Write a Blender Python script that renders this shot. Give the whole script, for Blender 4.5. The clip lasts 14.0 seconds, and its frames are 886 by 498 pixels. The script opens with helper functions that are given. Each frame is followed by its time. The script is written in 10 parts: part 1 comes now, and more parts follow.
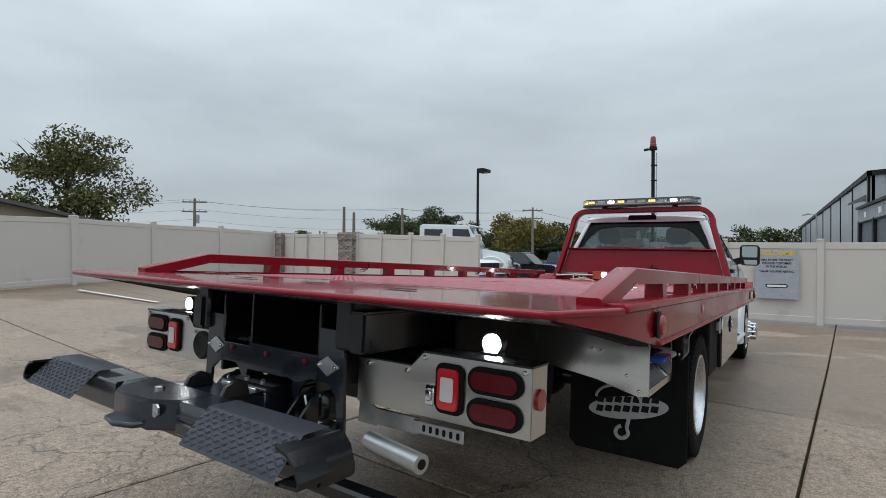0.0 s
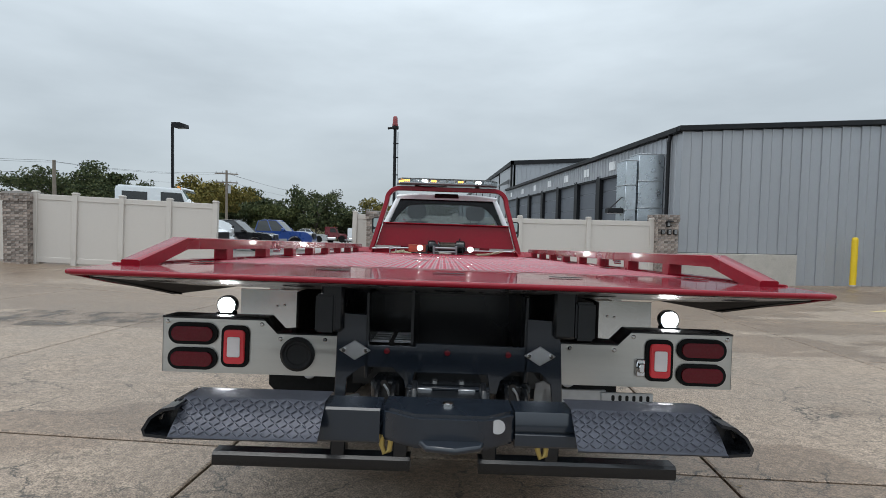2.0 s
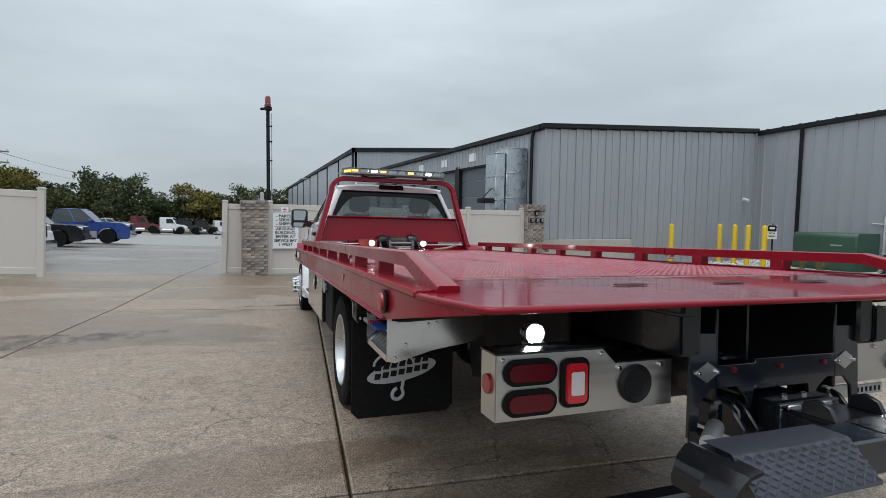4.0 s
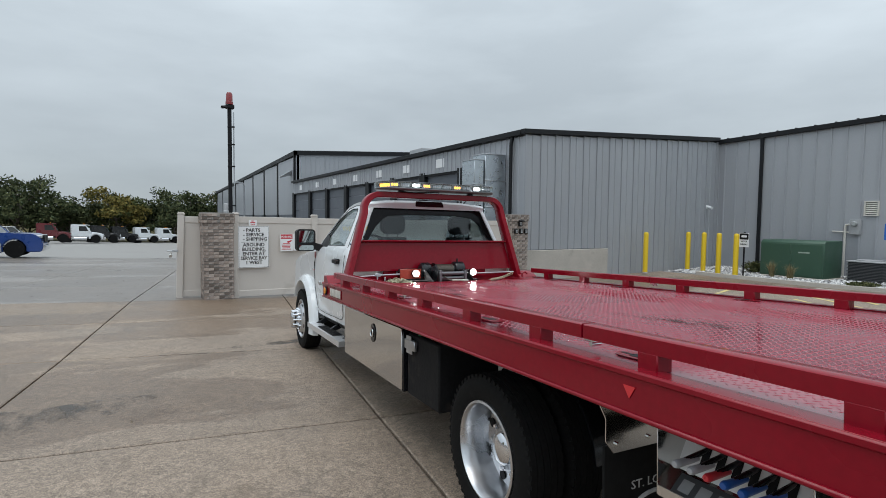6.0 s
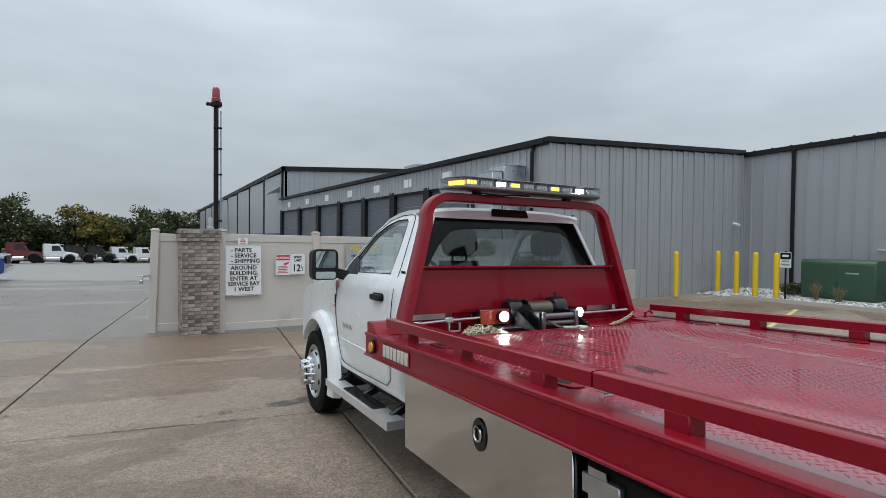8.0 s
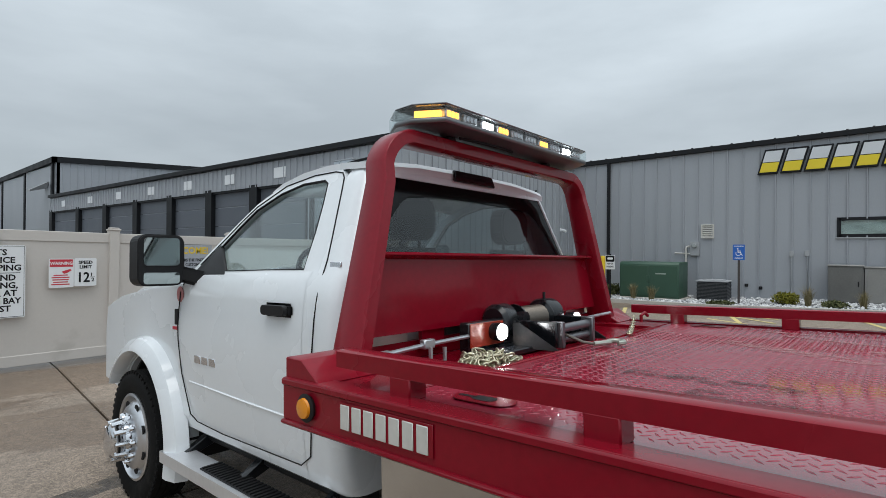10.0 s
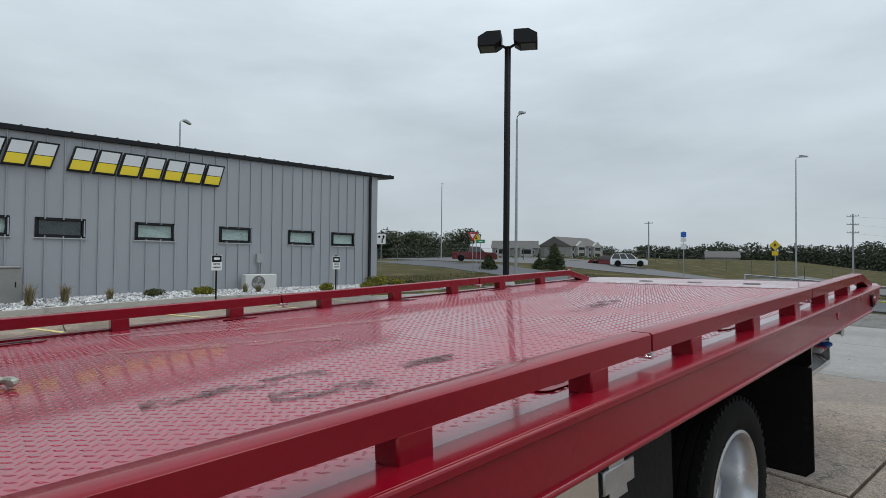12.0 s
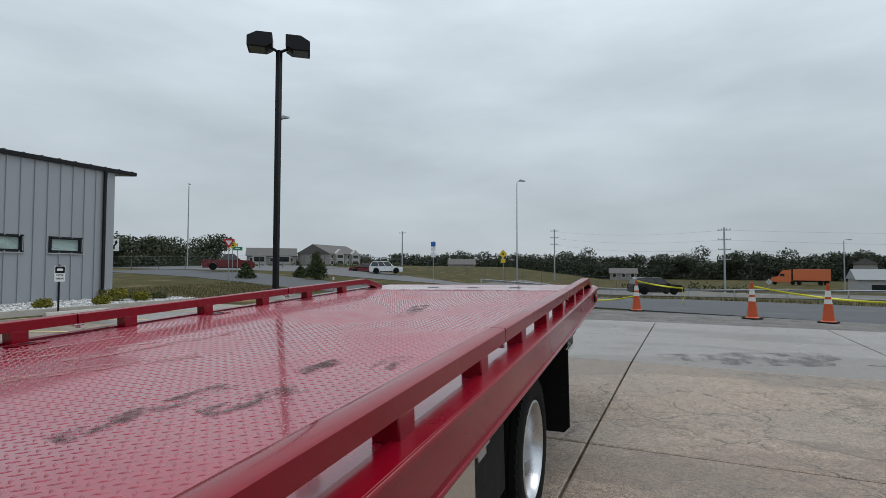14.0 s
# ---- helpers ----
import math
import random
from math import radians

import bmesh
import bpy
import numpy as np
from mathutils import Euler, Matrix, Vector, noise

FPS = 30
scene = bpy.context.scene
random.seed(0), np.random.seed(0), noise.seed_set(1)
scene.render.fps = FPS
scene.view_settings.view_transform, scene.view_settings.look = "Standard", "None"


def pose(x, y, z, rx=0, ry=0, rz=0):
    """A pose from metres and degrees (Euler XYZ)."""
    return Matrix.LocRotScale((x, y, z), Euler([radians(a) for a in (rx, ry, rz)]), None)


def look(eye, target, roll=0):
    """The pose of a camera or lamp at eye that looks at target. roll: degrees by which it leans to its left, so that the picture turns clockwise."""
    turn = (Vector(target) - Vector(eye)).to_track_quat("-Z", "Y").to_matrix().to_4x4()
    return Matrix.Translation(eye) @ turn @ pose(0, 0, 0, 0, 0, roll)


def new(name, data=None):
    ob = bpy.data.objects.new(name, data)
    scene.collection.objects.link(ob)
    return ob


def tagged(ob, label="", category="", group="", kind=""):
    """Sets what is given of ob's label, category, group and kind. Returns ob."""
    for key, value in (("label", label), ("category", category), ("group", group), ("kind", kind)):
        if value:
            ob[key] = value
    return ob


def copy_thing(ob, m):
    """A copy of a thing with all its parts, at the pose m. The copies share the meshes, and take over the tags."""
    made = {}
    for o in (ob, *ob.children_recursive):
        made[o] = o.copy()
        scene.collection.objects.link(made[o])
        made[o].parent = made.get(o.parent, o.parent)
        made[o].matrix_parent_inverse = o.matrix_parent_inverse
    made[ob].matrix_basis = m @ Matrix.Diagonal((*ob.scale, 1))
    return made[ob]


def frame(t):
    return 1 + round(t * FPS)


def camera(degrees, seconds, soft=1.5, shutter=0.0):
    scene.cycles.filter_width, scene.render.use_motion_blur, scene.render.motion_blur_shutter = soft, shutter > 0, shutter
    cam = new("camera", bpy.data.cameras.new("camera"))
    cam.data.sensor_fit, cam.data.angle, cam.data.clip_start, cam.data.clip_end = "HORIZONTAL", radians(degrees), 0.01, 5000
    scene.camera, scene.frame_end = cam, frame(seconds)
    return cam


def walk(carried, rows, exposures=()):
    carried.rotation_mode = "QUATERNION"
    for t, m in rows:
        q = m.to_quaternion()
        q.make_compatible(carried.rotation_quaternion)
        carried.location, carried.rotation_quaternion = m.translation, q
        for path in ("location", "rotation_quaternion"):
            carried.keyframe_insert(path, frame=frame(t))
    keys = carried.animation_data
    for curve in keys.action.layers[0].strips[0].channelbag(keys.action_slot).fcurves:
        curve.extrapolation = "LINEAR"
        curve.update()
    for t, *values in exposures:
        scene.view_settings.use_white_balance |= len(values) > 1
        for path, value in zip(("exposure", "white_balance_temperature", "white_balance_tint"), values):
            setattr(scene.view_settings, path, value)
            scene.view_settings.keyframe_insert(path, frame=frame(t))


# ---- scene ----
cam = camera(81.2, 14.0, 0.5)
PATH = [
    (0, (1.29, -0.647, 1.297), (0.284, 1.082, 1.315), 0.4),
    (0.5, (0.912, -0.869, 1.325), (0.225, 1.009, 1.321), 0.6),
    (1, (0.515, -0.986, 1.328), (0.133, 0.977, 1.289), 0.8),
    (1.5, (0.088, -1.027, 1.342), (-0.021, 0.969, 1.272), 1.0),
    (2, (-0.376, -1.081, 1.364), (-0.24, 0.912, 1.271), 1.2),
    (2.5, (-0.825, -1.008, 1.378), (-0.507, 0.964, 1.267), 1.3),
    (3, (-1.267, -0.916, 1.394), (-0.799, 1.025, 1.282), 1.4),
    (3.2, (-1.421, -0.851, 1.388), (-0.884, 1.072, 1.273), 1.3),
    (5.3, (-2.637, 0.544, 1.536), (-1.625, 2.264, 1.411), 0.70),
    (5.5, (-2.690, 0.723, 1.562), (-1.672, 2.440, 1.445), 0.67),
    (6, (-2.698, 1.203, 1.606), (-1.677, 2.920, 1.493), 0.62),
    (6.5, (-2.710, 1.683, 1.606), (-1.685, 3.397, 1.508), 0.59),
    (7, (-2.639, 2.165, 1.582), (-1.600, 3.872, 1.509), 0.47),
    (7.2, (-2.587, 2.377, 1.584), (-1.543, 4.082, 1.525), 0.43),
    (9.3, (-2.302, 4.263, 1.467), (-1.037, 5.812, 1.457), 0.41),
    (9.5, (-2.255, 4.414, 1.438), (-0.930, 5.912, 1.430), 0.36),
    (10, (-2.133, 4.765, 1.397), (-0.550, 5.987, 1.402), 0.41),
    (10.3, (-2.114, 4.916, 1.401), (-0.268, 5.685, 1.410), 0.43),
    (10.5, (-2.096, 5.009, 1.390), (-0.131, 5.380, 1.401), 0.60),
    (11, (-1.996, 5.253, 1.384), (-0.063, 4.741, 1.407), 0.52),
    (11.5, (-1.911, 5.576, 1.377), (-0.225, 4.500, 1.409), 0.94),
    (12, (-1.760, 5.745, 1.361), (-0.379, 4.300, 1.398), 0.60),
    (12.5, (-1.642, 5.911, 1.345), (-0.552, 4.235, 1.390), 0.56),
    (13, (-1.586, 6.123, 1.373), (-0.788, 4.290, 1.433), 0.53),
    (13.5, (-1.576, 6.138, 1.368), (-0.998, 4.225, 1.434), 0.32),
    (14, (-1.531, 6.188, 1.379), (-0.936, 4.280, 1.452), 0.19),
]
walk(cam, [(t, look(eye, target, roll)) for t, eye, target, roll in PATH],
     [(0.0, 0.10), (1.0, 0.15), (2.5, 0.32), (3.2, 0.27), (6.0, 0.14), (9.5, 0.05), (10.4, 0.03), (11.0, 0.14), (11.5, 0.04), (12.5, -0.06), (14.0, -0.12)])

# ---- ground heights: the lot falls gently away from the fence and towards the gate ----
def clamp(v, a, b):
    return min(max(v, a), b)


def gz(x, y):
    k = clamp(y / 6.0, 0.0, 1.0)
    fx = -0.035 * (clamp(x, -40, -1.2) + 1.2) * k - 0.0127 * (clamp(x, -1.2, 2.0) + 1.2)
    fy = 0.09 - 0.03 * clamp(y, 0.0, 8.0) - 0.028 * (clamp(y, 13.0, 110.0) - 13.0)
    far = clamp(-18.0 - y, 0.0, 60.0) * (-0.045 + 0.075 * clamp(x / 35.0, 0.0, 1.0))
    return fx + fy + far


# ---- world: overcast sky, brighter towards the zenith, with soft cloud ----
world = bpy.data.worlds.new("overcast")
scene.world = world
world.use_nodes = True
wn, wl = world.node_tree.nodes, world.node_tree.links
wn.clear()
w_out = wn.new("ShaderNodeOutputWorld")
w_bg = wn.new("ShaderNodeBackground")
w_sky = wn.new("ShaderNodeTexSky")
w_sky.sky_type, w_sky.sun_disc = "NISHITA", False
w_sky.sun_elevation, w_sky.sun_rotation = radians(71), radians(225)
w_co = wn.new("ShaderNodeTexCoord")
w_sep = wn.new("ShaderNodeSeparateXYZ")
w_up = wn.new("ShaderNodeMapRange")
w_up.interpolation_type = "SMOOTHSTEP"
for key, v in (("From Min", 0.0), ("From Max", 0.95), ("To Min", 0.84), ("To Max", 2.0)):
    w_up.inputs[key].default_value = v
w_map = wn.new("ShaderNodeMapping")
w_map.inputs["Scale"].default_value = (1.0, 1.0, 3.4)
w_noise = wn.new("ShaderNodeTexNoise")
w_noise.inputs["Scale"].default_value, w_noise.inputs["Detail"].default_value, w_noise.inputs["Roughness"].default_value = 2.1, 6, 0.52
w_ramp = wn.new("ShaderNodeValToRGB")
w_ramp.color_ramp.elements[0].position, w_ramp.color_ramp.elements[0].color = 0.33, (0.478, 0.542, 0.590, 1)
w_ramp.color_ramp.elements[1].position, w_ramp.color_ramp.elements[1].color = 0.66, (0.614, 0.690, 0.745, 1)
w_mul = wn.new("ShaderNodeMix")
w_mul.data_type, w_mul.blend_type = "RGBA", "MULTIPLY"
w_mul.inputs["Factor"].default_value = 1.0
w_skys = wn.new("ShaderNodeMix")
w_skys.data_type, w_skys.blend_type = "RGBA", "MULTIPLY"
w_skys.inputs["Factor"].default_value = 1.0
w_skys.inputs["B"].default_value = (0.1, 0.1, 0.1, 1)
w_mix = wn.new("ShaderNodeMix")
w_mix.data_type = "RGBA"
w_mix.inputs["Factor"].default_value = 0.93
wl.new(w_co.outputs["Generated"], w_sep.inputs[0])
wl.new(w_sep.outputs["Z"], w_up.inputs["Value"])
wl.new(w_co.outputs["Generated"], w_map.inputs["Vector"])
wl.new(w_map.outputs[0], w_noise.inputs["Vector"])
wl.new(w_noise.outputs["Fac"], w_ramp.inputs["Fac"])
wl.new(w_ramp.outputs["Color"], w_mul.inputs["A"])
w_side = wn.new("ShaderNodeMapRange")
for key, v in (("From Min", -1.0), ("From Max", 1.0), ("To Min", 1.07), ("To Max", 0.90)):
    w_side.inputs[key].default_value = v
w_lum = wn.new("ShaderNodeMath")
w_lum.operation = "MULTIPLY"
wl.new(w_sep.outputs["Y"], w_side.inputs["Value"])
wl.new(w_up.outputs["Result"], w_lum.inputs[0])
wl.new(w_side.outputs["Result"], w_lum.inputs[1])
wl.new(w_lum.outputs[0], w_mul.inputs["B"])
wl.new(w_sky.outputs[0], w_skys.inputs["A"])
wl.new(w_skys.outputs["Result"], w_mix.inputs["A"])
wl.new(w_mul.outputs["Result"], w_mix.inputs["B"])
wl.new(w_mix.outputs["Result"], w_bg.inputs["Color"])
w_bg.inputs["Strength"].default_value = 1.0
wl.new(w_bg.outputs[0], w_out.inputs[0])

sun = bpy.data.lights.new("sun", "SUN")
sun.energy, sun.angle, sun.color = 1.0, radians(40), (1.0, 0.97, 0.93)
sun_ob = new("sun", sun)
sun_ob.matrix_world = look((-5, -5, 21), (0, 0, 0))


# ---- materials ----
MATS = {}


def mat(name, base, rough=0.6, metal=0.0, var=0.10, scale=1.5, fine=40.0, bump=0.0, bscale=60.0, coat=0.0, dark=None, dscale=0.8, damt=0.0,
        emit=None, power=0.0, trans=0.0, isl=0.0, rvar=0.08, spec=0.5, stretch=None):
    """A procedural surface: base colour varied at two scales, optional blotches of a second colour, bump, coat."""
    if name in MATS:
        return MATS[name]
    m = bpy.data.materials.new(name)
    m.use_nodes = True
    n, l = m.node_tree.nodes, m.node_tree.links
    b = n["Principled BSDF"]
    co = n.new("ShaderNodeTexCoord")
    vec = co.outputs["Object"]
    if stretch:
        mp = n.new("ShaderNodeMapping")
        mp.inputs["Scale"].default_value = stretch
        l.new(vec, mp.inputs["Vector"])
        vec = mp.outputs[0]
    n1, n2 = n.new("ShaderNodeTexNoise"), n.new("ShaderNodeTexNoise")
    n1.inputs["Scale"].default_value, n1.inputs["Detail"].default_value = scale, 5
    n2.inputs["Scale"].default_value, n2.inputs["Detail"].default_value = fine, 3
    l.new(vec, n1.inputs["Vector"])
    l.new(vec, n2.inputs["Vector"])
    add = n.new("ShaderNodeMath")
    add.operation = "ADD"
    l.new(n1.outputs["Fac"], add.inputs[0])
    l.new(n2.outputs["Fac"], add.inputs[1])
    rng = n.new("ShaderNodeMapRange")
    for key, v in (("From Min", 0.6), ("From Max", 1.4), ("To Min", 1 - var), ("To Max", 1 + var)):
        rng.inputs[key].default_value = v
    l.new(add.outputs[0], rng.inputs["Value"])
    val = rng.outputs["Result"]
    if isl > 0:
        oi = n.new("ShaderNodeObjectInfo")
        r2 = n.new("ShaderNodeMapRange")
        for key, v in (("To Min", 1 - isl), ("To Max", 1 + isl)):
            r2.inputs[key].default_value = v
        l.new(oi.outputs["Random"], r2.inputs["Value"])
        mm = n.new("ShaderNodeMath")
        mm.operation = "MULTIPLY"
        l.new(val, mm.inputs[0])
        l.new(r2.outputs["Result"], mm.inputs[1])
        val = mm.outputs[0]
    col = n.new("ShaderNodeMix")
    col.data_type, col.blend_type = "RGBA", "MULTIPLY"
    col.inputs["Factor"].default_value = 1.0
    col.inputs["A"].default_value = (*base, 1)
    l.new(val, col.inputs["B"])
    out = col.outputs["Result"]
    if dark:
        n3 = n.new("ShaderNodeTexNoise")
        n3.inputs["Scale"].default_value, n3.inputs["Detail"].default_value, n3.inputs["Roughness"].default_value = dscale, 7, 0.62
        l.new(vec, n3.inputs["Vector"])
        r3 = n.new("ShaderNodeMapRange")
        r3.interpolation_type = "SMOOTHSTEP"
        for key, v in (("From Min", 0.60 - damt * 0.3), ("From Max", 0.74 - damt * 0.2), ("To Min", 0.0), ("To Max", 0.9)):
            r3.inputs[key].default_value = v
        l.new(n3.outputs["Fac"], r3.inputs["Value"])
        mx = n.new("ShaderNodeMix")
        mx.data_type = "RGBA"
        mx.inputs["B"].default_value = (*dark, 1)
        l.new(r3.outputs["Result"], mx.inputs["Factor"])
        l.new(out, mx.inputs["A"])
        out = mx.outputs["Result"]
    l.new(out, b.inputs["Base Color"])
    rr = n.new("ShaderNodeMapRange")
    for key, v in (("From Min", 0.3), ("From Max", 0.7), ("To Min", max(rough - rvar, 0.02)), ("To Max", min(rough + rvar, 1))):
        rr.inputs[key].default_value = v
    l.new(n1.outputs["Fac"], rr.inputs["Value"])
    l.new(rr.outputs["Result"], b.inputs["Roughness"])
    b.inputs["Metallic"].default_value = metal
    b.inputs["Coat Weight"].default_value = coat
    b.inputs["Coat Roughness"].default_value = 0.06
    b.inputs["Transmission Weight"].default_value = trans
    b.inputs["Specular IOR Level"].default_value = spec
    if bump > 0:
        n4 = n.new("ShaderNodeTexNoise")
        n4.inputs["Scale"].default_value, n4.inputs["Detail"].default_value = bscale, 4
        l.new(vec, n4.inputs["Vector"])
        bp = n.new("ShaderNodeBump")
        bp.inputs["Strength"].default_value, bp.inputs["Distance"].default_value = bump, 0.01
        l.new(n4.outputs["Fac"], bp.inputs["Height"])
        l.new(bp.outputs[0], b.inputs["Normal"])
    if emit:
        b.inputs["Emission Color"].default_value = (*emit, 1)
        b.inputs["Emission Strength"].default_value = power
    MATS[name] = m
    return m


RED = mat("red_enamel", (0.220, 0.003, 0.013), 0.25, var=0.12, scale=0.9, coat=0.28, spec=0.20, bump=0.02, bscale=25, rvar=0.14)
REDDECK = mat("red_deck_paint", (0.300, 0.009, 0.032), 0.27, var=0.22, scale=1.2, coat=0.9, spec=0.38, bump=0.05, bscale=40, dark=(0.29, 0.05, 0.065), dscale=0.9, damt=0.06, rvar=0.2)
REDDECK.node_tree.nodes["Principled BSDF"].inputs["Coat IOR"].default_value = 1.42  # a film of rain
WHITEP = mat("white_car_paint", (0.77, 0.80, 0.82), 0.28, var=0.02, coat=0.8, rvar=0.04)
BLACKP = mat("black_powder_coat", (0.008, 0.009, 0.011), 0.24, var=0.25, coat=0.15, spec=0.42, bump=0.03, bscale=60, rvar=0.14)
BLUEBLK = mat("dark_slate_steel_paint", (0.010, 0.014, 0.021), 0.20, var=0.2, coat=0.45, spec=0.5, bump=0.02, bscale=30, rvar=0.12)
PLASTIC = mat("black_plastic", (0.010, 0.010, 0.011), 0.50, var=0.2, spec=0.3, bump=0.05, bscale=300)
RUBBER = mat("tyre_rubber", (0.010, 0.010, 0.010), 0.80, var=0.3, scale=4, bump=0.12, bscale=120, dark=(0.03, 0.028, 0.026), dscale=5, damt=0.02, spec=0.12)
STEEL = mat("polished_stainless", (0.64, 0.63, 0.61), 0.13, 1.0, var=0.05, rvar=0.06, bump=0.01, bscale=12)
BRUSHED = mat("brushed_stainless", (0.60, 0.59, 0.56), 0.34, 1.0, var=0.06, rvar=0.06, stretch=(1, 30, 30))
CHROME = mat("chrome", (0.72, 0.73, 0.75), 0.07, 1.0, var=0.02, rvar=0.03)
ALU = mat("cast_aluminium", (0.62, 0.63, 0.65), 0.30, 1.0, var=0.06)
GALV = mat("galvanised_steel", (0.50, 0.52, 0.54), 0.42, 0.9, var=0.16, scale=3, fine=20, rvar=0.12)
YZINC = mat("yellow_zinc", (0.52, 0.40, 0.14), 0.34, 0.9, var=0.2, scale=6)
TREADB = mat("slate_blue_tread_plate", (0.112, 0.119, 0.148), 0.42, 0.45, var=0.12, coat=0.2)
GLASSK = mat("black_printed_glass", (0.008, 0.009, 0.010), 0.08, var=0.0, rvar=0.02, spec=0.35)
LENSR = mat("red_lens", (0.105, 0.004, 0.009), 0.12, var=0.15, fine=160, coat=0.15, spec=0.35, bump=0.12, bscale=240)
LENSB = mat("bright_red_lens", (0.62, 0.02, 0.03), 0.14, var=0.08, coat=0.6, bump=0.05, bscale=200)
LENSM = mat("deep_red_marker_lens", (0.30, 0.010, 0.014), 0.14, var=0.1, coat=0.3, bump=0.08, bscale=200)
LENSW = mat("frosted_white_lens", (0.72, 0.66, 0.66), 0.25, var=0.05, coat=0.4)
LENSA = mat("amber_lens", (0.75, 0.26, 0.01), 0.15, var=0.06, coat=0.5, bump=0.05, bscale=200)
LED_W = mat("white_led", (0.9, 0.9, 0.9), 0.3, var=0.0, emit=(0.96, 0.98, 1.0), power=45.0)
LED_A = mat("amber_led", (0.9, 0.5, 0.1), 0.3, var=0.0, emit=(1.0, 0.42, 0.06), power=2.6)
LED_OFF = mat("dark_led_module", (0.58, 0.58, 0.60), 0.22, 0.6, var=0.3, fine=90)
FENCE = mat("beige_vinyl", (0.575, 0.535, 0.495), 0.45, var=0.03, scale=0.7, dark=(0.48, 0.445, 0.405), dscale=1.4, damt=0.06)
SIDING = mat("grey_metal_siding", (0.355, 0.372, 0.398), 0.40, 0.10, var=0.05, scale=0.6, isl=0.025, stretch=(1, 1, 0.25))
TRIMD = mat("charcoal_trim", (0.011, 0.012, 0.014), 0.5, 0.0, var=0.15, spec=0.25)
DOORM = mat("dark_grey_overhead_door", (0.115, 0.128, 0.150), 0.5, 0.1, var=0.12, isl=0.06)
CONC = mat("old_concrete_wall", (0.44, 0.41, 0.37), 0.85, var=0.16, scale=2.0, bump=0.3, bscale=50, dark=(0.27, 0.25, 0.22), dscale=1.4, damt=0.08)
YELLOW = mat("yellow_paint", (0.75, 0.52, 0.02), 0.45, var=0.06, scale=3)
WHITESIGN = mat("white_sign_sheet", (0.80, 0.81, 0.82), 0.4, var=0.009)
BLACKINK = mat("black_ink", (0.010, 0.010, 0.011), 0.6, var=0.0, spec=0.2)
REDINK = mat("red_ink", (0.55, 0.03, 0.05), 0.45, var=0.009)
BLUESIGN = mat("blue_sign_sheet", (0.02, 0.13, 0.50), 0.4, var=0.009)
GREENBOX = mat("dark_green_utility_paint", (0.035, 0.085, 0.055), 0.5, var=0.14, scale=2)
UNIT = mat("painted_unit_grey", (0.36, 0.37, 0.38), 0.5, var=0.1, scale=2)
BEIGE = mat("beige_unit_paint", (0.60, 0.58, 0.53), 0.5, var=0.05)
POLEB = mat("black_pole_paint", (0.007, 0.007, 0.009), 0.45, var=0.2, spec=0.25)
POLEG = mat("grey_galvanised_pole", (0.38, 0.40, 0.42), 0.45, 0.6, var=0.1)
WOODP = mat("weathered_pole_wood", (0.19, 0.16, 0.13), 0.85, var=0.2, scale=3, bump=0.2, bscale=30)
ORANGE = mat("orange_cone_vinyl", (0.56, 0.085, 0.025), 0.5, var=0.08, dark=(0.35, 0.07, 0.03), dscale=4, damt=0.05)


# ---- mesh tools ----
def link(name, bm, material, parent=None, label="", smooth=False):
    me = bpy.data.meshes.new(name)
    bm.normal_update()
    bm.to_mesh(me)
    bm.free()
    if smooth:
        for p in me.polygons:
            p.use_smooth = True
        me.set_sharp_from_angle(angle=radians(38))
    for m in (material if isinstance(material, (list, tuple)) else [material]):
        me.materials.append(m)
    ob = new(name, me)
    if parent:
        ob.parent = parent
    if label:
        tagged(ob, label)
    return ob


def part(name, bm, material, parent, label="", smooth=True):
    return link(name, bm, material, parent, label, smooth)


def thing(name, label, category, m=None, group="", kind=""):
    ob = new(name)
    ob.empty_display_size = 0.2
    if m is not None:
        ob.matrix_world = m
    return tagged(ob, label, category, group, kind)


def B():
    return bmesh.new()


def bev(bm, faces, w, seg=1):
    if w > 0:
        es = list({e for f in faces for e in f.edges})
        bmesh.ops.bevel(bm, geom=es, offset=w, segments=seg, affect="EDGES", clamp_overlap=True)


def box(bm, x0, x1, y0, y1, z0, z1, w=0.0, seg=1, m=None, mi=0):
    m = m or Matrix()
    vs = [bm.verts.new(m @ Vector((x, y, z))) for z in (z0, z1) for y in (y0, y1) for x in (x0, x1)]
    idx = ((0, 2, 3, 1), (4, 5, 7, 6), (0, 1, 5, 4), (2, 6, 7, 3), (0, 4, 6, 2), (1, 3, 7, 5))
    fs = [bm.faces.new([vs[i] for i in f]) for f in idx]
    for f in fs:
        f.material_index = mi
    bev(bm, fs, w, seg)
    return bm


def prism(bm, pts, vec, w=0.0, seg=1, mi=0):
    """A solid from a flat polygon of 3D points, pushed along vec."""
    vec = Vector(vec)
    a = [bm.verts.new(Vector(p)) for p in pts]
    b = [bm.verts.new(Vector(p) + vec) for p in pts]
    fs = [bm.faces.new(a), bm.faces.new(b[::-1])]
    n = len(pts)
    for i in range(n):
        fs.append(bm.faces.new((a[i], b[i], b[(i + 1) % n], a[(i + 1) % n])))
    for f in fs:
        f.material_index = mi
    bmesh.ops.recalc_face_normals(bm, faces=fs)
    bev(bm, fs, w, seg)
    return bm


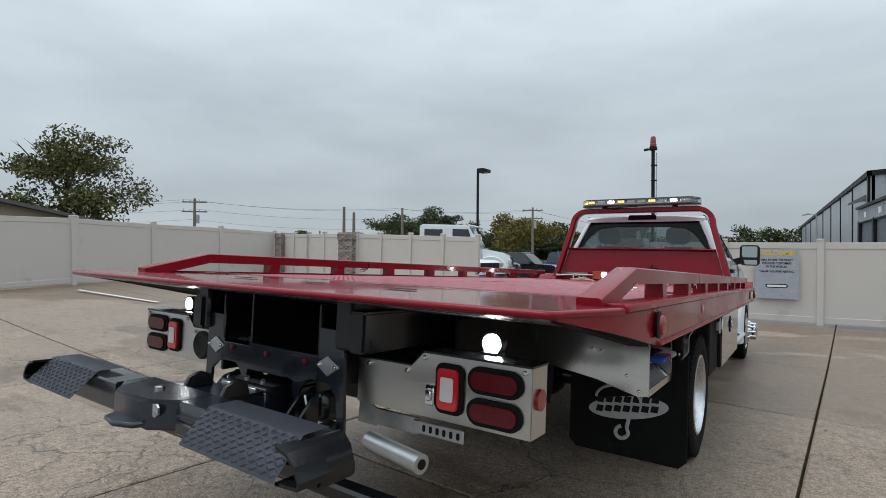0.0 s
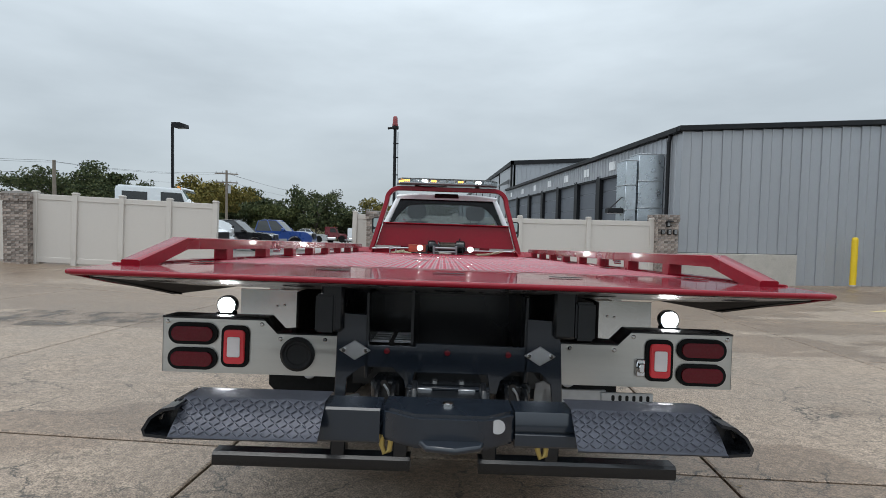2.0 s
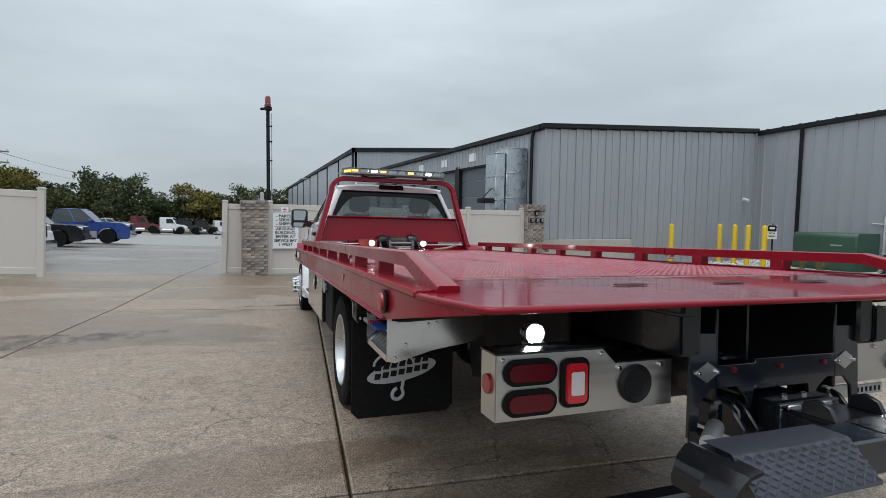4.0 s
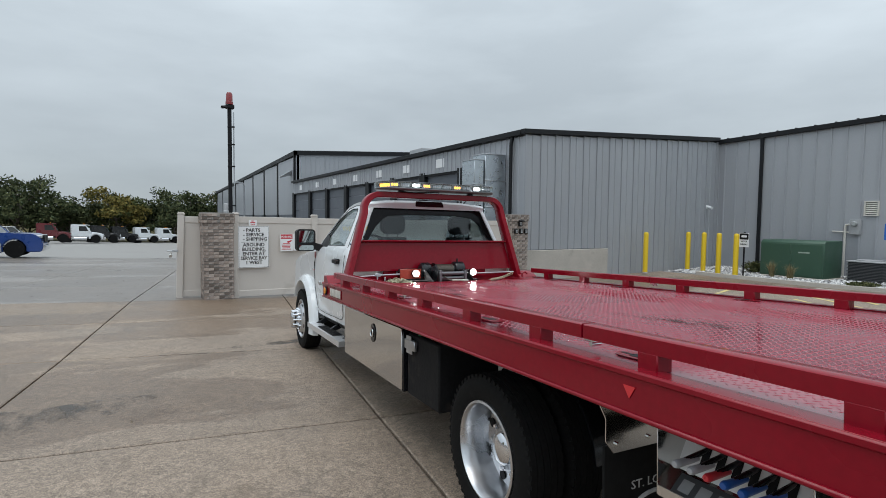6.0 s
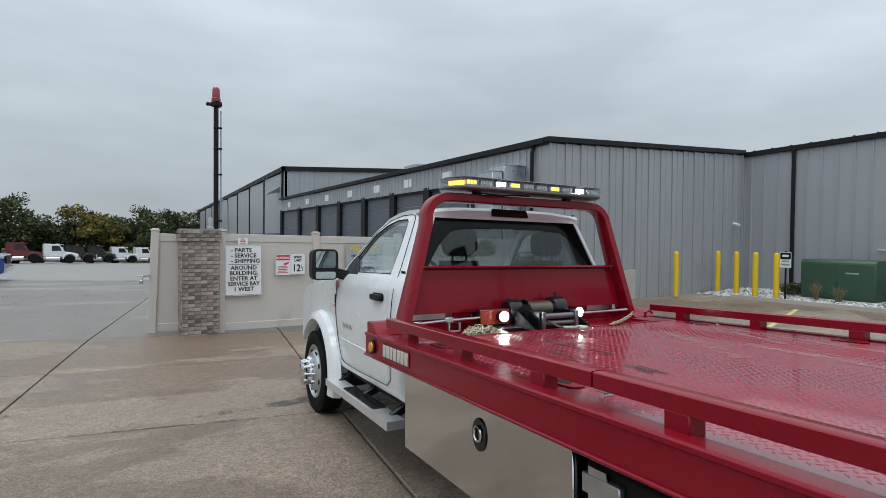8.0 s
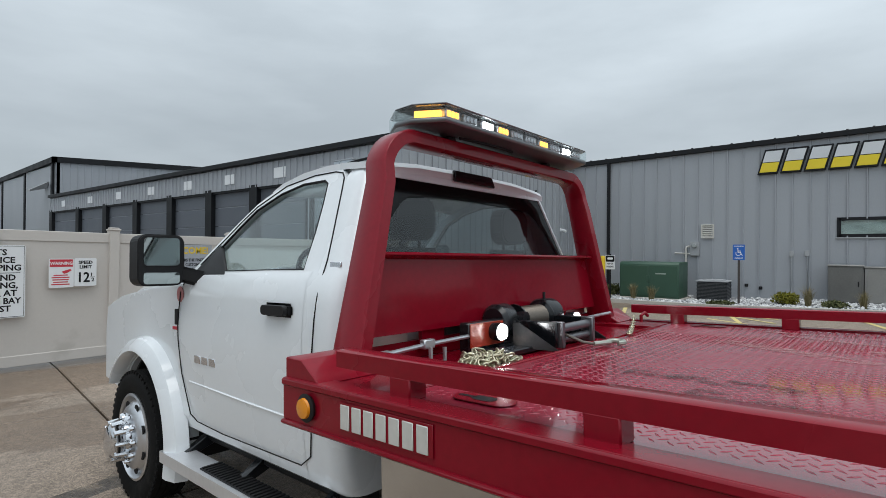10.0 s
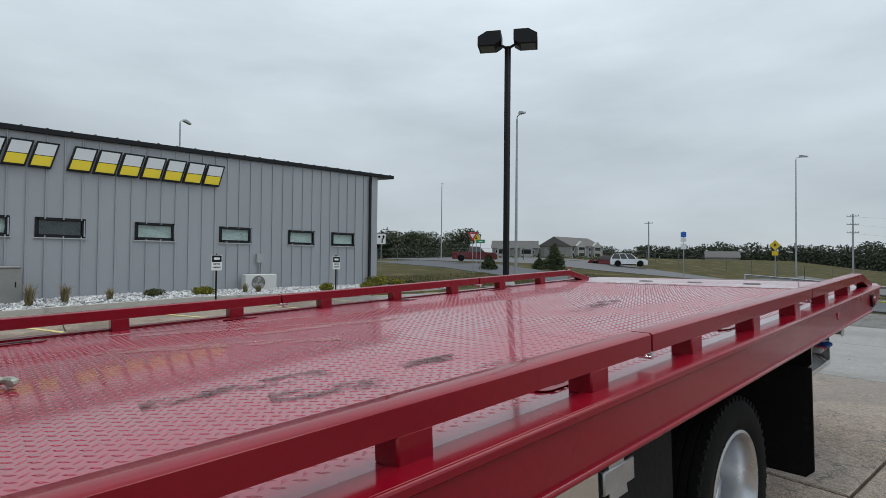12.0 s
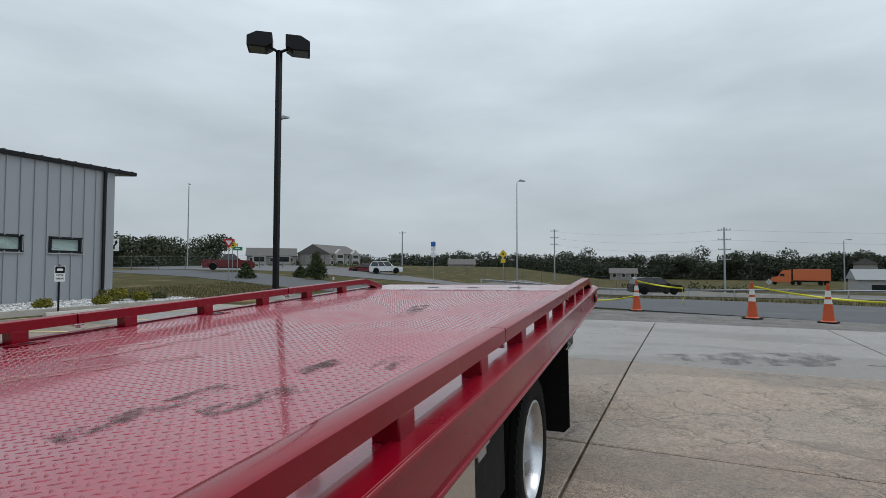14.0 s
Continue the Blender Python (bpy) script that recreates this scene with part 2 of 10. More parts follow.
def lathe(bm, prof, axis, origin, n=24, mi=0, caps=True):
    """Turns (radius, along) points about an axis ('x', 'y' or 'z') through origin."""
    o = Vector(origin)
    ax = {"x": (Vector((0, 1, 0)), Vector((0, 0, 1)), Vector((1, 0, 0))), "y": (Vector((1, 0, 0)), Vector((0, 0, 1)), Vector((0, 1, 0))),
          "z": (Vector((1, 0, 0)), Vector((0, 1, 0)), Vector((0, 0, 1)))}[axis] if isinstance(axis, str) else axis
    u, v, d = ax
    rings = []
    for r, h in prof:
        if r < 1e-5:
            rings.append([bm.verts.new(o + d * h)])
        else:
            rings.append([bm.verts.new(o + d * h + (u * math.cos(2 * math.pi * i / n) + v * math.sin(2 * math.pi * i / n)) * r) for i in range(n)])
    fs = []
    for a, b in zip(rings, rings[1:]):
        for i in range(n):
            j = (i + 1) % n
            q = [a[i % len(a)], a[j % len(a)], b[j % len(b)], b[i % len(b)]]
            q = [p for k, p in enumerate(q) if p not in q[:k]]
            if len(q) > 2:
                fs.append(bm.faces.new(q))
    for ring, last in ((rings[0], False), (rings[-1], True)):
        if len(ring) > 1 and caps:
            fs.append(bm.faces.new(ring if last else ring[::-1]))
    for f in fs:
        f.material_index = mi
    bmesh.ops.recalc_face_normals(bm, faces=fs)
    return bm


def cyl(bm, p0, p1, r, r1=None, n=16, mi=0):
    p0, p1 = Vector(p0), Vector(p1)
    d = (p1 - p0)
    h = d.length
    d.normalize()
    u = d.orthogonal().normalized()
    return lathe(bm, [(r, 0), (r if r1 is None else r1, h)], (u, d.cross(u), d), p0, n, mi)


def tube(bm, path, r, n=10, closed=False, mi=0):
    """A round tube along a path of points."""
    pts = [Vector(p) for p in path]
    rings, up = [], None
    for i, p in enumerate(pts):
        if closed:
            d = pts[(i + 1) % len(pts)] - pts[i - 1]
        else:
            d = pts[min(i + 1, len(pts) - 1)] - pts[max(i - 1, 0)]
        d.normalize()
        u = d.orthogonal().normalized() if up is None else (up - d * up.dot(d)).normalized()
        up = u
        v = d.cross(u)
        rings.append([bm.verts.new(p + (u * math.cos(2 * math.pi * k / n) + v * math.sin(2 * math.pi * k / n)) * r) for k in range(n)])
    fs = []
    prs = list(zip(rings, rings[1:])) + ([(rings[-1], rings[0])] if closed else [])
    for a, b in prs:
        for k in range(n):
            fs.append(bm.faces.new((a[k], a[(k + 1) % n], b[(k + 1) % n], b[k])))
    if not closed:
        fs += [bm.faces.new(rings[0][::-1]), bm.faces.new(rings[-1])]
    for f in fs:
        f.material_index = mi
    return bm


def sweep(bm, path, sec, up=(0, 0, 1), closed=False):
    """A section of (across, up) points carried along a path, mitred by direction."""
    pts, rings, up = [Vector(p) for p in path], [], Vector(up)
    for i, p in enumerate(pts):
        d = (pts[min(i + 1, len(pts) - 1)] - pts[max(i - 1, 0)]).normalized()
        a = d.cross(up).normalized()
        b = a.cross(d).normalized()
        k = 1.0
        if 0 < i < len(pts) - 1:
            c = (pts[i + 1] - p).normalized().dot((p - pts[i - 1]).normalized())
            k = 1 / max(math.sqrt((1 + c) / 2), 0.5)
        rings.append([bm.verts.new(p + a * s * 1.0 + b * t * k) for s, t in sec])
    n = len(sec)
    fs = [bm.faces.new((r0[k], r0[(k + 1) % n], r1[(k + 1) % n], r1[k])) for r0, r1 in zip(rings, rings[1:]) for k in range(n)]
    fs += [bm.faces.new(rings[0][::-1]), bm.faces.new(rings[-1])]
    bmesh.ops.recalc_face_normals(bm, faces=fs)
    return bm


def rrect(w, h, r, n=5):
    """Points of a rounded rectangle about the origin."""
    out = []
    for cx, cy, a0 in ((w / 2 - r, h / 2 - r, 0), (-w / 2 + r, h / 2 - r, 90), (-w / 2 + r, -h / 2 + r, 180), (w / 2 - r, -h / 2 + r, 270)):
        for k in range(n + 1):
            a = radians(a0 + 90 * k / n)
            out.append((cx + r * math.cos(a), cy + r * math.sin(a)))
    return out


def words(name, text, size, m, material, parent=None, squeeze=1.0, bold=0.0, align="LEFT", depth=0.001):
    """Lettering in the built-in font as a mesh, lying in m's x-y plane."""
    cu = bpy.data.curves.new(name, "FONT")
    cu.body, cu.size, cu.extrude, cu.offset, cu.align_x, cu.resolution_u = text, size, depth, bold, align, 2
    tmp = new(name, cu)
    dg = bpy.context.evaluated_depsgraph_get()
    me = bpy.data.meshes.new_from_object(tmp.evaluated_get(dg))
    bpy.data.objects.remove(tmp)
    me.name = name
    me.transform(m @ Matrix.Diagonal((squeeze, 1, 1, 1)))
    me.materials.clear()
    me.materials.append(material)
    ob = new(name, me)
    if parent:
        ob.parent = parent
    return ob


# ---- ground: one sheet to the horizon ----
GRASS = mat("dry_grass", (0.062, 0.056, 0.024), 0.95, var=0.60, scale=0.5, fine=7, bump=0.8, bscale=12, dark=(0.145, 0.110, 0.058), dscale=0.30, damt=0.30, spec=0.06)
ASPH = mat("asphalt", (0.060, 0.064, 0.070), 0.80, var=0.18, scale=0.7, fine=60, bump=0.35, bscale=90, dark=(0.10, 0.10, 0.10), dscale=0.5, damt=0.1)
GRIT = mat("broken_gravel_asphalt", (0.15, 0.143, 0.135), 0.9, var=0.55, scale=1.6, fine=16, bump=1.0, bscale=30, dark=(0.09, 0.088, 0.085), dscale=2.2, damt=0.3, spec=0.25)
bm = B()
gx = [-700, -400, -200, -120, -80, -60, -45] + [-40 + 2 * i for i in range(46)] + [56, 65, 80, 100, 140, 200, 400, 700]
gy = [-700, -400, -200, -120, -90, -78, -70, -62, -54, -46, -40, -34, -29, -25, -22] + [-20 + 2 * i for i in range(41)] + [66, 74, 84, 96, 110, 140, 200, 400, 700]
grid = [[bm.verts.new((x, y, gz(x, y) - 0.06)) for x in gx] for y in gy]
for r0, r1 in zip(grid, grid[1:]):
    for i in range(len(gx) - 1):
        bm.faces.new((r0[i], r0[i + 1], r1[i + 1], r1[i]))
tagged(link("ground", bm, GRASS, smooth=True), "dry short grass and verge running out to the horizon", "ground", kind="structure")


def strip(name, pts, z, material, label, category, thick=0.05, step=2.5):
    """A paved sheet over a convex outline, following the ground's heights."""
    bm = B()
    vs = [bm.verts.new((x, y, 0)) for x, y in pts]
    f = bm.faces.new(vs)
    if f.normal.z < 0 or f.calc_center_median() is None:
        f.normal_flip()
    xs, ys = [p[0] for p in pts], [p[1] for p in pts]
    for axis, lo, hi in ((0, min(xs), max(xs)), (1, min(ys), max(ys))):
        v = lo + step
        while v < hi:
            co, no = [0, 0, 0], [0, 0, 0]
            co[axis], no[axis] = v, 1
            bmesh.ops.bisect_plane(bm, geom=bm.verts[:] + bm.edges[:] + bm.faces[:], plane_co=co, plane_no=no)
            v += step
    for v in bm.verts:
        v.co.z = gz(v.co.x, v.co.y) + z
    bm.normal_update()
    if sum(f.normal.z for f in bm.faces) < 0:
        bmesh.ops.reverse_faces(bm, faces=bm.faces[:])
    ext = bmesh.ops.extrude_face_region(bm, geom=bm.faces[:])
    for v in [g for g in ext["geom"] if isinstance(g, bmesh.types.BMVert)]:
        v.co.z += thick
    bmesh.ops.recalc_face_normals(bm, faces=bm.faces[:])
    for v in bm.verts:
        v.co.z -= thick
    return tagged(link(name, bm, material), label, category, kind="structure")


# frontage road, worn shoulder and the far carriageways
strip("shoulder", [(-40, 8.5), (-40, 3.0), (3, -12.7), (14, -17.0), (14, -13.5), (3, -9.0), (-14, -2.4)], -0.012, GRIT, "worn grey gravelly strip between the slabs and the road", "pavement", 0.04)
strip("road", [(-70, 21.0), (-70, 10.0), (-1.35, -19.8), (24, -37.5), (58, -52), (62, -44.5), (26, -29), (3, -14.2), (-8, -8.7)], -0.02, ASPH, "dark grey asphalt frontage road behind the lot", "road", 0.04, 5.0)
strip("road_crossing", [(-2, -47), (22, -58), (120, -112), (140, -84), (60, -53), (24, -46.5)], -0.01, mat("pale_old_asphalt", (0.10, 0.102, 0.106), 0.8, var=0.12, bump=0.2, bscale=60), "pale worn asphalt of the side road", "road", 0.04, 6.0)
strip("highway", [(-160, -20), (-160, -75), (14, -95), (14, -54), (-2.3, -58.6), (-21, -46.4), (-60, -23)], -0.01, mat("pale_highway", (0.105, 0.102, 0.098), 0.85, var=0.1), "pale concrete highway lanes beyond the guard rail", "road", 0.05, 9.0)
strip("ramp", [(11, -43.5), (-3, -50.0), (-21, -38.5), (-60, -15), (-60, -20), (-21, -43.6), (-3, -55.8), (11.7, -49.4)], -0.01, mat("pale_ramp_asphalt", (0.10, 0.10, 0.10), 0.85, var=0.14, scale=0.4, spec=0.2), "worn grey asphalt ramp before the guard rail", "road", 0.04, 6.0)
strip("far_lot", [(-60, 34.0), (-60, 92), (45, 92), (45, 34.0)], -0.012, mat("far_lot_concrete", (0.27, 0.262, 0.25), 0.75, var=0.1, scale=0.3, dark=(0.25, 0.24, 0.23), dscale=0.15, damt=0.1), "pale concrete of the lot behind the gate", "pavement", 0.05, 6.0)

# ---- slabs ----
SLAB = mat("weathered_concrete", (0.266, 0.209, 0.161), 0.60, var=0.22, scale=0.8, fine=70, bump=0.6, bscale=85, isl=0.07, dark=(0.165, 0.120, 0.086), dscale=0.6, damt=0.12, rvar=0.16)
SLABN = mat("newer_grey_concrete", (0.240, 0.222, 0.208), 0.50, var=0.16, scale=0.7, fine=90, bump=0.15, bscale=120, isl=0.03, dark=(0.20, 0.195, 0.19), dscale=0.5, damt=0.02, rvar=0.16)
for mt, amount in ((SLAB, 1.0), (SLABN, 0.4)):
    # fine wandering cracks and exposed pebbles
    n, l = mt.node_tree.nodes, mt.node_tree.links
    b = n["Principled BSDF"]
    src = b.inputs["Base Color"].links[0].from_socket
    geo = n.new("ShaderNodeNewGeometry")
    warp = n.new("ShaderNodeTexNoise")
    warp.inputs["Scale"].default_value, warp.inputs["Detail"].default_value, warp.inputs["Roughness"].default_value = 1.9, 9, 0.66
    l.new(geo.outputs["Position"], warp.inputs["Vector"])
    vadd = n.new("ShaderNodeVectorMath")
    vadd.operation = "MULTIPLY_ADD"
    vadd.inputs[1].default_value = (0.55, 0.55, 0.55)
    l.new(warp.outputs["Color"], vadd.inputs[0])
    l.new(geo.outputs["Position"], vadd.inputs[2])
    vor = n.new("ShaderNodeTexVoronoi")
    vor.feature = "DISTANCE_TO_EDGE"
    vor.inputs["Scale"].default_value = 1.5
    l.new(vadd.outputs[0], vor.inputs["Vector"])
    crack = n.new("ShaderNodeMapRange")
    for key, v in (("From Min", 0.003), ("From Max", 0.012), ("To Min", 1.0), ("To Max", 0.0)):
        crack.inputs[key].default_value = v
    l.new(vor.outputs["Distance"], crack.inputs["Value"])
    where = n.new("ShaderNodeTexNoise")
    where.inputs["Scale"].default_value = 0.6
    where.inputs["Detail"].default_value = 5
    l.new(geo.outputs["Position"], where.inputs["Vector"])
    wr = n.new("ShaderNodeMapRange")
    for key, v in (("From Min", 0.43), ("From Max", 0.50), ("To Min", 0.0), ("To Max", amount)):
        wr.inputs[key].default_value = v
    l.new(where.outputs["Fac"], wr.inputs["Value"])
    both = n.new("ShaderNodeMath")
    both.operation = "MULTIPLY"
    l.new(crack.outputs["Result"], both.inputs[0])
    l.new(wr.outputs["Result"], both.inputs[1])
    mx = n.new("ShaderNodeMix")
    mx.data_type = "RGBA"
    mx.inputs["B"].default_value = (0.045, 0.040, 0.035, 1)
    l.new(both.outputs[0], mx.inputs["Factor"])
    # pebble and sand grains showing in the worn face, in two sizes
    grain = src
    for gs, lo, hi, ga, gb in ((130.0, 0.38, 0.60, 0.46, 1.40), (34.0, 0.38, 0.60, 0.78, 1.17), (9.0, 0.36, 0.62, 0.90, 1.09)):
        gn = n.new("ShaderNodeTexNoise")
        gn.inputs["Scale"].default_value, gn.inputs["Detail"].default_value, gn.inputs["Roughness"].default_value = gs, 2, 0.7
        l.new(geo.outputs["Position"], gn.inputs["Vector"])
        gr = n.new("ShaderNodeMapRange")
        for key, v in (("From Min", lo), ("From Max", hi), ("To Min", ga), ("To Max", gb)):
            gr.inputs[key].default_value = v
        l.new(gn.outputs["Fac"], gr.inputs["Value"])
        gm = n.new("ShaderNodeMix")
        gm.data_type, gm.blend_type = "RGBA", "MULTIPLY"
        gm.inputs["Factor"].default_value = 1.0 if amount > 0.5 else 0.75
        l.new(grain, gm.inputs["A"])
        l.new(gr.outputs["Result"], gm.inputs["B"])
        grain = gm.outputs["Result"]
    # a finer second net of cracks where the first one runs
    vor2 = n.new("ShaderNodeTexVoronoi")
    vor2.feature = "DISTANCE_TO_EDGE"
    vor2.inputs["Scale"].default_value = 4.2
    l.new(vadd.outputs[0], vor2.inputs["Vector"])
    crk2 = n.new("ShaderNodeMapRange")
    for key, v in (("From Min", 0.004), ("From Max", 0.020), ("To Min", 0.85), ("To Max", 0.0)):
        crk2.inputs[key].default_value = v
    l.new(vor2.outputs["Distance"], crk2.inputs["Value"])
    most = n.new("ShaderNodeMath")
    most.operation = "MAXIMUM"
    l.new(crack.outputs["Result"], most.inputs[0])
    l.new(crk2.outputs["Result"], most.inputs[1])
    where2 = n.new("ShaderNodeMapRange")
    for key, v in (("From Min", 0.505), ("From Max", 0.56), ("To Min", 0.0), ("To Max", 1.0)):
        where2.inputs[key].default_value = v
    l.new(where.outputs["Fac"], where2.inputs["Value"])
    pickc = n.new("ShaderNodeMix")
    pickc.data_type = "FLOAT"
    l.new(where2.outputs["Result"], pickc.inputs["Factor"])
    l.new(crack.outputs["Result"], pickc.inputs["A"])
    l.new(most.outputs[0], pickc.inputs["B"])
    # the cracking is worst where trucks turn, out from the gate
    sep = n.new("ShaderNodeSeparateXYZ")
    l.new(geo.outputs["Position"], sep.inputs[0])
    far_ = n.new("ShaderNodeMapRange")
    for key, v in (("From Min", 2.8), ("From Max", 5.0), ("To Min", 1.0), ("To Max", 0.10)):
        far_.inputs[key].default_value = v
    l.new(sep.outputs["Y"], far_.inputs["Value"])
    worn = n.new("ShaderNodeMath")
    worn.operation = "MULTIPLY"
    l.new(pickc.outputs["Result"], worn.inputs[0])
    l.new(far_.outputs["Result"], worn.inputs[1])
    l.new(worn.outputs[0], both.inputs[0])
    l.new(grain, mx.inputs["A"])
    # damp stains, darker and smoother
    wet = n.new("ShaderNodeTexNoise")
    wet.inputs["Scale"].default_value, wet.inputs["Detail"].default_value, wet.inputs["Roughness"].default_value = 0.28, 6, 0.6
    wmap = n.new("ShaderNodeMapping")
    wmap.inputs["Scale"].default_value, wmap.inputs["Location"].default_value = (0.55, 1.5, 1.0), (3.1, 0.4, 0)
    l.new(geo.outputs["Position"], wmap.inputs["Vector"])
    l.new(wmap.outputs[0], wet.inputs["Vector"])
    wrg = n.new("ShaderNodeMapRange")
    wrg.interpolation_type = "SMOOTHSTEP"
    for key, v in (("From Min", 0.515), ("From Max", 0.540), ("To Min", 0.0), ("To Max", 0.58)):
        wrg.inputs[key].default_value = v
    # rain water lingers along the low strip before the gate
    low = n.new("ShaderNodeMapRange")
    for key, v in (("From Min", 4.6), ("From Max", 7.0), ("To Min", 0.0), ("To Max", 0.070)):
        low.inputs[key].default_value = v
    l.new(sep.outputs["Y"], low.inputs["Value"])
    damp = n.new("ShaderNodeMath")
    l.new(wet.outputs["Fac"], damp.inputs[0])
    l.new(low.outputs["Result"], damp.inputs[1])
    l.new(damp.outputs[0], wrg.inputs["Value"])
    mw = n.new("ShaderNodeMix")
    mw.data_type, mw.blend_type = "RGBA", "MULTIPLY"
    mw.inputs["B"].default_value = (0.55, 0.46, 0.38, 1)
    l.new(wrg.outputs["Result"], mw.inputs["Factor"])
    l.new(mx.outputs["Result"], mw.inputs["A"])
    l.new(mw.outputs["Result"], b.inputs["Base Color"])
    rsrc = b.inputs["Roughness"].links[0].from_socket
    rm = n.new("ShaderNodeMix")
    rm.data_type = "FLOAT"
    rm.inputs["B"].default_value = 0.22
    l.new(wrg.outputs["Result"], rm.inputs["Factor"])
    l.new(rsrc, rm.inputs["A"])
    l.new(rm.outputs["Result"], b.inputs["Roughness"])

SLAB_A = radians(8.0)
U_JOINTS = [-19.5, -16.5, -13.6, -10.6, -7.6, -4.63, -1.66, 1.14, 4.1, 7.1, 10.1, 13.1]
V_JOINTS = [-7.6, -4.7, -1.70, 1.78, 4.97, 7.94, 10.3, 12.75, 16.2, 19.7, 23.2, 26.7, 30.2, 33.7]
CA, SA = math.cos(SLAB_A), math.sin(SLAB_A)
pavement = tagged(new("pavement"), "cast concrete slabs of the lot with dark open joints", "pavement", kind="structure")


def slab(u0, u1, v0, v1):
    g = 0.0095
    cs = [(u0 + g, v0 + g), (u1 - g, v0 + g), (u1 - g, v1 - g), (u0 + g, v1 - g)]
    P = [(u * CA + v * SA, -u * SA + v * CA) for u, v in cs]
    cx, cy = sum(p[0] for p in P) / 4, sum(p[1] for p in P) / 4
    if math.hypot(cx, cy) > 42 or cx > 13.6 or (cy < 13 and cx < -15.2):
        return
    bm = B()
    top, rim, low = [], [], []
    for x, y in P:
        z = gz(x, y)
        k = 1 - 0.012 / 1.5
        top.append(bm.verts.new((cx + (x - cx) * k, cy + (y - cy) * k, z)))
        rim.append(bm.verts.new((x, y, z - 0.007)))
        low.append(bm.verts.new((x, y, z - 0.058)))
    bm.faces.new(top)
    for i in range(4):
        j = (i + 1) % 4
        bm.faces.new((top[i], rim[i], rim[j], top[j]))
        bm.faces.new((rim[i], low[i], low[j], rim[j]))
    bmesh.ops.recalc_face_normals(bm, faces=bm.faces[:])
    newer = v1 < -1.0 or cy > 13.4
    link("slab", bm, SLABN if newer else SLAB, pavement)


def build_slabs():
    for v0, v1 in zip(V_JOINTS, V_JOINTS[1:]):
        # the newer row was cast with its own joints
        us = [u - 0.42 if v1 < -1.6 and u < -4 else u for u in U_JOINTS]
        for u0, u1 in zip(us, us[1:]):
            slab(u0, u1, v0, v1)


# yellow bay lines painted on the slabs beside the building and along the fence
def paint_line(x0, y0, x1, y1, w=0.10, name="bay_line", material=None):
    bm = B()
    d = Vector((x1 - x0, y1 - y0, 0))
    s = Vector((-d.y, d.x, 0)).normalized() * w / 2
    n = max(2, int(d.length / 1.0))
    prev = None
    for i in range(n + 1):
        p = Vector((x0, y0, 0)) + d * i / n
        row = [bm.verts.new((q.x, q.y, gz(q.x, q.y) + 0.008)) for q in (p + s, p - s)]
        if prev:
            bm.faces.new((prev[0], prev[1], row[1], row[0]))
        prev = row
    bmesh.ops.recalc_face_normals(bm, faces=bm.faces[:])
    if bm.faces[:] and bm.faces[:][0].normal.z < 0:
        bmesh.ops.reverse_faces(bm, faces=bm.faces[:])
    ob = link(name, bm, material or LINEY)
    return tagged(ob, "worn pale yellow parking line painted on concrete", "road marking", "parking lines", "structure")


LINEY = mat("worn_line_paint", (0.62, 0.50, 0.20), 0.7, var=0.15, scale=4, dark=(0.38, 0.35, 0.30), dscale=5, damt=0.2)
LINEW = mat("worn_white_line_paint", (0.60, 0.59, 0.55), 0.7, var=0.12, dark=(0.38, 0.35, 0.30), dscale=5, damt=0.2)
for i in range(9):
    y = 9.6 - 2.55 * i
    paint_line(8.4, y - 1.2, 12.6, y)
paint_line(8.4, -12.3, 8.4, 8.4)
for i in range(4):
    paint_line(9.4 + 0.8 * i, 5.9, 11.0 + 0.8 * i if i < 2 else 12.6, 7.9 if i < 2 else 7.4, 0.09)
paint_line(-13.1, 5.95, -9.6, 5.9, 0.10, "bay_line", LINEW)
paint_line(-13.4, 2.9, -9.8, 2.85, 0.10, "bay_line", LINEW)

# ---- metal building beside the lot ----
WX, WY, FX = 17.48, 13.54, 7.50


def eave(y):
    """Top of the office roof edge, which falls towards the service wing."""
    return 4.90 + (13.7 - y) * 0.0189


def wall_panel_mesh(w, h, name, ribs=2):
    """One siding sheet, standing in the x-z plane and facing -y: a tall seam rib at its start and low ribs between."""
    bm = B()
    prof = [(0.0, 0.0), (0.0, -0.038), (0.030, -0.038), (0.050, 0.0)]
    for k in range(1, ribs + 1):
        c = w * k / (ribs + 1)
        prof += [(c - 0.030, 0.0), (c - 0.018, -0.026), (c + 0.014, -0.026), (c + 0.026, 0.0)]
    prof.append((w - 0.002, 0.0))
    a = [bm.verts.new((x, y, 0)) for x, y in prof]
    b = [bm.verts.new((x, y, h)) for x, y in prof]
    for i in range(len(prof) - 1):
        bm.faces.new((a[i], a[i + 1], b[i + 1], b[i]))
    me = bpy.data.meshes.new(name)
    bm.to_mesh(me)
    bm.free()
    me.materials.append(SIDING)
    return me


SIDEBACK = mat("dark_wall_core", (0.18, 0.19, 0.20), 0.7, var=0.05)
# windows: y middle, all at one height
WIN_Y = [4.26, 2.43, -0.20, -2.99, -5.80, -7.90]
WIN_W, WIN_Z0, WIN_Z1 = 1.16, 1.92, 2.42


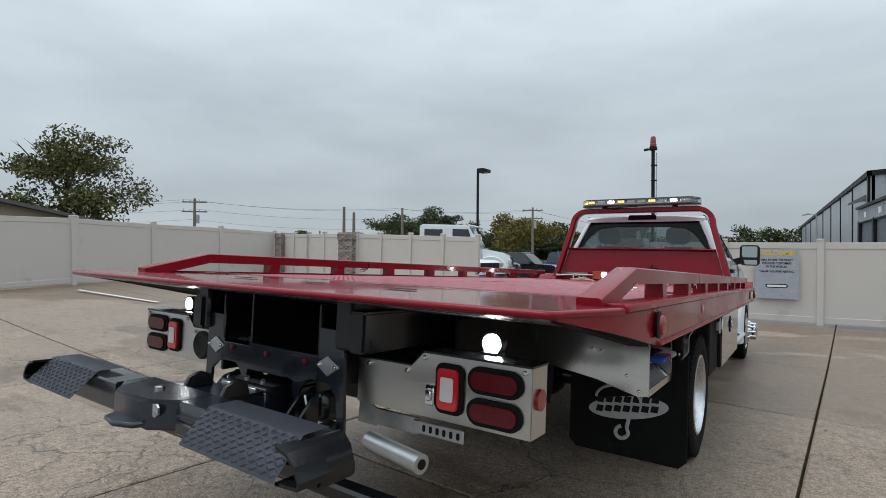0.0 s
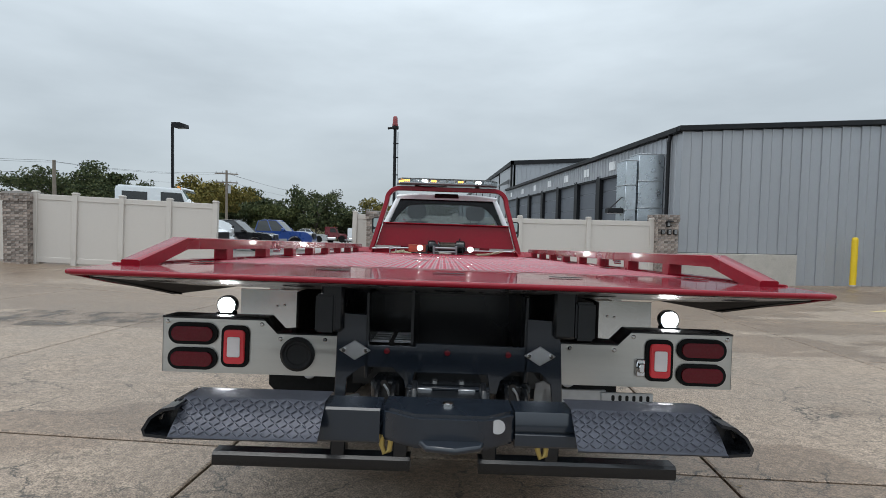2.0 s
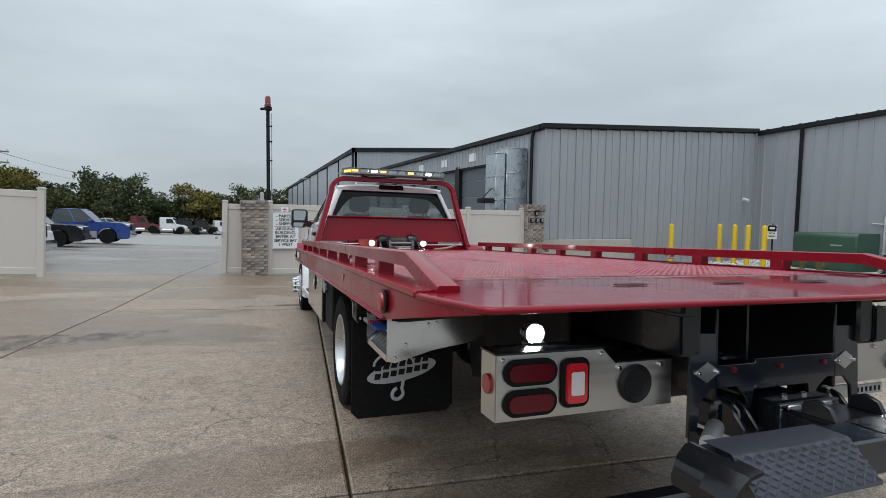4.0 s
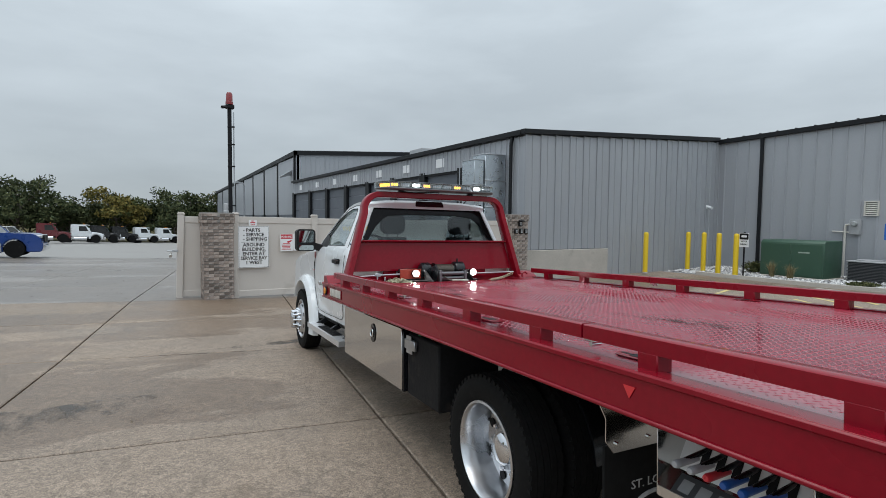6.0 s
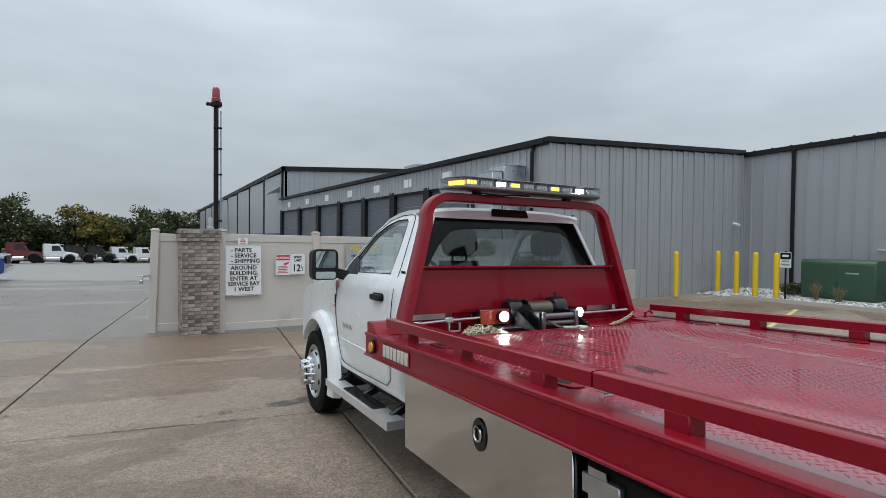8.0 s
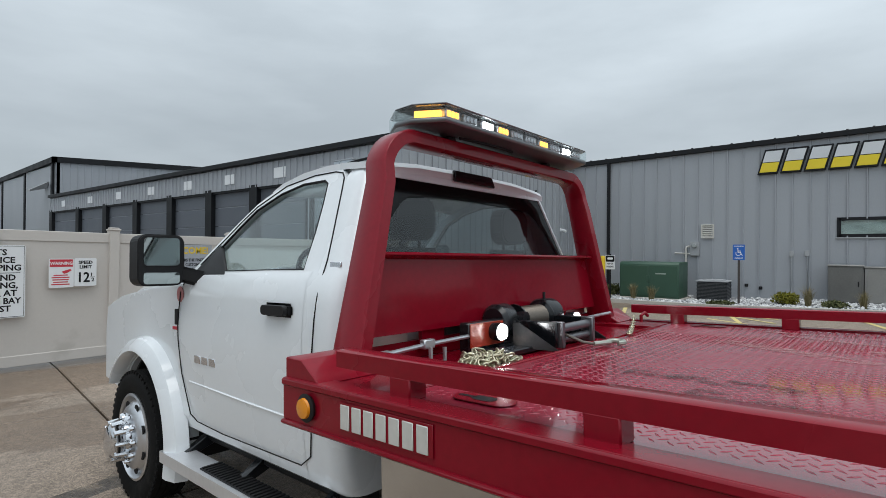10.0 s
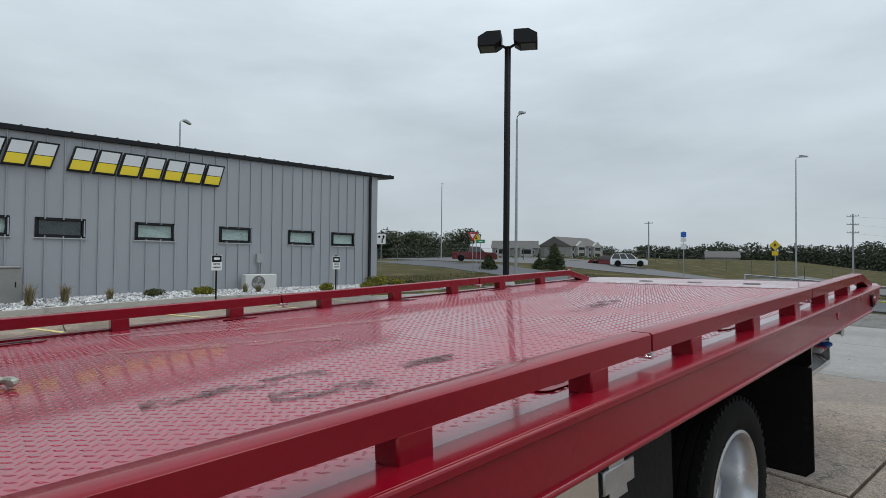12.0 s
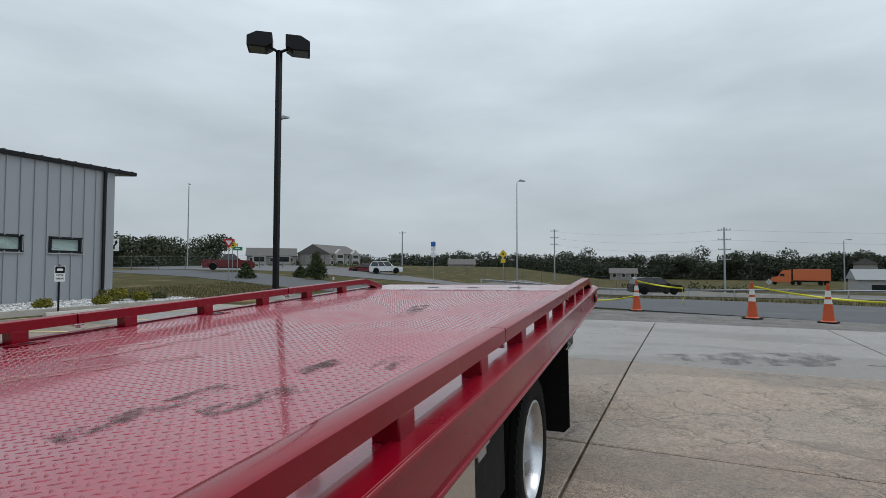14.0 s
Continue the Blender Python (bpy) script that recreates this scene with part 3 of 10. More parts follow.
def office_wall():
    wall = tagged(new("wall_east"), "long grey metal-clad office wall with a row of low strip windows", "wall", kind="structure")
    y_far = -9.66
    # the core, cut round the windows
    bm = B()
    ys = sorted([y_far, WY] + [v for c in WIN_Y for v in (c - WIN_W / 2, c + WIN_W / 2)])
    for i in range(len(ys) - 1):
        solid = i % 2 == 0
        top = eave(ys[i + 1]) - 0.10
        if solid:
            box(bm, WX + 0.02, WX + 0.22, ys[i], ys[i + 1], -0.35, top)
        else:
            box(bm, WX + 0.02, WX + 0.22, ys[i], ys[i + 1], -0.35, WIN_Z0)
            box(bm, WX + 0.02, WX + 0.22, ys[i], ys[i + 1], WIN_Z1, top)
    link("wall_core", bm, SIDEBACK, wall)
    # siding sheets, each cut where a window comes
    w = 0.455
    cache = {}
    n = int((WY - y_far) / w) + 2
    for i in range(n):
        ya = min(WY, 13.755 - i * w)
        yb = max(13.755 - (i + 1) * w, y_far)
        if ya - yb < 0.03:
            continue
        ww, top = ya - yb, eave(ya) - 0.06
        cut = [c for c in WIN_Y if not (yb >= c + WIN_W / 2 or ya <= c - WIN_W / 2)]
        if cut:
            c = cut[0]
            spans = [(-0.30, WIN_Z0 + 0.30, ya, ww), (WIN_Z1, top - WIN_Z1, ya, ww)]
            if ya > c + WIN_W / 2 + 0.02:
                spans.append((WIN_Z0, WIN_Z1 - WIN_Z0, ya, ya - (c + WIN_W / 2)))
            if yb < c - WIN_W / 2 - 0.02:
                spans.append((WIN_Z0, WIN_Z1 - WIN_Z0, c - WIN_W / 2, (c - WIN_W / 2) - yb))
        else:
            spans = [(-0.30, top + 0.30, ya, ww)]
        for z0, h, yy, sw in spans:
            key = (round(sw, 3), round(h, 3))
            if key not in cache:
                cache[key] = wall_panel_mesh(sw, h, "siding_panel", 0)
            ob = new("siding_panel", cache[key])
            ob.parent = wall
            ob.matrix_basis = pose(WX, yy, z0, 0, 0, -90)
    return wall


def window_strip(yc, blind=True):
    w = tagged(new("window_1"), "low strip window in a black frame with lowered pale blinds" if blind else "low strip window in a black frame, dark inside", "window", "office windows", "structure")
    y0, y1 = yc - WIN_W / 2, yc + WIN_W / 2
    bm = B()
    for a in ((y0 - 0.05, y0 + 0.05, WIN_Z0 - 0.05, WIN_Z1 + 0.05), (y1 - 0.05, y1 + 0.05, WIN_Z0 - 0.05, WIN_Z1 + 0.05), (y0, y1, WIN_Z0 - 0.05, WIN_Z0 + 0.045), (y0, y1, WIN_Z1 - 0.045, WIN_Z1 + 0.05)):
        box(bm, WX - 0.035, WX + 0.12, a[0], a[1], a[2], a[3], 0.004)
    part("window_frame", bm, TRIMD, w)
    bm = B()
    box(bm, WX + 0.05, WX + 0.056, y0 + 0.03, y1 - 0.03, WIN_Z0 + 0.03, WIN_Z1 - 0.03)
    part("pane", bm, GLASSC, w).visible_shadow = False
    if blind:
        bm = B()
        for k in range(13):
            z = WIN_Z0 + 0.06 + k * 0.031
            box(bm, WX + 0.085, WX + 0.105, y0 + 0.05, y1 - 0.05, z, z + 0.024, m=Matrix())
        part("blind", bm, mat("pale_blind_slats", (0.82, 0.86, 0.82), 0.6, var=0.05), w)
    bm = B()
    box(bm, WX - 0.055, WX + 0.01, y0 - 0.08, y1 + 0.08, WIN_Z0 - 0.085, WIN_Z0 - 0.05, 0.004)
    part("window_sill", bm, mat("pale_sill_metal", (0.45, 0.46, 0.47), 0.4, 0.4), w)
    bm = B()
    box(bm, WX + 0.16, WX + 0.19, y0, y1, WIN_Z0, WIN_Z1)
    part("backing", bm, mat("dim_room", (0.05, 0.055, 0.06), 0.9), w)


def clear_glass(name, tint=(0.9, 0.95, 0.95), alpha=0.75):
    m = bpy.data.materials.new(name)
    m.use_nodes = True
    n, l = m.node_tree.nodes, m.node_tree.links
    b = n["Principled BSDF"]
    b.inputs["Roughness"].default_value = 0.02
    b.inputs["Base Color"].default_value = (0.02, 0.025, 0.025, 1)
    tr = n.new("ShaderNodeBsdfTransparent")
    tr.inputs["Color"].default_value = (*tint, 1)
    lw = n.new("ShaderNodeLayerWeight")
    lw.inputs["Blend"].default_value = 0.5
    p5 = n.new("ShaderNodeMath")
    p5.operation = "POWER"
    p5.inputs[1].default_value = 4.0
    l.new(lw.outputs["Facing"], p5.inputs[0])
    fr = n.new("ShaderNodeMath")
    fr.operation = "MULTIPLY_ADD"
    fr.inputs[1].default_value, fr.inputs[2].default_value = 0.90, 0.05
    l.new(p5.outputs[0], fr.inputs[0])
    gl = n.new("ShaderNodeBsdfGlossy")
    gl.inputs["Roughness"].default_value = 0.02
    mx = n.new("ShaderNodeMixShader")
    l.new(fr.outputs[0], mx.inputs[0])
    l.new(tr.outputs[0], mx.inputs[1])
    l.new(gl.outputs[0], mx.inputs[2])
    l.new(mx.outputs[0], n["Material Output"].inputs[0])
    return m


GLASSC = clear_glass("clear_glass")
GLASSD = clear_glass("smoked_glass", (0.52, 0.56, 0.57))

office_wall()
for yc in WIN_Y:
    window_strip(yc, yc != 2.43)

# gable wing between the lot and the office wall
def wing():
    wall = tagged(new("wall_north"), "grey metal-clad end wall of the service wing", "wall", kind="structure")
    bm = B()
    prism(bm, [(FX + 0.04, WY + 0.02, -0.4), (WX, WY + 0.02, -0.4), (WX, WY + 0.02, 4.8), (FX + 0.04, WY + 0.02, 4.20)], (0, 0.2, 0))
    link("wall_core", bm, SIDEBACK, wall)
    w, i = 0.61, 0
    while FX + i * w < WX - 0.05:
        xa = FX + i * w
        ww = min(w, WX - xa)
        h = 4.22 + (xa - FX) * 0.0612 + 0.25
        z0 = 0.71 if xa < FX + 3.4 else -0.25
        ob = new("siding_panel", wall_panel_mesh(ww, h - z0 - 0.25, "siding_panel", 1))
        ob.parent = wall
        ob.matrix_basis = pose(xa, WY, z0)
        i += 1
    bm = B()
    box(bm, FX - 0.04, FX + 3.62, WY - 0.10, WY + 0.01, -0.45, 0.69, 0.012)
    part("concrete_base", bm, CONC, wall, "stained rough concrete plinth")
    # roof edge trim
    bm = B()
    prism(bm, [(FX - 0.12, WY - 0.10, 4.22), (WX - 0.10, WY - 0.10, 4.84), (WX - 0.10, WY - 0.10, 4.99), (FX - 0.12, WY - 0.10, 4.37)], (0, 0.18, 0), 0.01)
    part("roof_trim", bm, TRIMD, wall)
    # west side with the service doors
    west = tagged(new("wall_west"), "service wing wall with a row of dark overhead doors", "wall", kind="structure")
    y1 = 40.4
    bm = B()
    box(bm, FX + 0.03, FX + 0.25, WY + 0.25, y1, 3.35, 4.15)
    box(bm, FX + 0.03, FX + 0.25, WY + 0.25, 17.1, -0.6, 3.34)
    edges = [17.15, 20.1, 22.95, 25.98, 29.2, 32.6, 36.2, 40.4]
    for y in edges:
        box(bm, FX - 0.02, FX + 0.25, y - 0.22, y + 0.22, -1.2, 3.5)
    link("wall_core", bm, TRIMD, west)
    i = 0
    while WY + i * w < y1 - 0.1:
        ya = WY + i * w
        low = 3.42 if ya > 16.9 else -0.4
        ob = new("siding_panel", wall_panel_mesh(w, 4.17 - low, "siding_panel", 1))
        ob.parent = west
        ob.matrix_basis = pose(FX, ya + w, low, 0, 0, -90)
        i += 1
    for ya, yb in zip(edges, edges[1:]):
        d = tagged(new("door_1"), "closed dark grey sectional overhead door", "garage door", "service doors", "structure")
        for k in range(7):
            bm = B()
            box(bm, FX + 0.14, FX + 0.18, ya + 0.2, yb - 0.2, -1.1 + k * 0.66, -1.1 + k * 0.66 + 0.645, 0.012)
            link("door_panel", bm, DOORM, d)
        bm = B()
        box(bm, FX - 0.03, FX + 0.0, (ya + yb) / 2 - 0.3, (ya + yb) / 2 + 0.3, 3.62, 3.95, 0.004)
        tagged(link("bay_number_sign", bm, WHITESIGN), "small pale bay sign above a service door", "sign", "bay signs")
    bm = B()
    prism(bm, [(FX - 0.14, WY + 0.085, 4.20), (FX + 0.02, WY + 0.085, 4.22), (FX + 0.02, WY + 0.085, 4.38), (FX - 0.14, WY + 0.085, 4.36)], (0, y1 - WY, 0), 0.01)
    part("gutter", bm, TRIMD, west)
    bm = B()
    prism(bm, [(FX - 0.1, WY + 0.09, 4.345), (WX, WY + 0.09, 4.97), (WX + 14, WY + 0.09, 5.4), (WX + 14, WY + 0.09, 5.3), (WX, WY + 0.09, 4.85), (FX + 0.06, WY + 0.09, 4.23)], (0, y1 - WY, 0))
    tagged(link("roof", bm, mat("roof_sheet", (0.28, 0.29, 0.31), 0.5, 0.3)), "low-pitched metal roof of the service wing", "roof", kind="structure")
    bm = B()
    cyl(bm, (FX - 0.09, WY + 0.58, -0.3), (FX - 0.09, WY + 0.58, 4.0), 0.055, n=10)
    cyl(bm, (FX - 0.09, WY + 0.58, 4.0), (FX - 0.02, WY + 0.58, 4.25), 0.055, n=10)
    tagged(link("downspout", bm, TRIMD, smooth=True), "black downspout on the service wing", "downspout", kind="structure")


wing()

# office roof edge and soffit
def office_roof():
    bm = B()
    ya, yb = -10.76, WY + 0.16
    prism(bm, [(WX - 0.12, ya, eave(ya) - 0.15), (WX - 0.12, yb, eave(yb) - 0.17), (WX - 0.12, yb, eave(yb)), (WX - 0.12, ya, eave(ya))], (0.16, 0, 0), 0.01)
    tagged(link("trim", bm, TRIMD), "charcoal roof edge trim along the office eave", "trim", kind="structure")
    bm = B()
    prism(bm, [(WX - 0.05, ya + 0.04, eave(ya) - 0.16), (WX - 0.05, yb, eave(yb) - 0.16), (WX + 14, yb, eave(yb) + 0.6), (WX + 14, ya + 0.04, eave(ya) + 0.66)], (0, 0, 0.12))
    roof = tagged(link("roof", bm, MATS["roof_sheet"]), "low metal roof of the office with standing seam ends", "roof", kind="structure")
    for i in range(40):
        y = -10.6 + i * 0.61
        bm = B()
        box(bm, WX - 0.06, WX + 1.2, y - 0.03, y + 0.03, eave(y) - 0.03, eave(y) + 0.035, 0.005)
        link("seam_cap", bm, TRIMD, roof)
    bm = B()
    box(bm, WX + 0.03, WX + 13.9, -9.86, -9.66, -0.4, eave(-9.7) - 0.14)
    tagged(link("wall_south", bm, SIDING), "grey metal end wall of the office", "wall", kind="structure")
    for y, n in ((11.85, "downspout"), (-9.35, "downspout")):
        bm = B()
        box(bm, WX - 0.11, WX - 0.035, y - 0.055, y + 0.055, -0.15, eave(y) - 0.50, 0.008)
        prism(bm, [(WX - 0.11, y - 0.055, eave(y) - 0.50), (WX - 0.035, y - 0.055, eave(y) - 0.50), (WX - 0.06, y - 0.055, eave(y) - 0.16), (WX - 0.14, y - 0.055, eave(y) - 0.16)], (0, 0.11, 0), 0.006)
        if y < 0:
            box(bm, WX - 0.20, WX - 0.03, y - 0.09, y + 0.12, -0.15, 0.45, 0.01)
        tagged(link(n, bm, TRIMD), "black square downspout on the office wall", "downspout", kind="structure")


office_roof()

# taller building beyond
def back_hall():
    y0, x0 = 44.0, 8.7
    hall = tagged(new("wall_back_hall"), "taller grey metal hall behind the service wing", "building", kind="structure")
    bm = B()
    prism(bm, [(x0, y0 + 0.02, -2.5), (x0 + 34, y0 + 0.02, -2.5), (x0 + 34, y0 + 0.02, 9.0), (x0, y0 + 0.02, 6.95)], (0, 0.2, 0))
    prism(bm, [(x0 + 0.03, y0, -2.5), (x0 + 0.03, y0 + 48, -3), (x0 + 0.03, y0 + 48, 5.6), (x0 + 0.03, y0, 6.95)], (0.2, 0, 0))
    link("wall_core", bm, SIDEBACK, hall)
    for i in range(28):
        ob = new("siding_panel", wall_panel_mesh(1.2, 8.6 + i * 0.0725 * 1.0, "siding_panel", 2))
        ob.parent = hall
        ob.matrix_basis = pose(x0 + i * 1.2, y0, -1.65)
    for i in range(8):
        ya = y0 + 0.4 + i * 5.8
        bm = B()
        box(bm, x0 - 0.08, x0 + 0.05, ya + 0.25, ya + 5.5, 1.9, 6.6 - 0.17 * i, 0.01)
        link("siding_panel", bm, SIDING, hall)
        bm = B()
        box(bm, x0 - 0.05, x0 + 0.02, ya + 0.9, ya + 4.9, -2.6, 1.9, 0.01)
        link("overhead_door", bm, DOORM, hall)
        bm = B()
        box(bm, x0 - 0.12, x0 + 0.0, ya - 0.15, ya + 0.15, -2.6, 6.75 - 0.17 * i, 0.01)
        link("dark_column", bm, TRIMD, hall)
    bm = B()
    prism(bm, [(x0 - 0.2, y0 - 0.15, 6.75), (x0 + 34, y0 - 0.15, 8.85), (x0 + 34, y0 - 0.15, 9.2), (x0 - 0.2, y0 - 0.15, 7.1)], (0, 0.25, 0))
    prism(bm, [(x0 - 0.2, y0 - 0.15, 6.75), (x0 - 0.2, y0 + 48, 5.4), (x0 - 0.2, y0 + 48, 5.7), (x0 - 0.2, y0 - 0.15, 7.1)], (0.25, 0, 0))
    link("roof_trim", bm, TRIMD, hall)
    bm = B()
    prism(bm, [(x0 - 0.1, y0 + 1.0, 5.6), (x0 - 1.1, y0 + 0.8, 5.0), (x0 - 1.1, y0 + 0.9, 4.9), (x0 - 0.1, y0 + 1.2, 5.2)], (0, 0.6, 0))
    link("canopy_fin", bm, UNIT, hall)


back_hall()
bm = B()
box(bm, 15.5, 18.2, 35.0, 37.0, 5.0, 6.9, 0.05)
box(bm, 15.7, 18.0, 34.95, 35.0, 5.9, 6.7, 0.01)
tagged(link("rooftop_unit", bm, UNIT), "grey boxy air handling unit on the wing roof", "rooftop unit")


# ---- fence, gates and brick pillars ----
BRICKS = [mat("brick_pale", (0.255, 0.208, 0.180), 0.9, var=0.45, scale=14, fine=60, isl=0.5, bump=0.7, bscale=45, dark=(0.44, 0.41, 0.385), dscale=11, damt=0.22)]
MORTAR = mat("grey_mortar", (0.30, 0.285, 0.27), 0.95, var=0.1, bump=0.3, bscale=80)
brick_me = None


def brick_mesh():
    bm = B()
    box(bm, -0.097, 0.097, -0.045, 0.045, 0.0, 0.057, 0.004)
    me = bpy.data.meshes.new("brick")
    bm.to_mesh(me)
    bm.free()
    me.materials.append(BRICKS[0])
    return me


def half_mesh():
    bm = B()
    box(bm, -0.046, 0.046, -0.045, 0.045, 0.0, 0.057, 0.004)
    me = bpy.data.meshes.new("brick")
    bm.to_mesh(me)
    bm.free()
    me.materials.append(BRICKS[0])
    return me


BRICK_ME, HALF_ME = brick_mesh(), half_mesh()


def pillar(x, y, h, w=0.60, faces="xy", rot=0.0):
    z = gz(x, y) - 0.03
    p = thing("brick_pillar", "square weathered pale brick gate pillar with a corbelled cap", "pillar", pose(x, y, z, 0, 0, rot), "brick pillars")
    bm = B()
    box(bm, -w / 2 + 0.012, w / 2 - 0.012, -w / 2 + 0.012, w / 2 - 0.012, 0, h - 0.01)
    box(bm, -w / 2 - 0.01, w / 2 + 0.01, -w / 2 - 0.01, w / 2 + 0.01, h - 0.20, h - 0.005)
    part("core", bm, MORTAR, p, smooth=False)
    rows = int(h / 0.067)
    for r in range(rows):
        cap = r > rows - 4
        ww = w + (0.05 if cap else 0)
        zz = r * 0.067 + 0.004
        for side in range(4):
            if side == 2 and faces == "xy":
                continue
            n = 3
            for k in range(n + 1):
                o = r % 2
                if o == 0 and k == n:
                    continue
                full = not (o == 1 and k in (0, n))
                if o == 0:
                    c = -ww / 2 + 0.1 + k * (ww - 0.2) / (n - 1) if n > 1 else 0
                else:
                    c = -ww / 2 + (0.05 if k == 0 else ww - 0.05 if k == n else 0.2 + (k - 1) * (ww - 0.4) / (n - 2))
                ob = new("brick", BRICK_ME if full else HALF_ME)
                ob.parent = p
                j = random.uniform(-0.003, 0.003)
                ob.matrix_basis = pose(0, 0, 0, 0, 0, side * 90) @ pose(c, -ww / 2 + 0.044 + j, zz)
    return p


def fence_panel(x0, y0, x1, y1, h=1.80, post_end=True, post_start=True, name="vinyl_fence", label="beige vinyl privacy fence panel with capped post"):
    d = Vector((x1 - x0, y1 - y0, 0))
    L, a = d.length, math.degrees(math.atan2(d.y, d.x))
    z0, z1 = gz(x0, y0), gz(x1, y1)
    m = pose(x0, y0, z0, 0, -math.degrees(math.atan2(z1 - z0, L)), 0)
    m = Matrix.Translation((x0, y0, z0)) @ pose(0, 0, 0, 0, 0, a) @ pose(0, 0, 0, 0, -math.degrees(math.atan2(z1 - z0, L)), 0)
    f = thing(name, label, "fence", m, "vinyl fence")
    bm = B()
    box(bm, 0.05, L - 0.05, -0.012, 0.012, 0.12, h - 0.10)
    part("infill", bm, FENCE, f, smooth=False)
    for za, zb, nm in ((0.03, 0.17, "bottom_rail"), (h - 0.15, h - 0.01, "top_rail")):
        bm = B()
        box(bm, 0.04, L - 0.04, -0.025, 0.025, za, zb, 0.006)
        part(nm, bm, FENCE, f, smooth=False)
    for on, c in ((post_start, 0.0), (post_end, L)):
        if on:
            bm = B()
            box(bm, c - 0.065, c + 0.065, -0.065, 0.065, -0.05, h + 0.03, 0.008)
            q = part("post", bm, FENCE, f, smooth=False)
            bm = B()
            box(bm, c - 0.075, c + 0.075, -0.075, 0.075, h + 0.03, h + 0.055, 0.006)
            prism(bm, [(c - 0.06, -0.06, h + 0.055), (c + 0.06, -0.06, h + 0.055), (c + 0.06, 0.06, h + 0.055), (c - 0.06, 0.06, h + 0.055)], (0, 0, 0.02), 0.012)
            part("post_cap", bm, FENCE, q, smooth=False)
    return f


GY = 13.12
pillar(-1.20, 13.27, 1.90)
pillar(6.92, 13.30, 2.02)
pillar(-10.31, 13.02, 1.86, 0.60)
pillar(-16.02, 15.2, 1.86, 0.62)
# fixed leaf between the middle pillar and the right one
xs = [-0.86, 0.88, 2.72, 4.70, 6.55]
for i in range(4):
    fence_panel(xs[i], GY + 0.05 + 0.02 * i, xs[i + 1], GY + 0.07 + 0.02 * i, 1.80, True, i == 0)
# short leaf behind the middle pillar
fence_panel(-1.92, 13.62, -1.40, 13.60, 1.78, False, True, "gate_leaf", "narrow beige vinyl gate leaf with a steel latch")
# far leaf on the other side of the opening
xs = [-5.48, -6.66, -7.86, -9.03, -10.03]
for i in range(4):
    fence_panel(xs[i], 12.90 + 0.02 * i, xs[i + 1], 12.92 + 0.02 * i, 1.80, True, i == 0)
pts = [(-10.58, 13.15), (-12.2, 13.75), (-13.5, 14.25), (-14.8, 14.75), (-16.0, 15.2)]
for a, b in zip(pts, pts[1:]):
    fence_panel(*a, *b, 1.80, True, True)
pts = [(-16.15, 14.9), (-15.84, 12.03), (-15.46, 9.22), (-15.0, 6.7), (-14.6, 4.4), (-14.2, 2.0), (-13.8, -0.4)]
for a, b in zip(pts, pts[1:]):
    fence_panel(*a, *b, 1.86, True, True)


# ---- the flatbed recovery truck, in its own frame: deck top is z = 0, +y is forward ----
TRUCK_M = pose(-0.029, 3.614, 1.061, -2.42, 0.73, -3.94)
truck = thing("tow_truck", "white cab flatbed tow truck with a glossy red steel bed", "truck", TRUCK_M)
HW, Y1 = 1.25, 2.53


def smear(name, colour, lo, hi, rough):
    """A broken film of dirt: clear where its noise is low."""
    m = bpy.data.materials.new(name)
    m.use_nodes = True
    n, l = m.node_tree.nodes, m.node_tree.links
    b = n["Principled BSDF"]
    b.inputs["Base Color"].default_value, b.inputs["Roughness"].default_value = (*colour, 1), rough
    co, mp, nz = n.new("ShaderNodeTexCoord"), n.new("ShaderNodeMapping"), n.new("ShaderNodeTexNoise")
    mp.inputs["Scale"].default_value = (1.6, 0.8, 1)
    nz.inputs["Scale"].default_value, nz.inputs["Detail"].default_value, nz.inputs["Roughness"].default_value = 9, 7, 0.7
    r = n.new("ShaderNodeMapRange")
    for key, v in (("From Min", lo), ("From Max", hi), ("To Min", 0.0), ("To Max", 0.62)):
        r.inputs[key].default_value = v
    tr, mx = n.new("ShaderNodeBsdfTransparent"), n.new("ShaderNodeMixShader")
    l.new(co.outputs["Object"], mp.inputs["Vector"])
    l.new(mp.outputs[0], nz.inputs["Vector"])
    l.new(nz.outputs["Fac"], r.inputs["Value"])
    l.new(r.outputs["Result"], mx.inputs[0])
    l.new(tr.outputs[0], mx.inputs[1])
    l.new(b.outputs[0], mx.inputs[2])
    l.new(mx.outputs[0], n["Material Output"].inputs[0])
    return m


SMEAR = smear("dark_tyre_dirt", (0.060, 0.034, 0.032), 0.46, 0.70, 0.6)
SCRAPE = smear("pale_scrape_film", (0.46, 0.22, 0.22), 0.42, 0.68, 0.6)


UNDER = mat("worn_black_underside", (0.012, 0.012, 0.013), 0.75, var=0.35, scale=5, spec=0.2, bump=0.2, bscale=40, dark=(0.035, 0.030, 0.027), dscale=6, damt=0.15)


PRIMER = mat("grey_primed_steel", (0.20, 0.20, 0.21), 0.30, 0.25, var=0.2, scale=3, coat=0.3, rvar=0.1)


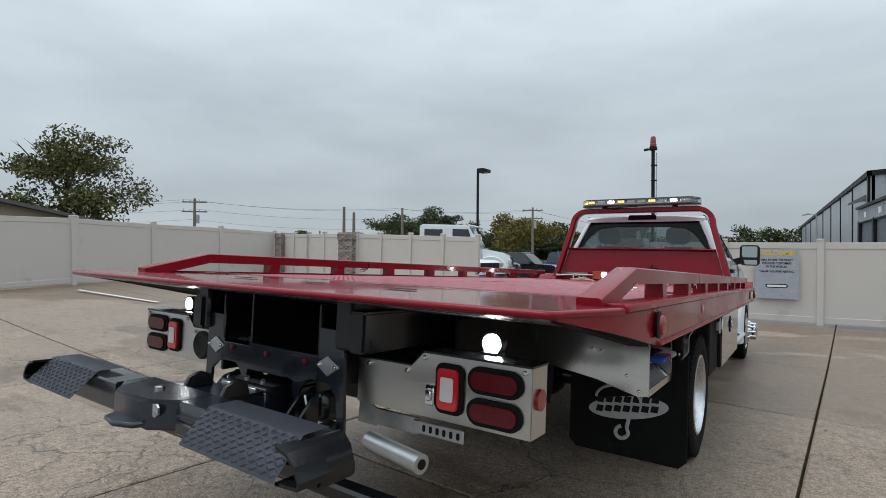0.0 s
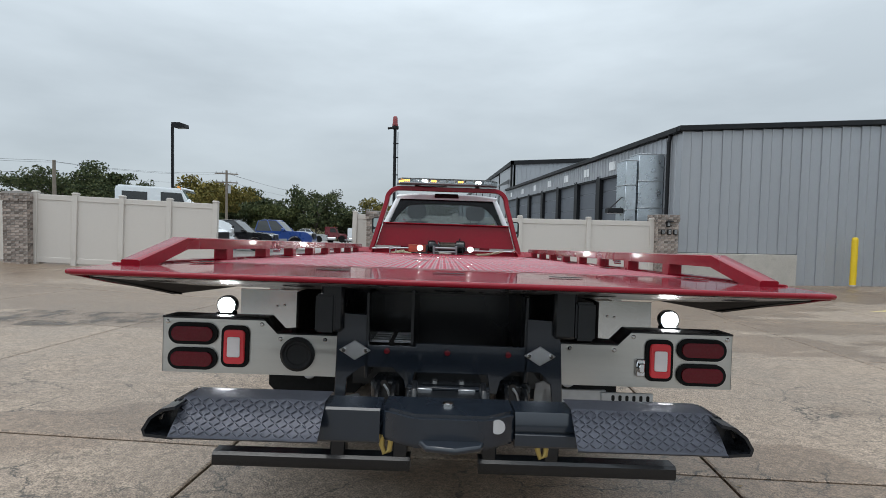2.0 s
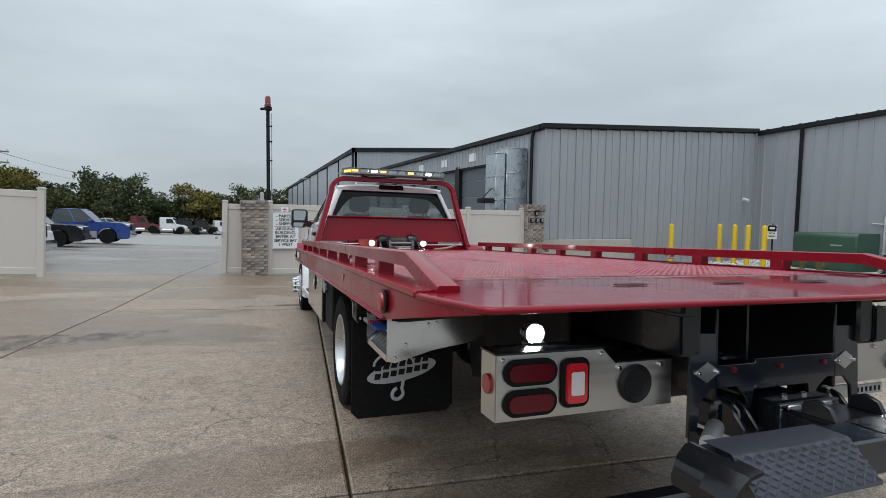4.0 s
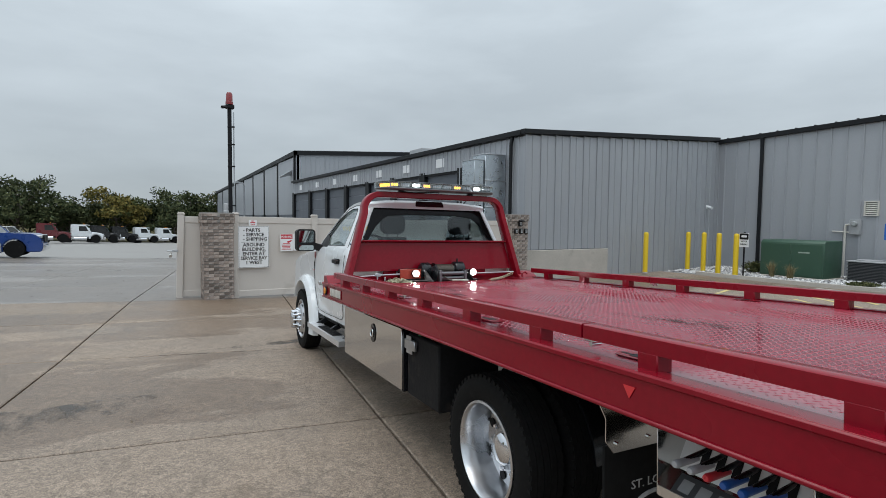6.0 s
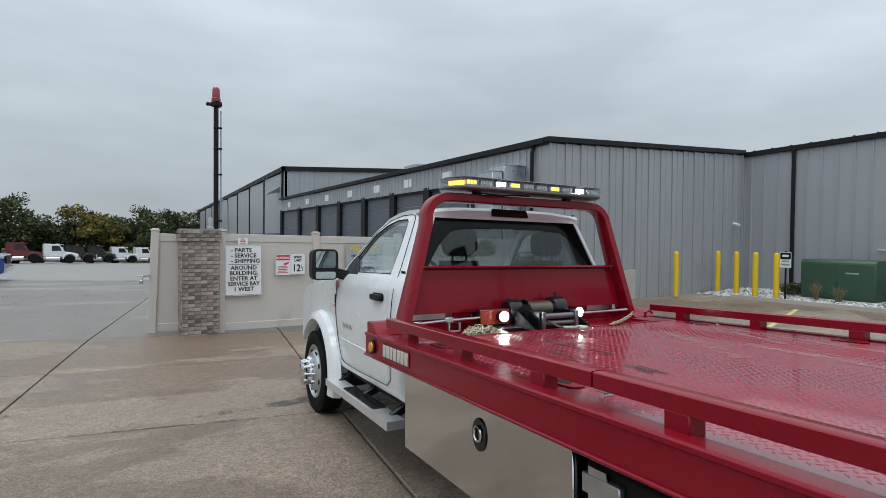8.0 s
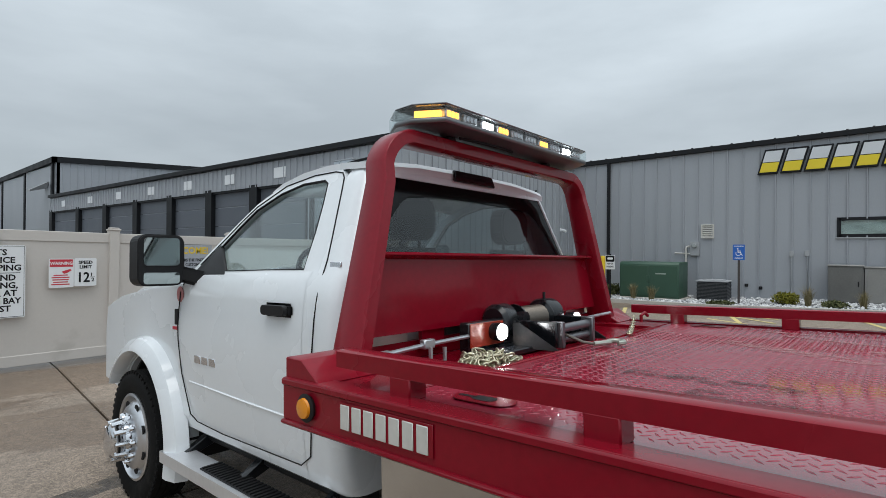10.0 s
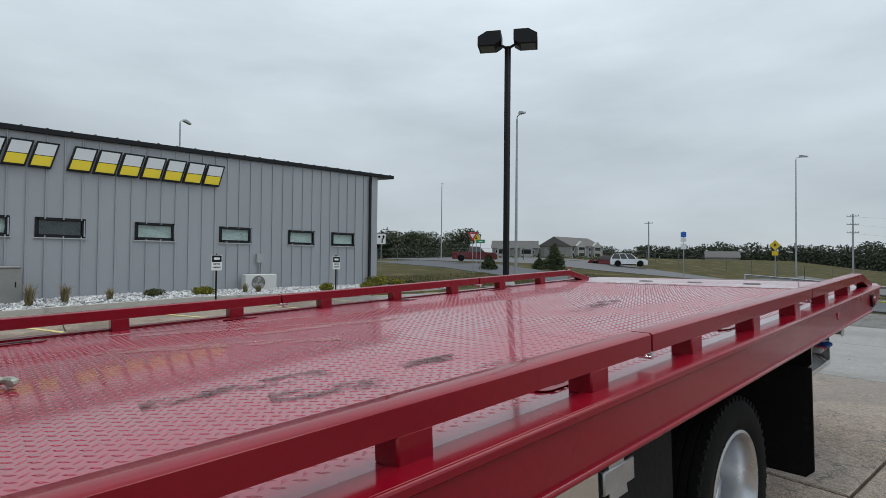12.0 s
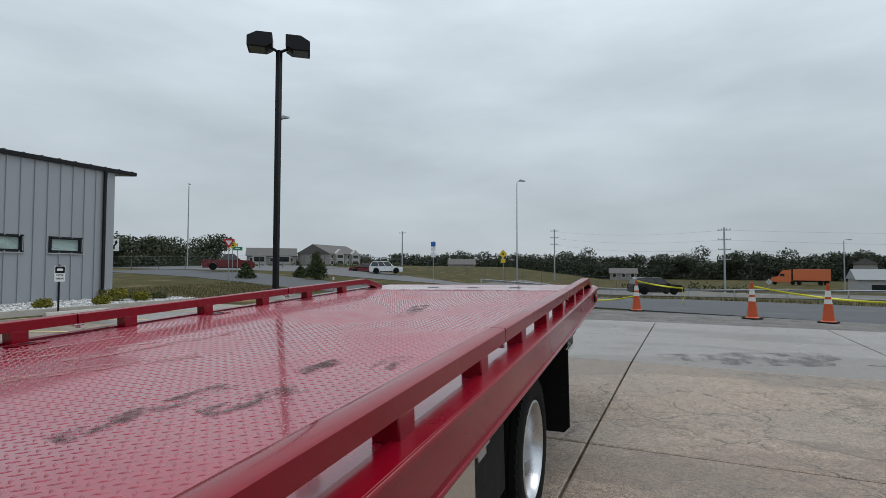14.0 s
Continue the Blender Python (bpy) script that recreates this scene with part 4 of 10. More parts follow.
def truck_deck():
    # the bed: plate, rounded tail edge, side channels
    bm = B()
    tail = [(HW - 0.004, -2.78), (1.236, -2.87), (1.216, -2.97), (1.196, -3.05), (1.187, -3.105), (1.176, -3.128), (1.155, -3.135), (0.9, -3.138)]
    edge = [(x, y, -0.0105) for x, y in tail] + [(-x, y, -0.0105) for x, y in tail[::-1]]
    prism(bm, [(x, y, -0.018) for x, y, z in edge[::-1]] + [(HW - 0.002, 2.07, -0.018), (-HW + 0.002, 2.07, -0.018)], (0, 0, 0.016), 0.003)
    deck = part("deck", bm, REDDECK, truck, "glossy wet red steel bed")
    bm = B()
    tube(bm, edge, 0.0095, 10)
    part("tail_edge", bm, RED, deck)
    # tail wedge under the rear
    bm = B()
    prism(bm, [(-1.13, -3.11, -0.024), (-1.13, -2.50, -0.024), (-1.13, -2.50, -0.088), (-1.13, -2.62, -0.086)], (2.26, 0, 0), 0.004)
    under = part("tail_underside", bm, PRIMER, deck, "shiny grey primed underside with oval slots")
    for x in (-1.0, -0.52, 0.0, 0.52, 1.0):
        bm = B()
        prism(bm, [(x + a, -2.93 + b, -0.049 - 0.128 * b) for a, b in rrect(0.11, 0.055, 0.026)], (0, -0.0004, -0.0015))
        part("oval_slot", bm, BLACKINK, under)
    for s in (-1, 1):
        bm = B()
        x = s * HW
        prism(bm, [(x, -2.42, -0.004), (x, Y1, -0.004), (x, Y1, -0.128), (x, 2.30, -0.134), (x, -2.42, -0.136)], (-s * 0.012, 0, 0), 0.003)
        part("side_rail_channel", bm, RED, deck)
        # the channel tapers to a point along the curved tail corner
        bm = B()
        run = [(HW, -2.42)] + tail[:5]
        cols = []
        for xt, yt in run:
            low = -0.136 + 0.112 * clamp((-2.42 - yt) / 0.68, 0, 1)
            cols.append([bm.verts.new((s * (xt - d), yt, z)) for d, z in ((0.0, -0.004), (0.0, low), (0.012, low), (0.012, -0.004))])
        for c0, c1 in zip(cols, cols[1:]):
            for k in range(4):
                bm.faces.new((c0[k], c1[k], c1[(k + 1) % 4], c0[(k + 1) % 4]))
        bm.faces.new(cols[0][::-1])
        bm.faces.new(cols[-1])
        bmesh.ops.recalc_face_normals(bm, faces=bm.faces[:])
        part("tail_taper", bm, RED, deck)
        # lips of the channel
        for nm, a_ in (("channel_lip", (x - 0.012, x + 0.012, -2.4, Y1, -0.142, -0.127, 0.005)), ("edge_strip", (min(x, x - s * 0.075), max(x, x - s * 0.075), -2.80, Y1, -0.003, 0.006, 0.002)), ("edge_lip", (x - 0.008, x + 0.010, -2.80, Y1, -0.018, 0.005, 0.005))):
            bm = B()
            box(bm, *a_)
            part(nm, bm, RED, deck)
        bm = B()
        prism(bm, [(s * 1.195, -3.03, -0.026), (s * 1.226, -2.42, -0.026), (s * 1.226, -2.42, -0.143), (s * 1.18, -2.44, -0.145), (s * 1.15, -3.03, -0.036)], (-s * 0.012, 0, 0))
        part("tail_gusset", bm, UNDER, deck)
        bm = B()
        prism(bm, [(s * 1.21, -2.44, -0.145), (s * 1.185, -3.02, -0.036), (s * 1.14, -3.02, -0.036), (s * 0.86, -2.44, -0.092)], (0, 0, 0.006))
        part("tail_gusset", bm, UNDER, deck)
    # floor ahead of the tread plate
    bm = B()
    box(bm, -HW + 0.01, HW - 0.01, 2.07, Y1, -0.035, -0.018, 0.003)
    part("winch_floor", bm, RED, deck)
    bm = B()
    box(bm, -0.95, 0.95, 2.065, 2.085, -0.03, 0.004, 0.003)
    part("plate_edge", bm, RED, deck)
    for s in (-1, 1):
        bm = B()
        box(bm, s * 1.08 - 0.16, s * 1.08 + 0.16, 2.08, Y1, -0.02, -0.001, 0.003)
        part("side_plate", bm, RED, deck)
        bm = B()
        prism(bm, [(s * 1.0, 2.34, 0.0), (s * 1.0, Y1, 0.0), (s * 1.0, Y1, 0.07), (s * 1.0, 2.44, 0.07)], (s * 0.24, 0, 0), 0.004)
        part("front_wedge", bm, RED, deck)
    bm = B()
    box(bm, -1.0, 1.0, 2.535, 2.57, -0.02, 0.055, 0.004)
    part("front_sill", bm, RED, deck)
    # weld bead strips and oval tie-down pockets
    for s in (-1, 1):
        for i, y in enumerate((1.84, 0.876, -0.315, -1.30, -2.45)):
            bm = B()
            prism(bm, [(s * 1.066 + px, y + py, 0.0015) for px, py in rrect(0.085, 0.19, 0.04)], (0, 0, 0.0022))
            k = part("tie_down_ring", bm, RED, deck)
            bm = B()
            prism(bm, [(s * 1.066 + px, y + py, 0.0037) for px, py in rrect(0.044, 0.075, 0.020)], (0, 0, 0.0008))
            prism(bm, [(s * 1.066 + px, y + 0.055 + py, 0.0037) for px, py in rrect(0.016, 0.06, 0.007)], (0, 0, 0.0008))
            part("key_slot", bm, BLACKINK, k)
    for x, y in ((-0.45, -2.72), (0.45, -2.72), (0.0, -2.72)):
        bm = B()
        prism(bm, [(x + px, y + py, 0.0012) for px, py in rrect(0.13, 0.05, 0.022)], (0, 0, 0.0012))
        part("tail_slot", bm, BLACKINK, deck)
    # tyre dirt and pale scrapes on the plate
    for name, mt, marks in (("dirt_smear", SMEAR, ((-0.63, 0.80, -0.58, 1.01, 0.10), (-0.83, 0.68, -0.82, 0.88, 0.11), (-0.49, 1.20, -0.44, 1.70, 0.11), (-0.72, 1.16, -0.62, 1.45, 0.12), (-0.18, -1.04, -0.28, -0.40, 0.14))),
                            ("pale_scrape", SCRAPE, ((0.78, 0.60, 0.98, 1.57, 0.05), (0.46, 0.66, 0.84, 1.43, 0.05), (0.0, 0.86, 0.50, 1.63, 0.12), (0.30, 0.30, 0.45, 1.1, 0.10)))):
        for xa, ya, xb, yb, w in marks:
            d = Vector((xb - xa, yb - ya, 0)).normalized()
            n_ = Vector((-d.y, d.x, 0)) * w / 2
            p0, p1 = Vector((xa, ya, 0.0003)), Vector((xb, yb, 0.0003))
            bm = B()
            prism(bm, [p0 - n_, p0 + n_ * 0.6, p1 + n_, p1 - n_ * 0.7], (0, 0, 0.0003))
            part(name, bm, mt, deck, smooth=False)
    # the butt weld where the tread sheet meets the plain tail plate
    bm = B()
    cyl(bm, (-1.17, -2.335, -0.0035), (1.17, -2.335, -0.0035), 0.0042, n=8)
    part("weld_seam", bm, mat("dark_worn_weld", (0.10, 0.02, 0.025), 0.4, 0.2, var=0.4, scale=8), deck)
    for xa, xb, y, w in ((-1.1, -0.35, -2.38, 0.07), (-0.2, 0.7, -2.41, 0.08), (0.5, 1.12, -2.37, 0.05)):
        bm = B()
        prism(bm, [(xa, y - w / 2, 0.0003), (xb, y - w * 0.6, 0.0003), (xb + 0.03, y + w * 0.3, 0.0003), (xa + 0.06, y + w / 2, 0.0003)], (0, 0, 0.0003))
        part("dirt_smear", bm, SCRAPE, deck, smooth=False)
    # raised tread pattern
    vs, fs = [], []
    px, py = 0.038, 0.019
    rows = int((2.06 + 2.32) / py)
    for j in range(rows):
        y = -2.32 + j * py
        cols = int(2.32 / px)
        for i in range(cols):
            x = -1.165 + i * px + (px / 2 if j % 2 else 0)
            a = radians(45 if j % 2 else -45)
            c, s_ = math.cos(a), math.sin(a)
            if abs(x) > 1.118:
                continue
            L, W, H = 0.0145, 0.0044, 0.0014
            k = len(vs)
            for u, v, z in ((-L, 0, 0.0), (0, -W, 0.0), (L, 0, 0.0), (0, W, 0.0), (-L * 0.45, 0, H), (L * 0.45, 0, H)):
                vs.append((x + u * c - v * s_, y + u * s_ + v * c, z - 0.0018))
            fs += [(k, k + 1, k + 4), (k + 1, k + 5, k + 4), (k + 1, k + 2, k + 5), (k + 2, k + 3, k + 5), (k + 3, k + 4, k + 5), (k + 3, k, k + 4)]
    me = bpy.data.meshes.new("tread_pattern")
    me.from_pydata(vs, [], fs)
    me.materials.append(REDDECK)
    ob = new("tread_pattern", me)
    ob.parent = deck
    tagged(ob, "raised diamond tread lugs", kind="stuff")
    # rails
    for s in (-1, 1):
        x = s * 1.165
        bm = B()
        sec = [(-0.034, -0.026), (0.034, -0.026), (0.034, 0.022), (0.028, 0.026), (-0.028, 0.026), (-0.034, 0.022)]
        sweep(bm, [(x, -2.83, -0.006), (x, -2.48, 0.081), (x, -1.16, 0.081)], sec)
        part("rail", bm, RED, truck)
        bm = B()
        sweep(bm, [(x, -1.15, 0.081), (x, 0.59, 0.081)], sec)
        part("rail", bm, RED, truck)
        bm = B()
        sweep(bm, [(x, 0.60, 0.081), (x, 2.31, 0.081)], sec)
        part("rail", bm, RED, truck)
        for y in (-1.155, 0.595):
            bm = B()
            box(bm, x - 0.018, x + 0.018, y - 0.05, y + 0.015, 0.042, 0.056, 0.004)
            cyl(bm, (x - 0.02, y - 0.03, 0.036), (x + 0.024, y - 0.03, 0.036), 0.009, n=10)
            part("rail_latch", bm, CHROME, truck)
        for i in range(8):
            y = 2.029 - 0.580 * i
            bm = B()
            box(bm, x - 0.035, x + 0.033, y - 0.040, y + 0.040, -0.004, 0.058, 0.004)
            part("rail_post", bm, RED, truck)
    # side marker lamps and badges
    for s in (-1, 1):
        x = s * (HW + 0.002)
        for y, lens, lab in ((2.385, LENSA, "round amber marker lamp"), (-2.43, LENSM, "round red marker lamp")):
            bm = B()
            lathe(bm, [(0.0, 0.0), (0.040, 0.0), (0.044, 0.010 * s), (0.034, 0.014 * s)], "x", (x, y, -0.070), 24)
            k = part("marker_grommet", bm, PLASTIC, truck)
            bm = B()
            lathe(bm, [(0.033, 0.010 * s), (0.030, 0.022 * s), (0.0, 0.028 * s)], "x", (x, y, -0.070), 24)
            part("marker_lens", bm, lens, k, lab)
        bm = B()
        prism(bm, [(x, -1.43, -0.085), (x, -1.455, -0.045), (x, -1.405, -0.045)], (s * 0.002, 0, 0))
        part("reflector_triangle", bm, LENSB, truck)
        # maker's plate: dark plate with plain silver blocks
        bm = B()
        prism(bm, [(x, 1.855, -0.108), (x, 2.225, -0.108), (x, 2.225, -0.026), (x, 1.855, -0.026)], (s * 0.003, 0, 0), 0.001)
        plate = part("badge", bm, RED, truck, "row of plain silver badge blocks")
        for k in range(7):
            y = 2.215 - 0.051 * k
            bm = B()
            w = 0.040
            box(bm, x - 0.002, x + 0.002, y - w - 0.004, y + 0.004, -0.107, -0.027)
            part("badge_outline", bm, BLACKINK, plate)
            bm = B()
            prism(bm, [(x + s * 0.003, y, -0.102), (x + s * 0.003, y, -0.032), (x + s * 0.003, y - w, -0.032), (x + s * 0.003, y - w, -0.102)], (s * 0.004, 0, 0), 0.002)
            part("badge_block", bm, mat("badge_silver", (0.62, 0.61, 0.57), 0.4, 0.2, var=0.1), plate)
    # underside frame
    for s in (-1, 1):
        bm = B()
        prism(bm, [(s * 0.62, -1.66, -0.10), (s * 0.62, -1.69, -0.50), (s * 0.62, -1.72, -0.565), (s * 0.62, -2.06, -0.495), (s * 0.62, -2.60, -0.37), (s * 0.62, -2.60, -0.10)], (-s * 0.012, 0, 0), 0.003)
        part("apron_plate", bm, UNDER, truck, "dull black plate under the bed")
        bm = B()
        box(bm, s * 0.40 - 0.04, s * 0.40 + 0.04, -2.95, 2.5, -0.20, -0.022, 0.01)
        part("bed_sill", bm, BLACKP, truck)
        bm = B()
        box(bm, s * 0.43 - 0.04, s * 0.43 + 0.04, -2.6, 4.9, -0.45, -0.23, 0.01)
        part("chassis_rail", bm, BLACKP, truck)
    for i in range(12):
        y = -2.4 + i * 0.41
        bm = B()
        box(bm, -1.2, 1.2, y - 0.03, y + 0.03, -0.09, -0.022, 0.006)
        part("cross_member", bm, BLACKP, truck)
    bm = B()
    box(bm, -0.36, 0.36, -2.2, 2.2, -0.42, -0.10, 0.02)
    part("frame_infill", bm, BLACKP, truck)


def wheel(x, y, z, s, name, dual=False, r=0.40, front=False):
    """A tyre with ribs and lugs and an eight-hole disc; s is the outward side."""
    w = new(name)
    w.parent = truck
    tagged(w, "black truck tyre on a polished aluminium wheel")
    def tyre(xc):
        bm = B()
        hw, ri = 0.110, 0.255
        prof = [(ri, -hw * 0.80), (ri + 0.03, -hw * 0.95), (ri + 0.09, -hw), (r - 0.03, -hw * 0.93), (r - 0.008, -hw * 0.80)]
        for k in range(-2, 3):
            c = k * 0.038
            prof += [(r, c - 0.015), (r, c + 0.015)] + ([(r - 0.010, c + 0.0175), (r - 0.010, c + 0.0205)] if k < 2 else [])
        prof += [(r - 0.008, hw * 0.80), (r - 0.03, hw * 0.93), (ri + 0.09, hw), (ri + 0.03, hw * 0.95), (ri, hw * 0.80), (ri, -hw * 0.80)]
        lathe(bm, prof, "x", (xc, y, z), 64, caps=False)
        for k in range(56):
            a = 2 * math.pi * k / 56
            for sd in (-1, 1):
                m = Matrix.Translation((xc, y, z)) @ Matrix.Rotation(a, 4, "X")
                box(bm, sd * 0.078, sd * 0.098, -0.010, 0.010, r - 0.03, r - 0.002, m=m) if sd > 0 else box(bm, -0.098, -0.078, -0.010, 0.010, r - 0.03, r - 0.002, m=m)
        part("tyre", bm, RUBBER, w)
    xc = x - s * 0.115
    tyre(xc)
    if dual:
        tyre(xc - s * 0.255)
    # rim: rear duals are dished inwards, front ones bulge outwards
    bm = B()
    if front:
        prof = [(0.262, 0.0), (0.262, 0.10), (0.248, 0.105), (0.236, 0.085), (0.228, 0.06), (0.20, 0.10), (0.165, 0.125), (0.12, 0.128), (0.0, 0.128)]
    else:
        prof = [(0.262, 0.0), (0.262, 0.102), (0.250, 0.106), (0.238, 0.09), (0.230, 0.02), (0.222, -0.065), (0.17, -0.070), (0.0, -0.070)]
    lathe(bm, [(a, s * b) for a, b in prof], "x", (xc, y, z), 48, caps=False)
    rim = part("rim", bm, ALU, w, "polished aluminium rim")
    face = 0.118 if front else -0.068
    for k in range(8):
        a = 2 * math.pi * (k + 0.5) / 8
        bm = B()
        cy_, cz_ = y + 0.195 * math.cos(a), z + 0.195 * math.sin(a)
        lathe(bm, [(0.0, 0.0), (0.026, 0.0), (0.026, s * 0.006), (0.0, s * 0.006)], "x", (xc + s * (face - (0.018 if front else 0.0)), cy_, cz_), 12)
        part("hand_hole", bm, BLACKINK, rim)
    for k in range(10):
        a = 2 * math.pi * k / 10
        bm = B()
        lathe(bm, [(0.016, 0.0), (0.016, s * 0.03), (0.010, s * 0.04), (0.0, s * 0.042)], "x", (xc + s * face, y + 0.135 * math.cos(a), z + 0.135 * math.sin(a)), 8)
        part("lug_nut", bm, CHROME, rim)
    bm = B()
    if front:
        prof = [(0.105, 0.12), (0.108, 0.15), (0.10, 0.165), (0.108, 0.18), (0.108, 0.215), (0.085, 0.235), (0.045, 0.245), (0.0, 0.246)]
    else:
        prof = [(0.085, -0.07), (0.085, 0.0), (0.06, 0.02), (0.0, 0.024)]
    lathe(bm, [(a, s * b) for a, b in prof], "x", (xc, y, z), 24)
    part("hub_cap", bm, CHROME, rim, "chrome hub cap")
    if front:
        for k in range(10):
            a = 2 * math.pi * k / 10
            bm = B()
            cyl(bm, (xc + s * 0.15, y + 0.112 * math.cos(a), z + 0.112 * math.sin(a)), (xc + s * 0.225, y + 0.106 * math.cos(a), z + 0.106 * math.sin(a)), 0.017, 0.014, n=8)
            part("hub_nut", bm, CHROME, rim)


def arc(cy, cz, r, a0, a1, n=14):
    return [(cy + r * math.cos(radians(a0 + (a1 - a0) * i / n)), cz + r * math.sin(radians(a0 + (a1 - a0) * i / n))) for i in range(n + 1)]


def truck_cab():
    FYH, FZH = 4.572, -0.632
    cab = new("cab")
    cab.parent = truck
    tagged(cab, "white regular cab with black mirrors and a chrome step")
    for s in (-1, 1):
        # side skin in bands, so that it curves in towards sill and belt
        bm = B()
        def band(prof):
            # prof: (y, [(x, z)...]) columns
            cols = [[bm.verts.new((s * x, y, z)) for x, z in col] for y, col in prof]
            for a, b in zip(cols, cols[1:]):
                for i in range(len(a) - 1):
                    f = (a[i], a[i + 1], b[i + 1], b[i])
                    bm.faces.new(f if s > 0 else f[::-1])
        side = [(0.90, -0.535), (0.945, -0.50), (0.965, -0.42), (0.978, -0.25), (0.985, -0.10), (0.982, 0.08), (0.972, 0.22), (0.955, 0.31), (0.925, 0.352)]
        band([(2.83, side), (3.30, side), (4.06, side)])
        bmesh.ops.recalc_face_normals(bm, faces=bm.faces[:])
        part("cab_side", bm, WHITEP, cab)
        # door: seam lines, handle
        bm = B()
        seam = [(0.934, 2.752, 0.332), (0.966, 2.745, 0.25), (0.978, 2.75, 0.16), (0.986, 2.755, 0.03), (0.987, 2.76, -0.10), (0.980, 2.77, -0.28), (0.970, 2.79, -0.39), (0.967, 2.86, -0.44), (0.967, 3.55, -0.45), (0.968, 3.84, -0.44), (0.972, 3.92, -0.41),
                (0.983, 4.01, -0.20), (0.987, 4.052, -0.02), (0.987, 4.058, 0.08), (0.976, 4.05, 0.24), (0.955, 4.04, 0.31)]
        tube(bm, [(s * (x + 0.001), y, z) for x, y, z in seam], 0.0030, 6)
        part("door_seam", bm, BLACKINK, cab)
        bm = B()
        box(bm, s * 0.978 - 0.012, s * 0.978 + 0.012, 2.905, 3.125, 0.158, 0.218, 0.012, 2)
        prism(bm, [(s * 0.990, 2.925 + a, 0.188 + b) for a, b in [(p[0] + 0.09, p[1]) for p in rrect(0.19, 0.044, 0.020)]], (s * 0.022, 0, 0), 0.006)
        part("door_handle", bm, PLASTIC, cab, "black door handle")
        # crease along the door
        bm = B()
        tube(bm, [(s * 0.977, 2.70, -0.262), (s * 0.979, 3.3, -0.252), (s * 0.977, 3.92, -0.235)], 0.006, 6)
        part("body_crease", bm, WHITEP, cab)
        # fender with wheel arch
        arch = arc(FYH, FZH, 0.485, 158, 22)
        bm = B()
        poly = [(3.93, -0.44), (3.93, 0.300), (4.15, 0.292), (4.60, 0.262), (5.10, 0.20), (5.36, 0.13), (5.40, -0.02), (5.40, -0.40)] + arch[::-1]
        prism(bm, [(s * 0.895, y, z) for y, z in poly], (s * 0.075, 0, 0), 0.012, 2)
        part("fender", bm, WHITEP, cab)
        # flare
        bm = B()
        o = arc(FYH, FZH, 0.600, 196, 30, 22)
        i_ = arc(FYH, FZH, 0.50, 196, 30, 22)
        ring = []
        for (oy, oz), (iy, iz) in zip(o, i_):
            ring.append([bm.verts.new(v) for v in ((s * 0.955, oy, oz), (s * 1.02, oy - (oy - iy) * 0.18, oz - (oz - iz) * 0.18), (s * 1.050, iy + (oy - iy) * 0.38, iz + (oz - iz) * 0.38), (s * 1.058, iy + (oy - iy) * 0.10, iz + (oz - iz) * 0.10), (s * 1.04, iy, iz), (s * 0.86, iy, iz))])
        for a, b in zip(ring, ring[1:]):
            for k in range(5):
                bm.faces.new((a[k], a[k + 1], b[k + 1], b[k]))
        bmesh.ops.recalc_face_normals(bm, faces=bm.faces[:])
        part("fender_flare", bm, WHITEP, cab, "wide white fender flare")
        # inner arch
        bm = B()
        prism(bm, [(s * 0.60, y, z) for y, z in arc(FYH, FZH, 0.50, 190, -10) + arc(FYH, FZH, 0.47, -10, 190)], (s * 0.32, 0, 0))
        box(bm, s * 0.60 - 0.01, s * 0.60 + 0.01, 4.05, 5.1, -0.5, 0.15)
        part("arch_liner", bm, PLASTIC, cab)
        # side badges as plain bars
        bm = B()
        for k in range(3):
            box(bm, s * 0.986 - 0.002, s * 0.986 + 0.004, 3.60 + 0.085 * k, 3.67 + 0.085 * k, -0.125, -0.085, 0.002)
        part("door_badge", bm, CHROME, cab, "plain silver badge bars")
        bm = B()
        box(bm, s * 0.914 - 0.004, s * 0.914 + 0.003, 2.655, 2.725, 0.366, 0.388, 0.002)
        part("trim_badge", bm, CHROME, cab)
        bm = B()
        lathe(bm, [(0.0, 0.0), (0.045, 0.0), (0.045, s * 0.003), (0.0, s * 0.003)], "x", (s * 0.972, 4.06, 0.235), 20)
        part("round_badge", bm, mat("muted_red_badge", (0.42, 0.16, 0.16), 0.5), cab, "round muted red badge")
        bm = B()
        box(bm, s * 0.972 - 0.002, s * 0.972 + 0.003, 4.08, 4.14, 0.06, 0.15, 0.003)
        part("engine_badge", bm, BLACKINK, cab)
        bm = B()
        box(bm, s * 0.972 - 0.002, s * 0.972 + 0.003, 4.05, 4.17, 0.030, 0.050, 0.003)
        part("engine_badge_bar", bm, REDINK, cab)
        # mirror
        bm = B()
        pts = rrect(0.235, 0.275, 0.045)
        c = Vector((s * 1.115, 3.95, 0.425))
        prism(bm, [(c.x + a, c.y - 0.01, c.z + b) for a, b in pts], (0, 0.13, 0), 0.03, 3)
        mir = part("mirror", bm, PLASTIC, cab, "large black towing mirror")
        bm = B()
        prism(bm, [(s * 0.90, 3.82, 0.26), (s * 0.90, 4.00, 0.28), (s * 1.02, 4.02, 0.31), (s * 1.02, 3.95, 0.31)], (0, 0, 0.09), 0.015, 2)
        prism(bm, [(s * 0.912, 3.60, 0.338), (s * 0.912, 4.02, 0.338), (s * 0.872, 3.91, 0.43), (s * 0.838, 3.80, 0.51), (s * 0.870, 3.72, 0.44)], (s * 0.022, 0, 0), 0.006)
        part("mirror_arm", bm, PLASTIC, mir)
        bm = B()
